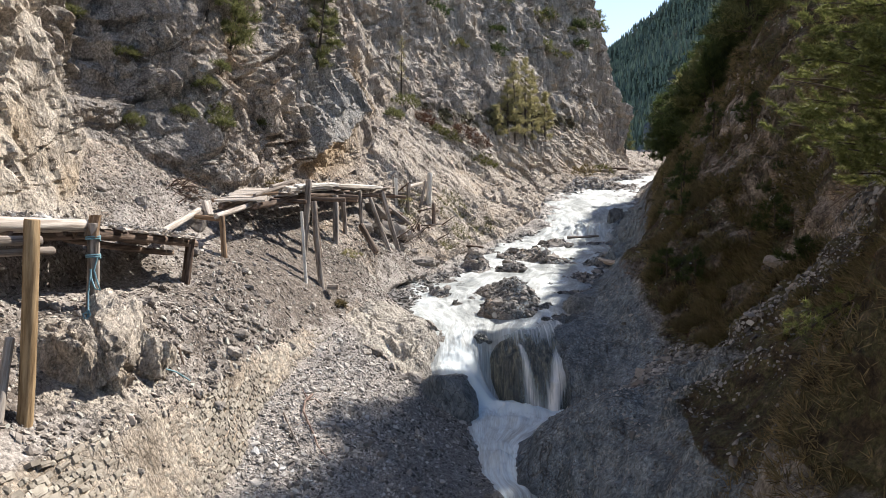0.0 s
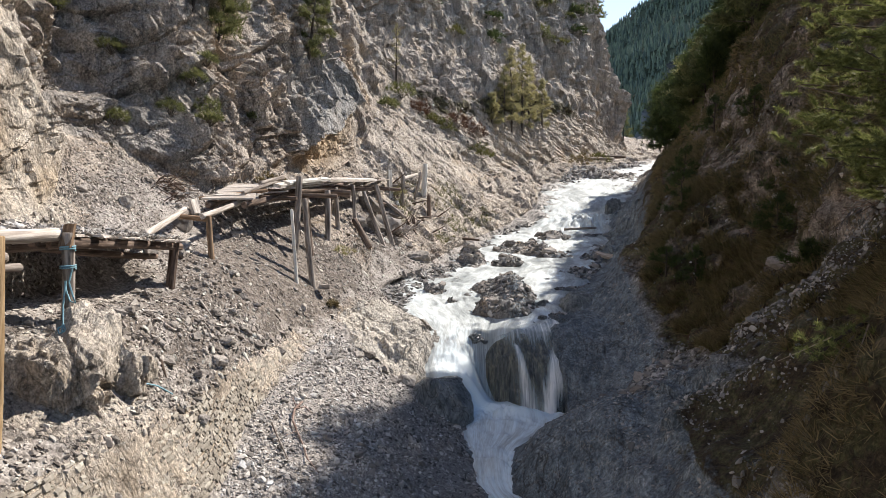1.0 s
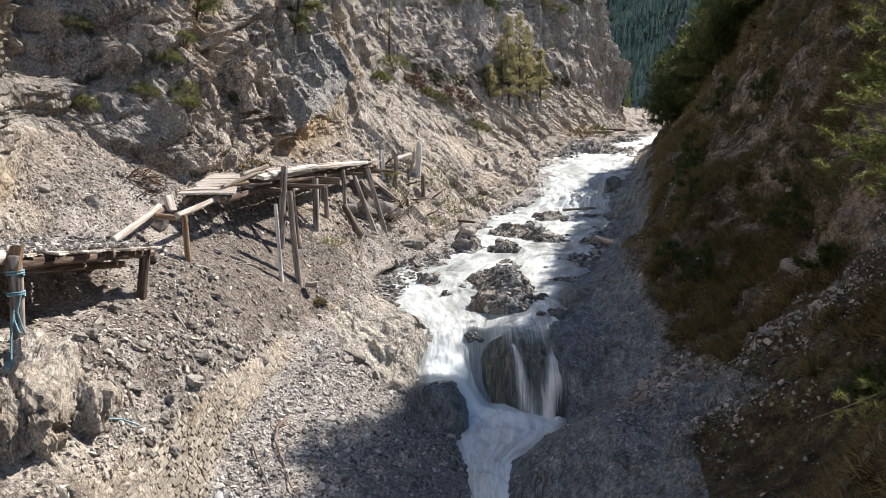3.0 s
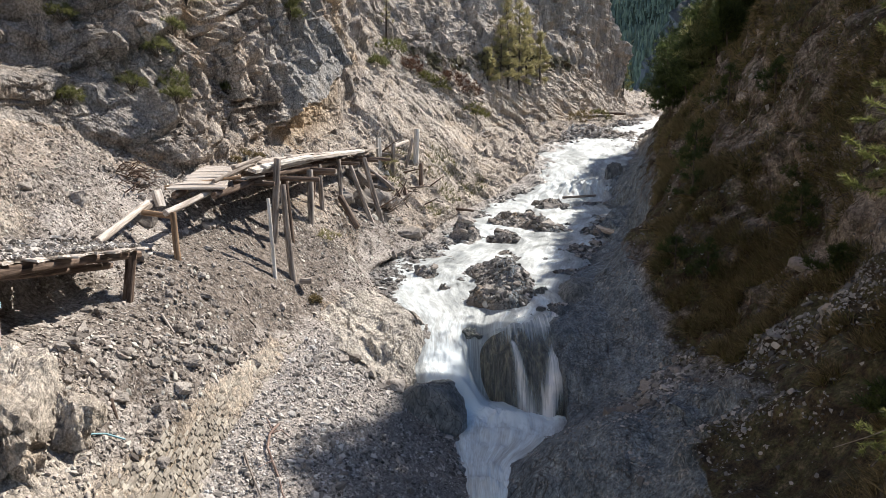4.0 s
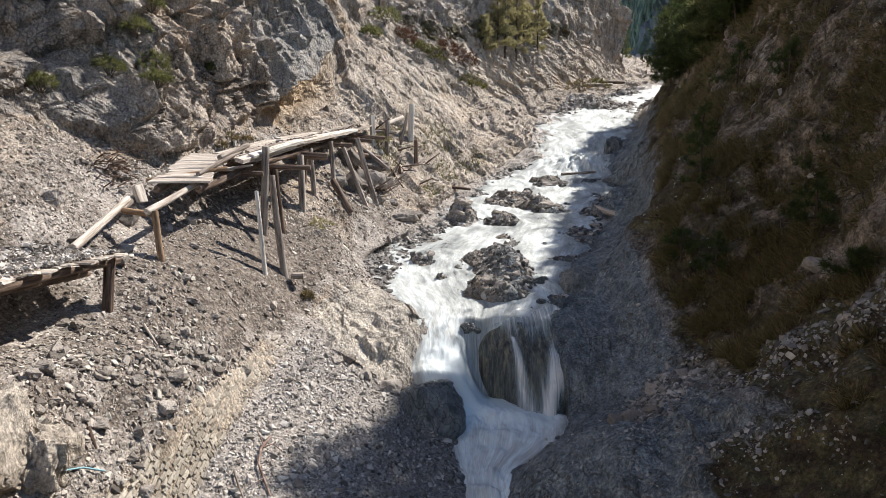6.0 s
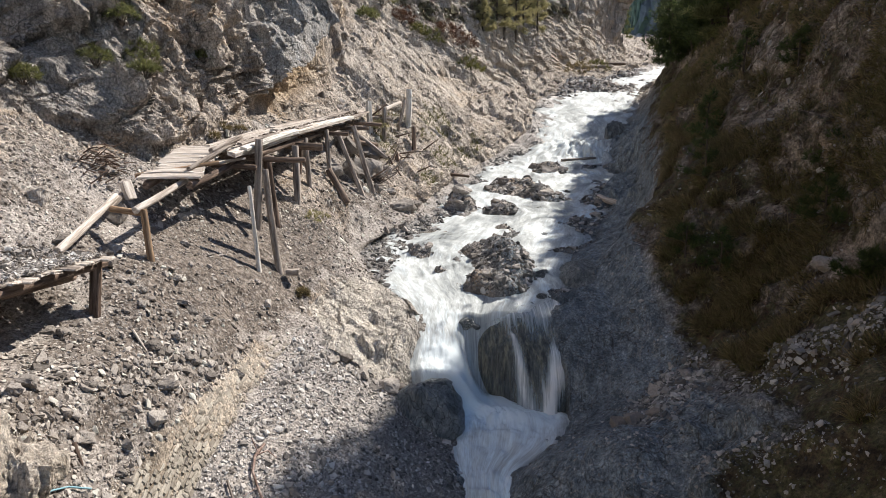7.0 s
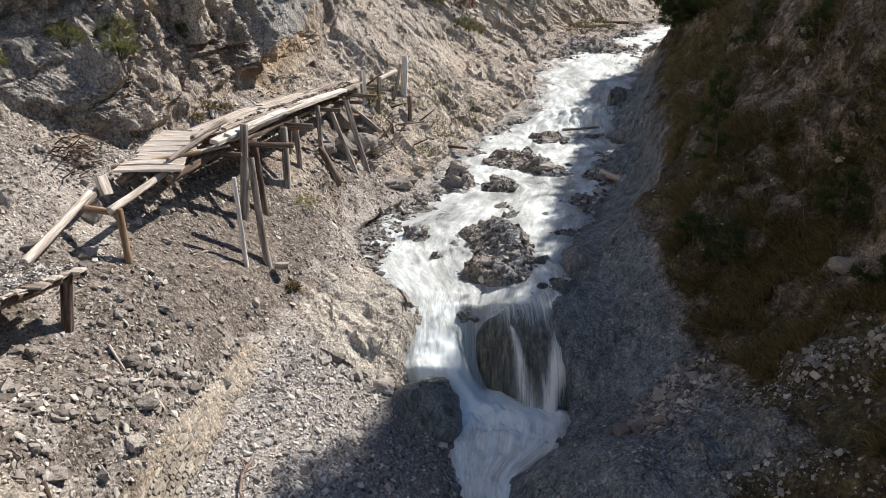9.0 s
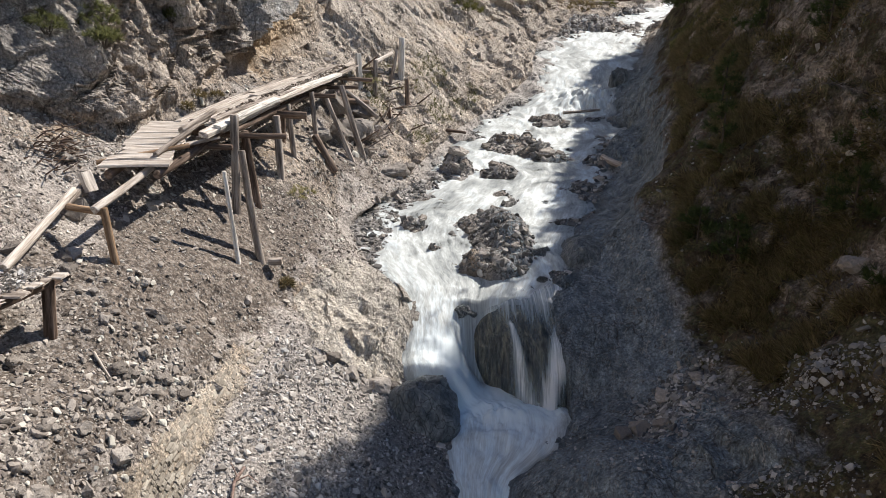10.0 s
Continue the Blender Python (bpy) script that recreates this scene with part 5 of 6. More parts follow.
    r = np.random.default_rng(42)
    count, V, F, off = 0, [], [], 0
    ys = np.linspace(4.5, 15.0, 211)
    top, foot = at(TOE, ys, 0.6), at(GRAVEL, ys, 0.6)
    for k in range(27):
        y = 5.4 + r.uniform(0, 0.2)
        while y < 14.3:
            wid = 0.05 + 0.13 * r.random() ** 1.6
            yc = y + wid / 2
            y += wid + 0.006
            tx, tz = (float(np.interp(yc, ys, top[:, i])) for i in (0, 1))
            gx, gz = (float(np.interp(yc, ys, foot[:, i])) for i in (0, 1))
            z = gz + 0.02 + 0.06 * k + 0.03 * math.sin(1.3 * yc + k) + r.normal(0, 0.008)
            v = (z - gz) / max(tz - gz, 0.1)
            if v > 1.04 or r.random() < 0.04 + 0.3 * (v > 0.88):
                continue
            n = Vector((tz - gz, 0, gx - tx)).normalized()
            y2 = yc + 0.15
            t = Vector((float(np.interp(y2, ys, foot[:, 0])) - gx, 0.15, 0.6 * (float(np.interp(y2, ys, foot[:, 1])) - gz))).normalized()
            up = n.cross(t)
            up = (-up if up.z < 0 else up).normalized()
            m = Matrix((t, n, up)).transposed().to_4x4()
            m.translation = Vector((gx + (tx - gx) * v, yc, z)) + n * (r.uniform(-0.107, -0.088) - (0.02 if r.random() < 0.15 else 0))
            m = m @ pose(0, 0, 0, r.normal(0, 3), r.normal(0, 4), r.normal(0, 3)) @ Matrix.Diagonal((wid * 0.6, 0.11, 0.03 * r.uniform(0.75, 1.5), 1))
            me = WALL_BITS[int(r.integers(0, 10))]
            if 9.2 < yc < 11.6 and count < 298:
                ob = new("stone", me)
                ob.parent = wall
                ob.matrix_basis = Matrix.Translation(-wall.location) @ m
                count += 1
            else:
                V.append(np.array([(m @ q.co)[:] for q in me.vertices]))
                F.append(np.array([q.vertices[:] for q in me.polygons]) + off)
                off += len(me.vertices)
    rest = soup("wall_stones", np.concatenate(V) - np.array(wall.location), np.concatenate(F), WALLREST)
    rest.parent = wall
    tagged(rest, kind="stuff")


# ---- the near walkway, buried in scree ----
def near_walkway():
    w = empty("walkway", -5.2, 10.0, 5.0, "old log walkway on posts, its deck buried in grey scree", "walkway")
    e0, e1 = Vector((-5.0, 8.85, 5.17)), Vector((-4.66, 12.12, 5.0))
    inward = Vector((-1.0, 0.1, 0.02))
    log("stringer", e0 + Vector((0.03, -0.1, -0.07)), e1 + Vector((0.03, 0.12, -0.08)), 0.085, 0.07, DARKWOOD, w, "thick round edge stringer under the boards")
    log("stringer", e0 + inward * 0.75 + Vector((0, 0, -0.07)), e1 + inward * 0.75 + Vector((0, 0, -0.08)), 0.07, 0.06, DARKWOOD, w, "dark round stringer under the deck")
    log("stringer", e0 + inward * 0.3 + Vector((0, 0.3, -0.16)), e1 + inward * 0.3 + Vector((0, -0.1, -0.17)), 0.06, 0.055, DARKWOOD, w)
    rr = np.random.default_rng(8)
    for i in range(17):
        a = e0.lerp(e1, (i + 0.5) / 17)
        over = rr.uniform(0.06, 0.19) if i % 4 else 0.24
        plank("deck_board", a + Vector((over, rr.normal(0, 0.02), 0.035 + rr.normal(0, 0.006))), a + inward * 1.1 + Vector((0, 0, 0.045)), 0.185, 0.035, PLANK if i % 3 else TIMBER, w, up=(0.05, 0, 1))
    # the stretch towards the camera, edged by one thick log
    log("edge_log", (-5.55, 4.6, 5.2), (-4.9, 8.86, 5.27), 0.105, 0.085, PLANK, w, "thick bleached edge log with a sawn end")
    log("stringer", (-5.6, 4.6, 5.0), (-5.0, 8.9, 5.08), 0.07, 0.07, DARKWOOD, w)
    for i in range(9):
        y = 4.8 + i * 0.46
        log("cross_log", (-5.35 + 0.13 * (y - 4.8) / 1.0 * 0.9, y, 5.11), (-6.5, y + 0.1, 5.1), 0.055, 0.05, DARKWOOD, w)
    for i in range(5):
        o = i * 0.17
        plank("deck_board", (-5.72 - o, 4.6, 5.17), (-5.14 - o, 8.8, 5.22), 0.16, 0.035, PLANK, w)
    log("rail", (-4.95, 5.2, 4.93), (-4.27, 6.98, 4.98), 0.06, 0.055, TIMBER, w, "round grey side rail")
    log("rail", (-5.1, 5.3, 4.86), (-4.36, 7.2, 4.9), 0.05, 0.05, TIMBER, w)
    a = log("post", (-4.47, 6.9, 2.75), (-4.31, 6.9, 5.21), 0.085, 0.078, OCHRE, w, "thick yellow-brown round post")
    p = log("post", (-4.74, 8.8, 4.0), (-4.72, 8.8, 5.22), 0.075, 0.07, TIMBER, w, "grey post wound with blue rope")
    log("post", (-4.78, 12.0, 3.95), (-4.66, 12.02, 5.02), 0.085, 0.08, DARKWOOD, w, "short dark round post")
    plank("bracket", (-4.72, 8.74, 5.05), (-4.72, 8.86, 5.34), 0.16, 0.05, FRESH, w, "rust-brown board nailed to the post")
    log("leaning_pole", (-4.53, 6.5, 2.6), (-4.50, 6.85, 3.97), 0.05, 0.045, PLANK, w, "pale debarked pole leaning on the slope")
    return w


def rope():
    m = Mat("blue_rope")
    mat = m.done(m.ramp(m.noise(60, 3, 0.6), (0.3, (0.12, 0.27, 0.34)), (0.7, (0.32, 0.52, 0.59))), 0.7, m.bump(m.noise(120, 2, 0.5), 0.5, 0.004), 0.3)
    cu = bpy.data.curves.new("rope", "CURVE")
    cu.dimensions, cu.bevel_depth, cu.bevel_resolution = "3D", 0.011, 2
    runs = []
    for z0, z1, n in ((5.0, 5.06, 2.2), (4.76, 4.82, 2.4)):
        runs.append([(-4.725 + 0.088 * math.cos(2 * math.pi * n * i / 40), 8.8 + 0.088 * math.sin(2 * math.pi * n * i / 40), z0 + (z1 - z0) * i / 40) for i in range(41)])
    runs.append([(-4.63, 8.73, 4.78), (-4.66, 8.7, 4.6), (-4.60, 8.68, 4.42), (-4.56, 8.66, 4.34), (-4.64, 8.68, 4.36), (-4.70, 8.7, 4.5), (-4.71, 8.7, 4.62)])
    runs.append([(-4.70, 8.7, 4.62), (-4.72, 8.66, 4.3), (-4.66, 8.55, 4.1), (-4.62, 8.42, 3.85), (-4.55, 8.3, 3.72), (-4.45, 8.2, 3.6)])
    runs.append([(-4.66, 8.55, 4.1), (-4.6, 8.5, 4.02), (-4.66, 8.46, 3.98), (-4.7, 8.5, 4.04), (-4.64, 8.52, 4.08)])
    runs.append([(x, y, ground(x, y, 4, 7)[0] + 0.06) for x, y in ((-4.1, 8.6), (-4.02, 8.75), (-3.94, 8.9), (-3.88, 9.1), (-3.82, 9.3), (-3.72, 9.55))])
    for pts in runs:
        s = cu.splines.new("POLY")
        s.points.add(len(pts) - 1)
        for q, p in zip(s.points, pts):
            q.co = (*p, 1)
    cu.materials.append(mat)
    return tagged(new("rope", cu), "frayed light blue rope wound round a post", "rope")


# ---- the far walkway on its trestle ----
def deck_z(y):
    return float(np.interp(y, [15, 17, 19, 21, 23.9, 26, 29], [5.88, 6.3, 6.5, 6.66, 6.85, 7.05, 7.3]))


def far_walkway():
    r = np.random.default_rng(77)
    w = empty("trestle_walkway", -4.0, 19.0, 6.0, "weathered plank walkway on a crooked log trestle under the cliff", "walkway")
    # cross boards of the near end
    n = 9
    for i in range(n):
        y = 15.12 + i * 0.262
        z = deck_z(y) + 0.02 + r.normal(0, 0.006)
        x0, x1 = -5.24 + r.normal(0, 0.05), -4.22 + r.normal(0, 0.035)
        plank("deck_board", (x0, y + r.normal(0, 0.02), z), (x1, y + r.normal(0, 0.025), z + 0.01), 0.245, 0.045, PLANK, w, "" if i else "bleached cross board", up=(0, -0.2, 1))
    log("side_log", (-5.4, 15.25, 5.93), (-4.0, 15.75, 6.16), 0.045, 0.04, FRESH, w, "brown log lying across the first boards")
    log("side_log", (-4.42, 15.3, 6.05), (-4.1, 17.3, 6.48), 0.05, 0.05, TIMBER, w, "grey edge log")
    log("side_log", (-4.3, 16.3, 6.33), (-4.02, 17.5, 6.56), 0.06, 0.055, TIMBER, w, "grey edge log")
    log("stringer", (-4.3, 14.95, 5.77), (-3.9, 18.1, 6.3), 0.075, 0.07, DARKWOOD, w, "dark stringer under the boards")
    log("stringer", (-5.1, 14.95, 5.77), (-4.9, 17.6, 6.2), 0.075, 0.07, DARKWOOD, w)
    # long boards of the far stretch
    for i in range(7):
        f = i / 6
        for y0, y1 in ((16.9 + 0.5 * r.random() - 0.2 * f, 20.6 + r.normal(0, 0.5)), (20.4 + r.normal(0, 0.5), 24.2 + r.normal(0, 0.6)), (23.9 + r.normal(0, 0.4), 27.4 + r.normal(0, 0.7))):
            if y0 > 23 and i in (5, 6):
                continue

            def edge(y, f=f):
                a = float(np.interp(y, [17, 20.7, 25.3, 28.5], [-4.85, -4.34, -3.70, -2.6]))
                b = float(np.interp(y, [16.5, 19, 24.1, 28.5], [-3.78, -3.2, -2.36, -1.7]))
                return a + (b - a) * (0.06 + 0.9 * f)
            dz = r.normal(0, 0.025)
            plank("deck_board", (edge(y0) + r.normal(0, 0.04), y0, deck_z(y0) + 0.04 + dz), (edge(y1) + r.normal(0, 0.06), y1, deck_z(y1) + 0.04 - dz * 0.5), r.uniform(0.13, 0.2), 0.05,
                  PLANK if r.random() < 0.75 else TIMBER, w)
    for a, b, wd, th, mat in (((-3.86, 16.15, 6.27), (-3.30, 18.9, 6.56), 0.2, 0.09, PLANK), ((-3.70, 16.5, 6.36), (-3.16, 19.3, 6.66), 0.15, 0.07, BLEACHED), ((-3.34, 18.5, 6.58), (-2.85, 21.4, 6.78), 0.2, 0.09, PLANK),
                              ((-3.02, 20.7, 6.74), (-2.34, 24.2, 6.97), 0.19, 0.08, BLEACHED), ((-3.2, 19.6, 6.70), (-2.72, 22.6, 6.88), 0.12, 0.06, TIMBER), ((-3.95, 17.1, 6.43), (-3.3, 19.7, 6.66), 0.13, 0.06, TIMBER)):
        plank("edge_plank", a, b, wd, th, mat, w, "split bleached edge plank", up=(0.25, -0.1, 1))
    for k in range(26):
        y = 16.8 + 7.2 * r.random()
        x = float(np.interp(y, [16.5, 19, 24.1], [-3.85, -3.3, -2.5])) - 0.3 * r.random()
        ln = r.uniform(0.15, 0.5)
        log("splinter", (x, y, deck_z(y) + 0.1), (x + r.normal(0, 0.1), y + ln, deck_z(y + ln) + 0.1 + r.normal(0, 0.015)), 0.022, 0.012, (DARKWOOD, TIMBER, PLANK)[k % 3], w, sides=6)
    plank("broken_board", (-4.2, 16.15, 6.1), (-3.75, 16.6, 6.16), 0.17, 0.04, PLANK, w, "splintered pale board end")
    log("stringer", (-3.62, 17.3, 6.2), (-2.6, 24.4, 6.72), 0.07, 0.065, DARKWOOD, w)
    log("stringer", (-4.4, 17.3, 6.2), (-3.5, 25, 6.75), 0.08, 0.075, DARKWOOD, w)
    # cross beams
    for a, b, rad in (((-4.5, 17.4, 6.16), (-2.62, 17.4, 6.08), 0.065), ((-4.2, 19.5, 6.36), (-2.56, 19.5, 6.28), 0.07), ((-4.2, 19.75, 6.28), (-2.6, 19.7, 6.2), 0.06),
                      ((-3.8, 22.0, 6.56), (-2.2, 22.0, 6.5), 0.06), ((-3.6, 23.6, 6.66), (-1.75, 23.6, 6.62), 0.06), ((-4.4, 16.6, 6.02), (-3.5, 16.6, 5.98), 0.06),
                      ((-3.2, 25.8, 6.85), (-1.5, 26.0, 6.7), 0.07)):
        log("cross_beam", a, b, rad, rad * 0.95, DARKWOOD, w)
    # posts and props of the trestle
    for a, b, rad, mat, lab in (((-3.66, 16.9, 4.0), (-3.44, 16.9, 6.54), 0.088, TIMBER, "tall grey post"), ((-2.97, 16.1, 3.55), (-3.24, 16.3, 5.95), 0.07, TIMBER, "leaning grey prop"),
                                ((-3.36, 17.6, 4.5), (-3.46, 17.6, 6.15), 0.085, DARKWOOD, "dark post"), ((-3.14, 19.0, 4.6), (-3.17, 19.0, 6.3), 0.09, TIMBER, "grey post"),
                                ((-3.03, 20.2, 4.7), (-3.03, 20.2, 6.45), 0.075, TIMBER, "grey post"), ((-2.70, 21.8, 5.0), (-2.82, 21.8, 6.62), 0.07, TIMBER, "grey post"),
                                ((-1.78, 22.6, 4.4), (-2.52, 22.6, 6.5), 0.07, TIMBER, "leaning grey prop"), ((-1.48, 23.2, 4.2), (-2.17, 23.2, 6.7), 0.085, TIMBER, "leaning grey prop"),
                                ((-3.4, 20.6, 4.9), (-3.35, 20.6, 6.5), 0.07, DARKWOOD, "dark post"), ((-2.2, 21.3, 4.6), (-2.75, 21.6, 5.5), 0.1, DARKWOOD, "short thick prop")):
        log("post", a, b, rad, rad * 0.92, mat, w, lab)
    log("white_pole", (-3.27, 15.6, 3.5), (-3.39, 15.65, 5.68), 0.05, 0.038, BLEACHED, w, "pale debarked pole leaning on the trestle")
    plank("foot_block", (-2.85, 16.1, 3.85), (-2.6, 16.1, 3.85), 0.14, 0.12, TIMBER, w, "squared block at a post's foot")
    return w


def ramp_frame():
    w = empty("ramp_frame", -4.8, 14.0, 5.2, "crude log handrail frame where the two walkways meet", "railing")
    log("post", (-4.58, 13.7, 4.5), (-4.66, 13.75, 5.5), 0.06, 0.058, FRESH, w, "orange-brown short post")
    log("cross_bar", (-5.25, 13.85, 5.5), (-4.66, 13.75, 5.44), 0.05, 0.05, FRESH, w, "orange-brown cross bar")
    log("slanted_log", (-4.76, 13.65, 5.5), (-4.5, 15.25, 5.84), 0.062, 0.055, PLANK, w, "pale slanted log")
    log("slanted_log", (-5.17, 12.0, 5.16), (-5.36, 14.3, 5.62), 0.062, 0.055, PLANK, w, "pale slanted log on the scree")
    log("slanted_log", (-5.34, 13.95, 5.5), (-5.45, 14.95, 5.72), 0.06, 0.055, TIMBER, w, "grey log lapped on the slanted one")
    plank("block", (-5.24, 14.62, 5.57), (-5.34, 14.66, 5.87), 0.2, 0.1, PLANK, w, "pale sawn block", up=(0.85, -0.35, 0.4))
    return w


def upstream_posts():
    """Leftover posts and beams where the walkway has collapsed."""
    w = empty("broken_trestle", -1.3, 27.5, 6.2, "collapsed end of the trestle, loose posts and beams in rubble", "trestle")
    plank("upright_board", (-1.94, 26.6, 5.9), (-1.98, 26.6, 7.53), 0.2, 0.1, BLEACHED, w, "pale upright board", up=(0.75, -0.66, 0))
    log("upright_trunk", (-0.7, 29.5, 5.5), (-0.62, 29.5, 8.03), 0.14, 0.11, BLEACHED, w, "split white trunk standing upright")
    for a, b, rad, mat in (((-1.5, 27, 6.1), (-1.44, 27, 7.3), 0.09, TIMBER), ((-1.17, 28.5, 5.9), (-0.77, 28.5, 7.58), 0.065, TIMBER),
                           ((-1.42, 26.5, 4.6), (-1.57, 26.5, 5.9), 0.07, PLANK), ((-0.93, 27, 4.5), (-1.05, 27, 5.65), 0.08, DARKWOOD), ((-0.5, 27.5, 4.6), (-0.65, 27.5, 5.55), 0.08, TIMBER),
                           ((-0.4, 28.6, 5.0), (-0.45, 28.8, 6.6), 0.09, DARKWOOD), ((-0.2, 26.6, 4.2), (-0.35, 26.7, 4.9), 0.07, DARKWOOD)):
        log("post", a, b, rad, rad * 0.9, mat, w)
    for a, b, rad, mat in (((-2.2, 26.9, 6.95), (-1.2, 27.1, 6.9), 0.09, TIMBER), ((-1.5, 27.2, 7.2), (-0.95, 28.6, 7.5), 0.11, PLANK), ((-2.4, 27.4, 6.9), (-1.6, 27.6, 7.0), 0.1, DARKWOOD),
                           ((-2.3, 25.4, 6.4), (-1.3, 25.0, 5.6), 0.11, TIMBER), ((-2.6, 24.6, 6.2), (-1.7, 25.8, 6.0), 0.12, DARKWOOD)):
        log("beam", a, b, rad * 0.75, rad * 0.6, mat, w)
    r = np.random.default_rng(61)
    for i in range(60):
        y = r.uniform(23.6, 29.2)
        x = float(np.interp(y, [24, 29], [-1.9, -0.6])) + r.normal(0, 0.35)
        g = ground(x, y, 3, 8)[0]
        a, ln = r.uniform(0, 6.3), r.uniform(0.4, 1.1)
        end = (x + ln * math.cos(a) * 0.7, y + ln * math.sin(a) * 0.7, g + r.uniform(0.05, 0.55))
        log("broken_piece", (x, y, g + 0.02), end, r.uniform(0.018, 0.045), 0.015, (DARKWOOD, TIMBER, PLANK, DARKWOOD)[i % 4], w)
    return w




def brush_heap():
    """Dead brown brushwood and roots slumped at the foot of the cliff."""
    r = np.random.default_rng(63)
    x0, y0 = -6.0, 15.3
    w = empty("brush_heap", x0, y0, ground(x0, y0, 3, 5)[0], "heap of dead brown brushwood at the cliff foot", "driftwood")
    for i in range(90):
        x, y = x0 + r.normal(0, 0.14), y0 + r.normal(0, 0.3)
        g = ground(x, y, 3, 5)[0]
        a, ln = r.uniform(0, 6.3), r.uniform(0.1, 0.3)
        log("twig", (x, y, g + r.uniform(0.0, 0.12)), (x + ln * math.cos(a), y + ln * math.sin(a), g + r.uniform(0.0, 0.2)), 0.016, 0.006, DARKWOOD, w, "", bend=0.06, sides=5)


near_walkway()
brush_heap()
rope()
far_walkway()
ramp_frame()
upstream_posts()
_r = np.random.default_rng(31)
_u, _v = _r.random(2600) ** 0.75, _r.random(2600)
_heap = 0.03 + 0.17 * _u * _r.random(2600)
_p = np.stack([-5.0 + 0.34 * _v - 1.05 * _u, 8.85 + 3.3 * _v, 5.215 - 0.17 * _v + _heap], -1)
_u, _v = _r.random(1800) * 0.5, _r.random(1800)
_q = np.stack([-4.9 + 0.34 * _v - 0.9 * _u, 8.9 + 3.25 * _v, 5.235 - 0.17 * _v + 0.05 * _r.random(1800)], -1)
scatter("deck_scree", None, 1800, (0.03, 0.13), 34, "pale scree spilling over the walkway's edge", spots=(_q, np.tile([[0.0, 0.0, 1.0]], (1800, 1))), tilt_by=0.6)
scatter("deck_scree", None, 2600, (0.03, 0.17), 32, "scree lying on the walkway", spots=(_p, np.tile([[0.0, 0.0, 1.0]], (2600, 1))), tilt_by=0.6)
LITTER = stone_material("bark_litter", (0.09, 0.07, 0.055), (0.2, 0.165, 0.135), (0.36, 0.315, 0.27))
_u, _v = _r.random(700), _r.random(700)
_y = 17.6 + 8.5 * _v
_p = np.stack([np.interp(_y, [17, 24, 28.5], [-3.9, -2.6, -1.9]) - 0.35 * _u, _y, np.array([deck_z(q) for q in _y]) + 0.075], -1)
scatter("deck_litter", None, 700, (0.03, 0.18), 33, "bark, chips and stones littering the old boards", CHIPS, LITTER, spots=(_p, np.tile([[0.0, 0.0, 1.0]], (700, 1))), tilt_by=0.5)

# ---- driftwood ----
ROOT = bark_material("brown_root", (0.22, 0.15, 0.125), (0.42, 0.32, 0.275))


def drift(name, a, b, r0, r1, mat, label, bend=0.03):
    return log(name, a, b, r0, r1, mat, None, label, "driftwood", "driftwood", bend)


def on(x, y, up, lo=3, hi=12):
    return (x, y, ground(x, y, lo, hi)[0] + up)


def root():
    """One thin crooked root with a splayed stub, lying on the gravel."""
    cu = bpy.data.curves.new("root", "CURVE")
    cu.dimensions, cu.bevel_depth, cu.bevel_resolution = "3D", 0.019, 2
    for pts in (((-2.42, 12.0, 0.1, 1.2), (-2.5, 11.75, 0.08, 1.2), (-2.48, 11.5, 0.05, 1.0), (-2.36, 11.3, 0.06, 0.9), (-2.2, 11.05, 0.05, 0.8), (-2.08, 10.75, 0.06, 0.6), (-1.85, 10.5, 0.03, 0.3)),
                ((-2.5, 11.75, 0.08, 0.8), (-2.35, 11.9, 0.12, 0.6), (-2.2, 11.85, 0.08, 0.3)), ((-2.48, 11.85, 0.08, 0.7), (-2.6, 11.98, 0.12, 0.4)), ((-2.36, 11.3, 0.06, 0.5), (-2.52, 11.1, 0.04, 0.3))):
        s = cu.splines.new("POLY")
        s.points.add(len(pts) - 1)
        for q, (x, y, up, rad) in zip(s.points, pts):
            q.co, q.radius = (*on(x, y, up), 1), rad
    cu.materials.append(ROOT)
    return tagged(new("root", cu), "thin crooked pinkish-brown root lying on the gravel", "driftwood", "driftwood")


root()
drift("stick", on(-2.75, 11.2, 0.03), on(-2.4, 10.6, 0.03), 0.018, 0.012, TIMBER, "grey stick on the gravel")
drift("stick", on(-3.98, 9.78, 0.03), on(-3.72, 9.66, 0.03), 0.025, 0.02, DARKWOOD, "short dark stick on the slope")
drift("stick", on(-4.2, 11.95, 0.04), on(-3.92, 11.72, 0.05), 0.022, 0.015, PLANK, "pale forked stick on the rocks")
drift("log", (5.9, 31.1, 5.12), (7.5, 31.4, 5.2), 0.065, 0.05, TIMBER, "brown log lying across the stream")
drift("log", (0.6, 28.9, 4.75), (1.7, 28.4, 4.62), 0.08, 0.05, DARKWOOD, "dark log stranded at the bank")
drift("pole", (0.85, 25.2, 4.35), (1.3, 24.2, 4.2), 0.06, 0.05, PLANK, "pale pole leaning on a rock in the stream")
drift("log", (6.15, 25.6, 4.2), (6.6, 24.5, 4.1), 0.13, 0.1, PLANK, "pale log wedged at the shaded bank")
drift("log", (5.3, 46.4, 9.15), (7.4, 47.4, 9.3), 0.17, 0.14, PLANK, "pale log on the bar upstream")
drift("log", (5.0, 45.6, 9.05), (6.6, 45.9, 8.95), 0.17, 0.14, DARKWOOD, "dark log on the bar upstream")
drift("log", (11.2, 50.4, 10.35), (13.6, 51.5, 10.5), 0.14, 0.1, TIMBER, "long grey log on the bar upstream")
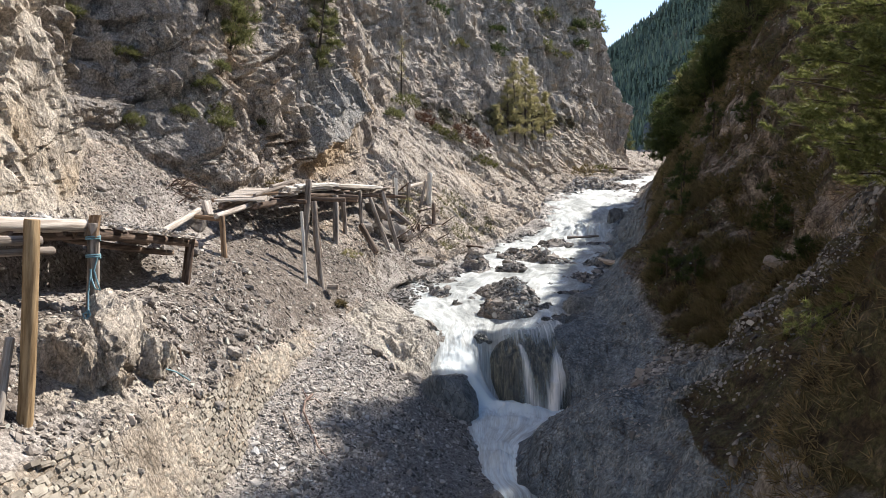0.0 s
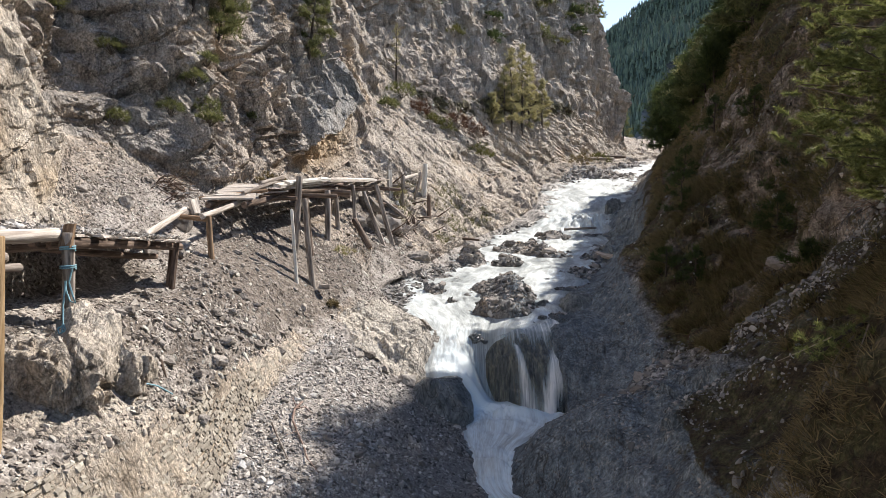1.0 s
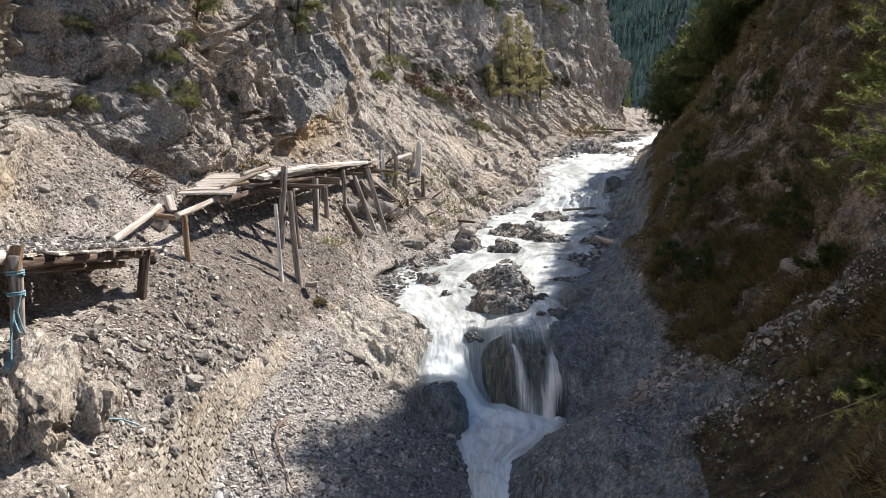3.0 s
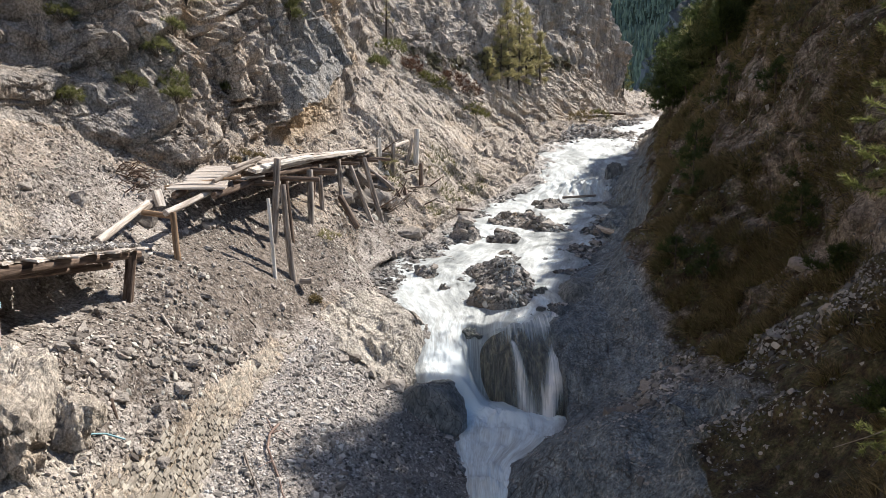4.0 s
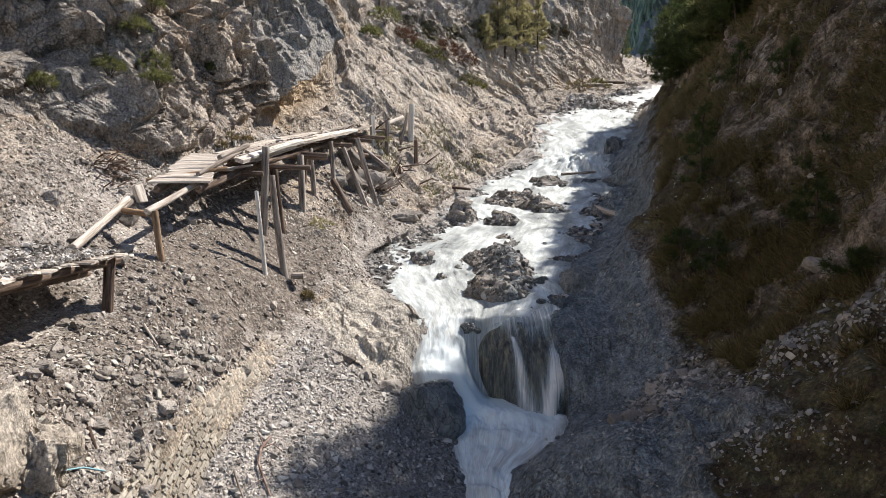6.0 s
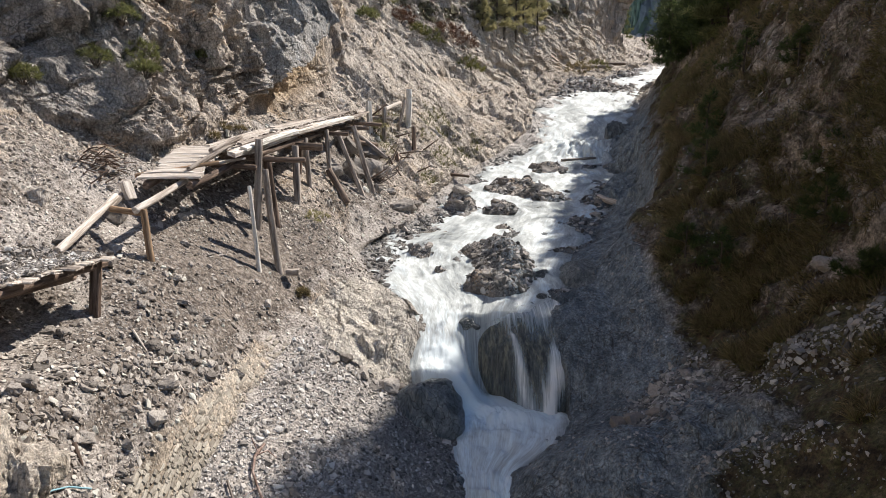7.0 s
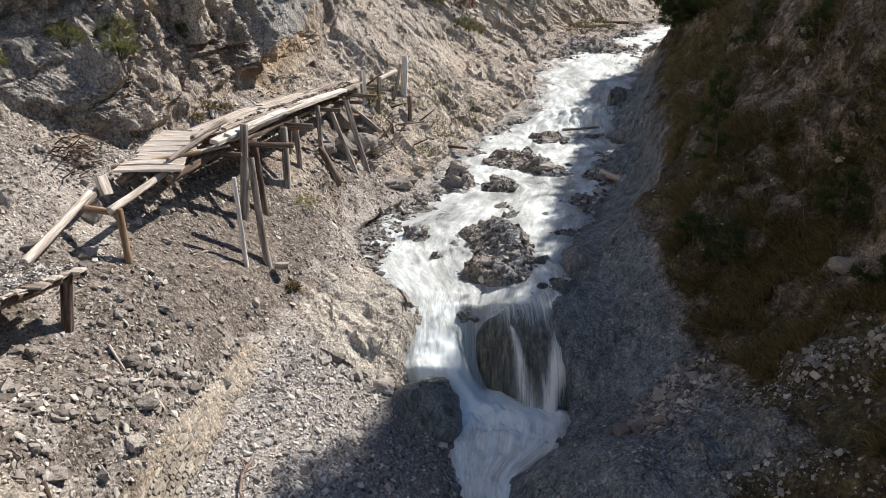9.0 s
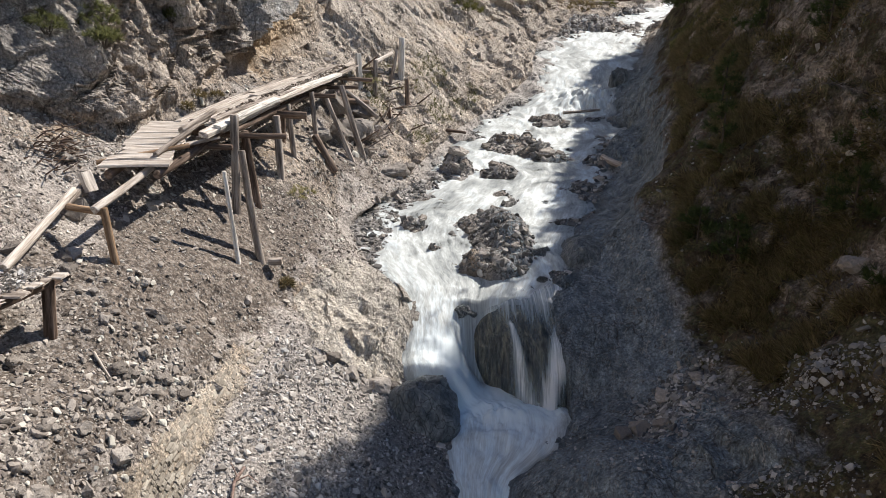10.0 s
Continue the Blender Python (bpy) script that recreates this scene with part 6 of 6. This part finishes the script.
drift("log", (12.8, 51.9, 10.65), (14.6, 52.7, 10.8), 0.15, 0.11, DARKWOOD, "long dark log on the bar upstream")
retaining_wall()


# ---- trees, bushes and grass ----
PINE = leaf_material("dark_pine_needles", (0.025, 0.042, 0.014), (0.11, 0.145, 0.042), 0.35)
LIGHT_PINE = leaf_material("light_pine_needles", (0.08, 0.09, 0.034), (0.27, 0.275, 0.115), 0.45)
NEAR_PINE = leaf_material("near_pine_needles", (0.09, 0.11, 0.035), (0.31, 0.33, 0.12), 0.5)
LARCH = leaf_material("larch_needles", (0.24, 0.225, 0.11), (0.52, 0.47, 0.25), 0.5)
DRY = leaf_material("dry_grass", (0.07, 0.058, 0.028), (0.36, 0.285, 0.15), 0.35)
OLIVE = leaf_material("olive_grass", (0.045, 0.05, 0.017), (0.25, 0.24, 0.085), 0.4)
HEATH = leaf_material("brown_heath", (0.06, 0.032, 0.022), (0.22, 0.12, 0.075), 0.25)
FOREST = leaf_material("hazy_far_forest", (0.05, 0.075, 0.062), (0.16, 0.195, 0.125), 0.3)
BARK = bark_material("pine_bark", (0.06, 0.047, 0.038), (0.16, 0.13, 0.105), 9.0)


def blades(origins, dirs, length, width, r, spread=0.5, k=6):
    """k thin pointed blades at each place, spraying about a direction: vertices and triangles."""
    n = len(origins)
    o = np.repeat(origins, k, 0)
    d = np.repeat(dirs, k, 0) + r.normal(0, spread, (n * k, 3))
    d /= np.linalg.norm(d, axis=1, keepdims=True)
    s = np.cross(d, r.normal(0, 1, (n * k, 3)))
    s /= np.maximum(np.linalg.norm(s, axis=1, keepdims=True), 1e-6)
    ln = (length * r.uniform(0.6, 1.2, n * k))[:, None]
    a, b, c = o - s * width / 2, o + s * width / 2, o + d * ln
    V = np.stack([a, b, c], 1).reshape(-1, 3)
    return V, np.arange(len(V)).reshape(-1, 3)


def conifer(name, x, y, z, height, radius, seed, leaf, label, group="", low=0.12, cone=0.8, clumps=260, size=0.2, lean=(0, 0), category="tree"):
    """A conifer: tapered trunk, limbs in whorls, and sprays of needles with gaps between."""
    r = np.random.default_rng(seed)
    tree = empty(name, x, y, z, label, category, group)
    top = Vector((x + lean[0], y + lean[1], z + height))
    log("trunk", (x, y, z - 0.3), top, 0.012 * height + 0.02, 0.01, BARK, tree, "", bend=0.015, sides=7)
    base = np.array([x, y, z])
    O, D = [], []
    limbs_v, limbs_f = [], []
    nb = max(9, int(height * 7))
    for i in range(nb):
        h = low + (1 - low) * (i + r.random()) / nb
        reach = radius * ((1 - h) ** cone * 0.95 + 0.08) * r.uniform(0.55, 1.2)
        a = i * 2.4 + r.normal(0, 0.4)
        root = base + np.array([lean[0] * h, lean[1] * h, height * h])
        dr = np.array([math.cos(a), math.sin(a), r.uniform(-0.12, 0.4)])
        tip = root + dr * reach
        w = 0.012 + 0.008 * reach
        j = len(limbs_v)
        limbs_v += [root + (0, 0, w), root + (w, -w, -w), root + (-w, w, -w), tip]
        limbs_f += [(j, j + 1, j + 3), (j + 1, j + 2, j + 3), (j + 2, j, j + 3)]
        m = max(3, int(clumps / nb * (0.4 + reach / radius)))
        t = r.uniform(0.25, 1.05, m)[:, None]
        O.append(root + dr * reach * t + r.normal(0, 0.07 * radius, (m, 3)) * (0.4 + t))
        D.append(np.repeat(dr[None], m, 0) * 0.6 + np.array([0, 0, 0.55]))
    V, F = blades(np.concatenate(O), np.concatenate(D), size, size * 0.11, r, 0.6, 15)
    ob = soup("crown", V - base, F, leaf)
    ob.parent = tree
    me = pydata("limb", np.array(limbs_v) - base, limbs_f, BARK, False)
    lo = new("limb", me)
    lo.parent = tree
    tagged(lo, kind="stuff")
    return tree


def bush(x, y, z, radius, seed, leaf, label, group="", category="bush", n=70, size=0.14, squash=0.75):
    r = np.random.default_rng(seed)
    b = empty("bush", x, y, z, label, category, group)
    d = r.normal(0, 1, (n, 3))
    d /= np.linalg.norm(d, axis=1, keepdims=True)
    d[:, 2] = np.abs(d[:, 2]) * squash + 0.05
    lump = 1 + 0.35 * vnoise(d * 2.3 + seed, 5)
    o = d * radius * (r.uniform(0.35, 1.0, n) ** 0.5 * lump)[:, None]
    V, F = blades(o, d * 0.7 + np.array([0, 0, 0.3]), size * 0.85, size * 0.1, r, 0.6, 17)
    ob = soup("foliage", V, F, leaf)
    ob.parent = b
    st_v, st_f = [], []
    for i in range(0, n, 6):
        j = len(st_v)
        w = 0.012
        st_v += [np.array([w, 0, -0.15]), np.array([-w, w, -0.15]), np.array([-w, -w, -0.15]), o[i]]
        st_f += [(j, j + 1, j + 3), (j + 1, j + 2, j + 3), (j + 2, j, j + 3)]
    so = new("stem", pydata("stems", st_v, st_f, BARK, False))
    so.parent = b
    return b


def cliff_at(y, z, lo=0, hi=4):
    row = int(np.searchsorted(ROWS_Y, y))
    s = POS[row, EDGE[lo] + 3:EDGE[hi]]
    return s[int(np.argmin(np.abs(s[:, 2] - z)))]


# wood on the shaded slope
tall = [(10.3, 24.8, 1.5, 1.0), (11.1, 23.4, 6.0, 1.8), (10.4, 21.8, 7.0, 1.9), (11.9, 25.6, 2.4, 1.2), (12.4, 24.0, 6.4, 2.0), (11.7, 20.8, 7.4, 2.0), (12.8, 22.2, 6.6, 2.0),
        (10.8, 19.4, 7.4, 2.0), (12.0, 18.4, 7.4, 2.0), (12.6, 20.2, 7.0, 2.0)]
for i, (x, y, h, rad) in enumerate(tall):
    g, _ = ground(x, y, 11, 16)
    conifer("pine", x, y, g, h, rad, 1900 + i, PINE, "tall dark pine on the shaded slope", "pines on the shaded slope", 0.16, 0.6, 760, 0.34, (-0.2, 0))
wood = [(10.7, 26.5, 2.4, 1.3), (11.9, 27.2, 2.2, 1.3), (10.9, 28.2, 2.6, 1.4), (12.8, 28.0, 4.0, 1.7), (12.0, 29.6, 3.0, 1.5), (13.4, 30.5, 4.0, 1.7), (12.2, 31.6, 2.6, 1.3),
        (13.0, 33.2, 3.2, 1.5), (13.2, 34.6, 2.6, 1.3), (14.6, 33.0, 4.6, 1.8), (13.6, 36.4, 3.0, 1.5), 
        (15.2, 38.0, 4.0, 1.6), (14.3, 41.5, 3.6, 1.6), (16.5, 44, 4.2, 1.7), (13.6, 26.0, 6.0, 1.9), (14.6, 28.4, 5.0, 1.9), (9.6, 20.4, 3.2, 1.3),
        (12.4, 33.0, 2.6, 1.3), (11.6, 30.2, 2.4, 1.3), (15.0, 30.4, 5.0, 1.9), (16.4, 35.0, 5.0, 1.9), (17.6, 40.0, 5.0, 1.9)]
for i, (x, y, h, rad) in enumerate(wood):
    g, _ = ground(x, y, 11, 16)
    conifer("pine", x, y, g, h, rad, 2000 + i, PINE if i % 4 else LIGHT_PINE, "dark mountain pine on the shaded slope", "pines on the shaded slope", 0.06, 0.6, 520, 0.3, (-0.3, 0))
for i, (x, y, h, rad) in enumerate(((12.7, 36.8, 2.4, 1.2), (13.3, 38.2, 3.2, 1.5), (13.9, 39.8, 3.2, 1.5), (13.1, 35.6, 2.0, 1.1), (14.6, 41.2, 3.6, 1.6), (14.2, 37.4, 3.6, 1.6))):
    g, _ = ground(x, y, 11, 16)
    conifer("pine", x, y, g, h, rad, 2100 + i, PINE, "dark pine leaning over the stream", "pines on the shaded slope", 0.03, 0.5, 460, 0.26, (-0.6, -0.1))
for i, (x, y, h, rad) in enumerate(((6.35, 17.6, 1.5, 0.55), (6.0, 15.6, 0.9, 0.5), (5.6, 16.4, 0.7, 0.45), (7.9, 15.4, 1.1, 0.7), (7.3, 14.4, 0.8, 0.6), (8.3, 17.6, 0.9, 0.6), (7.2, 19.6, 1.2, 0.6),
                                    (8.4, 20.4, 1.2, 0.7), (6.8, 12.4, 0.5, 0.4), (5.2, 8.6, 0.5, 0.45))):
    g, _ = ground(x, y, 10, 16)
    conifer("young_pine", x, y, g, h, rad, 2200 + i, PINE, "small dark pine rooted in the shaded slope", "young pines", 0.05, 0.5, 150, 0.15, category="tree")

# trees and bushes on the sunny side
for i, (y, h, rad) in enumerate(((43.4, 3.6, 0.8), (44.2, 5.2, 1.0), (45.4, 5.8, 1.0), (46.2, 4.4, 0.9), (47.8, 3.4, 0.85), (42.2, 2.0, 0.6))):
    x, z = at(CLIFF_FOOT, np.array([y]), 0.35)[0]
    conifer("larch", float(x) + 0.35, y, float(ground(x + 0.35, y, 3, 4)[0]) - 0.1, h, rad, 2300 + i, LARCH, "slender yellow-green larch on the ledge", "larches on the ledge", 0.04, 0.75, 400, 0.26)
conifer("larch", -2.3, 36.0, ground(-2.3, 36.0, 2, 5)[0], 3.6, 0.45, 2330, LARCH, "thin bare larch on the ledge", "larches on the ledge", 0.3, 0.6, 60, 0.14)
conifer("pine", *cliff_at(19.0, 10.4), 2.2, 1.0, 2340, LIGHT_PINE, "bright pine growing from the cliff", "pines on the cliff", 0.1, 0.5, 520, 0.2, (0.5, -0.2))
conifer("pine", *cliff_at(23.0, 11.0), 3.4, 0.75, 2341, LIGHT_PINE, "bright pine growing from the cliff", "pines on the cliff", 0.05, 0.5, 520, 0.2, (0.4, 0))
conifer("pine", *cliff_at(18.2, 11.4), 1.8, 0.8, 2342, LIGHT_PINE, "bright pine growing from the cliff", "pines on the cliff", 0.1, 0.5, 200, 0.18, (0.5, 0))
for i, (y, z, rad) in enumerate(((17.1, 9.0, 0.38), (16.4, 8.1, 0.36), (17.2, 8.2, 0.42), (16.0, 9.6, 0.3), (17.6, 9.6, 0.3), (15.4, 10.4, 0.36), (16.9, 7.9, 0.3), (19.4, 8.4, 0.22), (15.2, 7.7, 0.3))):
    x, yy, zz = cliff_at(y, z)
    bush(x + 0.08, yy, zz, rad, 2400 + i, LIGHT_PINE, "green bush rooted in a crack of the cliff", "bushes on the cliff", n=95, size=0.14)
for i, (x, y, rad, leaf) in enumerate(((-2.0, 35.4, 0.9, LIGHT_PINE), (-1.2, 36.4, 0.8, HEATH), (-0.4, 37.0, 0.7, OLIVE), (0.3, 37.6, 0.9, OLIVE), (1.1, 38.4, 0.9, HEATH), (1.9, 39.2, 1.0, HEATH),
                                       (-2.6, 33.6, 0.6, LIGHT_PINE), (2.4, 38.6, 0.8, OLIVE), (10.6, 49.0, 1.0, DRY), (12.4, 51.5, 1.0, OLIVE))):
    bush(x, y, ground(x, y, 3, 5)[0], rad, 2450 + i, leaf, "low shrub on the ledge under the cliff", "shrubs on the ledge", n=80, size=0.26)
r_top = np.random.default_rng(5)
for i in range(34):
    y = r_top.uniform(36, 60)
    zc = float(np.interp(y, [36, 42, 50, 57, 62], [17.5, 18.5, 20.5, 22, 20])) + r_top.uniform(-1.5, 6)
    x, yy, zz = cliff_at(y, zc)
    bush(x, yy, zz, r_top.uniform(0.5, 1.1), 2500 + i, (LIGHT_PINE, OLIVE, PINE)[i % 3], "shrub clinging to the high cliff", "shrubs on the high cliff", n=60, size=0.3)
for i, (y, z, h) in enumerate(((60.5, 27.5, 3.0), (58.5, 27.0, 2.6), (61.6, 24.5, 2.0), (64.2, 14.8, 3.6), (65.2, 15.5, 3.6), (63.6, 13.5, 2.5), (50, 25, 3), (46, 24, 3), (41, 22.5, 2.6), (38.5, 19.5, 2.4))):
    conifer("pine", *cliff_at(y, z), h, 0.9, 2550 + i, LIGHT_PINE, "pine on the rim of the cliff", "pines on the cliff", 0.1, 0.6, 150, 0.3)
bush(-2.72, 18.84, ground(-2.72, 18.84)[0], 0.3, 2600, LARCH, "yellow-green seedling on the scree", n=30, size=0.14)
bush(-2.55, 16.0, ground(-2.55, 16.0)[0], 0.15, 2601, DRY, "dry orange tuft on the slope", n=40, size=0.14)
bush(-1.75, 26.9, ground(-1.75, 26.9)[0] + 0.2, 0.4, 2602, LARCH, "green seedling among the fallen beams", n=40, size=0.18)
for i, (x, y) in enumerate(((-5.3, 17.0), (-5.15, 17.6), (-4.95, 18.6), (-4.75, 20.0), (-4.95, 19.3))):
    bush(x, y, ground(x, y, 3, 5)[0], 0.16, 2610 + i, DRY, "dry yellow grass at the cliff foot", "grass at the cliff foot", "grass", n=26, size=0.14)


def grass(name, weight, n, length, seed, leaf, label, k=5, hang=0.0):
    p, nr = pick(weight, n, seed)
    r = np.random.default_rng(seed)
    V, F = blades(p - nr * 0.02, nr * 0.6 + np.array([0, 0, 0.6 - hang]), length, length * 0.07, r, 0.6, k)
    return tagged(soup(name, V, F, leaf), label, "grass", kind="stuff")


tuft = np.clip(2.0 * fbm(np.stack([CX, CY, CZ], -1).reshape(-1, 3) * 1.3, 3, 180).reshape(CX.shape) + 0.25, 0, 1)
keep = (1 - np.clip(3 * strip, 0, 1)) * (1 - np.clip(2 * pile, 0, 1))
high = 1 - 0.8 * np.clip((CCI - EDGE[12] - 30) / 15.0, 0, 1)
grass("dry_grass", band(12, 15) * span(8, 30) * tuft * keep * high, 20000, 0.28, 41, DRY, "dry brown grass on the shaded slope", 8, 0.35)
grass("green_grass", band(12, 15) * span(7, 34) * tuft ** 2 * keep * high, 24000, 0.2, 42, OLIVE, "olive grass on the shaded slope", 8, 0.4)
grass("dry_grass", band(11, 15) * span(3.5, 8.2) * (0.15 + tuft), 9000, 0.2, 46, DRY, "dry grass tufts on the shaded rock face", 7, 0.3)
grass("heath", band(12, 15) * span(6, 26) * (1 - tuft) * keep, 5000, 0.14, 43, HEATH, "brown heath on the shaded slope", 6)
grass("bench_grass", band(3, 5) * span(30, 56) * (0.1 + tuft) * (CZ < 13.5), 600, 0.14, 44, DRY, "yellowed grass along the far bench", 5)
grass("bench_grass", band(4, 6) * span(26, 33) * tuft ** 2, 900, 0.2, 45, OLIVE, "sparse grass at the end of the walkway", 5)

# the pine beside the camera's way
def shoot(o, d, r, ln, k=70, needle=0.075):
    """A bottlebrush shoot: needles all round a twig, pointing forward."""
    t = r.uniform(0.1, 1, k)[:, None]
    pts = o + d * ln * t
    return blades(pts, np.repeat(d[None], k, 0) * 0.75, needle, 0.0075, r, 0.75, 1)


def near_pine():
    r = np.random.default_rng(91)
    x, y = 4.75, 6.5
    z = 6.2
    tree = empty("near_pine", x, y, z, "mountain pine with bright needle brushes, rooted in the slope", "tree")
    log("trunk", (5.35, 6.6, 6.0), (4.85, 6.3, 9.4), 0.11, 0.05, BARK, tree, "", bend=0.02)
    VV, FF, off = [], [], 0
    for zr, reach, dz in ((5.6, 1.1, -0.1), (5.8, 1.3, 0.0), (6.05, 1.4, -0.2), (6.3, 1.5, 0.0), (6.5, 1.3, 0.25), (6.75, 1.45, 0.1), (7.0, 1.4, 0.2), (7.25, 1.3, 0.2), (7.5, 1.35, 0.3), (7.9, 1.2, 0.3), (8.3, 1.0, 0.3), (6.6, 1.0, 0.5), (7.1, 0.9, -0.3)):
        for side in (-0.75, -0.3, 0.1, 0.5):
            a = np.array([5.0 - 0.1 * (zr - 6) + 0.35 * min(max((zr - 6.6) / 0.5, 0), 1), 6.45, zr])
            d = np.array([-1.0, side + r.normal(0, 0.15), dz * 0.5 + r.normal(0, 0.1)])
            d /= np.linalg.norm(d)
            ln = reach * r.uniform(0.75, 1.1)
            b = a + d * ln + np.array([0, 0, 0.12])
            log("branch", a, b, 0.014, 0.006, BARK, tree, "", bend=0.05, sides=6)
            for s in range(17):
                t = r.uniform(0.3, 1.0)
                o = a + (b - a) * t + r.normal(0, 0.07, 3)
                sd = d * 0.8 + r.normal(0, 0.4, 3) + np.array([0, 0, 0.25])
                sd /= np.linalg.norm(sd)
                V, F = shoot(o, sd, r, r.uniform(0.14, 0.24), 165, 0.065)
                VV.append(V), FF.append(F + off)
                off += len(V)
    ob = soup("needles", np.concatenate(VV) - np.array([x, y, z]), np.concatenate(FF), NEAR_PINE)
    ob.parent = tree
    return tree


def low_branch():
    r = np.random.default_rng(92)
    a, b = np.array([4.35, 6.9, 4.35]), np.array([3.45, 6.45, 4.12])
    t0 = empty("pine_bough", *a, "low pine bough with bright tufts over the slope", "branch")
    log("branch", a, b, 0.02, 0.008, BARK, t0, "", bend=0.05, sides=6)
    VV, FF, off = [], [], 0
    for s in range(30):
        t = r.uniform(0.15, 1.0)
        o = a + (b - a) * t + r.normal(0, 0.09, 3) * np.array([1, 1, 0.7])
        sd = (b - a) * 0.6 + r.normal(0, 0.4, 3) + np.array([0, 0, 0.5])
        sd /= np.linalg.norm(sd)
        V, F = shoot(o, sd, r, r.uniform(0.07, 0.13), 60, 0.06)
        VV.append(V), FF.append(F + off)
        off += len(V)
    ob = soup("needles", np.concatenate(VV) - a, np.concatenate(FF), NEAR_PINE)
    ob.parent = t0
    for i in range(4):
        q = np.array([4.0, 6.7, 4.28]) + r.normal(0, 0.08, 3)
        log("twig", q, q + np.array([-0.25, -0.1, -0.22]) + r.normal(0, 0.08, 3), 0.007, 0.003, TIMBER, t0, "", bend=0.05, sides=5)


near_pine()
low_branch()
_r = np.random.default_rng(93)
snag = empty("dead_twigs", 4.3, 8.0, 5.0, "bare grey dead twigs on the slope", "branch")
for i in range(9):
    q = np.array([4.55, 7.2, 5.55]) + _r.normal(0, 0.05, 3)
    log("twig", q, q + np.array([-0.3, 0, 0.03]) + _r.normal(0, 0.1, 3), 0.006, 0.002, DARKWOOD, snag, "", bend=0.12, sides=5)

# ---- far forest and spur ----
def hillside(name, x0, slope, y0, y1, z0, seed, label, trees, h):
    """A wooded mountain flank: the ground rises to one side and away."""
    r = np.random.default_rng(seed)
    yy, xx = np.meshgrid(np.linspace(y0, y1, 50), np.linspace(x0, x0 + 420, 60), indexing="ij")
    zz = z0 + slope * (xx - x0) - 0.36 * np.abs(yy - 0.5 * (y0 + y1))
    p = np.stack([xx, yy, zz], -1)
    p[..., 2] += 9 * fbm(p.reshape(-1, 3) * 0.02, 4, seed).reshape(xx.shape)
    hill = tagged(grid_mesh(name, p, FOREST_FLOOR), label, "hill", kind="structure")
    i, j = r.integers(0, 49, trees), (r.random(trees) ** 1.3 * 58).astype(int)
    u, v = r.random((2, trees, 1))
    o = p[i, j] * (1 - u) + p[i + 1, j] * u + (p[i, j + 1] - p[i, j]) * v
    V, F, off = [], [], 0
    for zb, zt, rad in ((0.05, 0.65, 0.17), (0.38, 1.0, 0.11)):
        hh = (h * r.uniform(0.6, 1.25, trees))[:, None]
        k = 6
        a = np.linspace(0, 2 * math.pi, k, endpoint=False)[None] + r.random((trees, 1)) * 6
        rr = rad * hh * r.uniform(0.65, 1.25, (trees, k))
        ring = np.stack([o[:, :1] + rr * np.cos(a), o[:, 1:2] + rr * np.sin(a), o[:, 2:3] + zb * hh + r.uniform(-0.05, 0.05, (trees, k)) * hh], -1)
        tip = (o + np.concatenate([0 * hh, 0 * hh, zt * hh], 1))[:, None]
        V.append(np.concatenate([ring, tip], 1).reshape(-1, 3))
        f = np.array([(q, (q + 1) % k, k) for q in range(k)])
        F.append((f[None] + (np.arange(trees) * (k + 1))[:, None, None] + off).reshape(-1, 3))
        off += trees * (k + 1)
    tagged(soup("far_wood", np.concatenate(V), np.concatenate(F), FOREST), "dense conifer wood on the far mountainside", "forest", kind="stuff")
    return hill


_f = Mat("forest_floor")
FOREST_FLOOR = _f.done(_f.ramp(_f.noise(0.12, 5, 0.6), (0.3, (0.025, 0.035, 0.02)), (0.7, (0.07, 0.08, 0.045))), 0.95)
hillside("far_hill", 90, 0.62, 300, 900, 138, 61, "steep forested mountain flank beyond the gorge", 30000, 6.8)
hillside("far_ridge", 150, 0.25, 900, 1500, 300, 62, "hazy wooded ridge far behind", 3000, 14)


_s = Mat("shaded_spur_rock")
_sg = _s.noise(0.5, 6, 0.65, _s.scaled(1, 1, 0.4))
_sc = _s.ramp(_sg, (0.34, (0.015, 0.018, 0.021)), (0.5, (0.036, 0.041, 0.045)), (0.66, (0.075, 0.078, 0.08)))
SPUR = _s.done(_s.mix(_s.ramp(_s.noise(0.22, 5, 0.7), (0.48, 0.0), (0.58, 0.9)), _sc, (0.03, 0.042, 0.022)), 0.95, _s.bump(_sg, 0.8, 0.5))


def spur():
    nu, nv = 80, 50
    th = np.linspace(0, 2 * math.pi, nu)[None]
    ph = np.linspace(0.03, math.pi * 0.6, nv)[:, None]
    d = np.stack([np.sin(ph) * np.cos(th), np.sin(ph) * np.sin(th), np.cos(ph) + 0 * th], -1)
    P = d * np.array([10, 12, 18]) + np.array([38, 92, 10])
    q = P.reshape(-1, 3)
    n = 2.2 * facets(q * np.array([0.25, 0.25, 0.12]), 51)[0] * 1.6 + 0.8 * fbm(q * 0.3, 4, 190)
    P = P + d * n.reshape(nv, nu, 1)
    P[:, -1] = P[:, 0]
    return tagged(grid_mesh("rock_spur", P, SPUR, None, None, False), "grey rock spur closing the gorge, coloured dark for its shade", "rock", kind="structure"), P


_, spur_p = spur()
_r = np.random.default_rng(94)
for i in range(14):
    q = spur_p[int(_r.integers(2, 14)), int(_r.integers(38, 79))]
    conifer("pine", q[0], q[1], q[2], _r.uniform(3.5, 6), 1.4, 2700 + i, FOREST, "conifer on the far rock spur", "conifers on the spur", 0.1, 0.8, 120, 0.5)
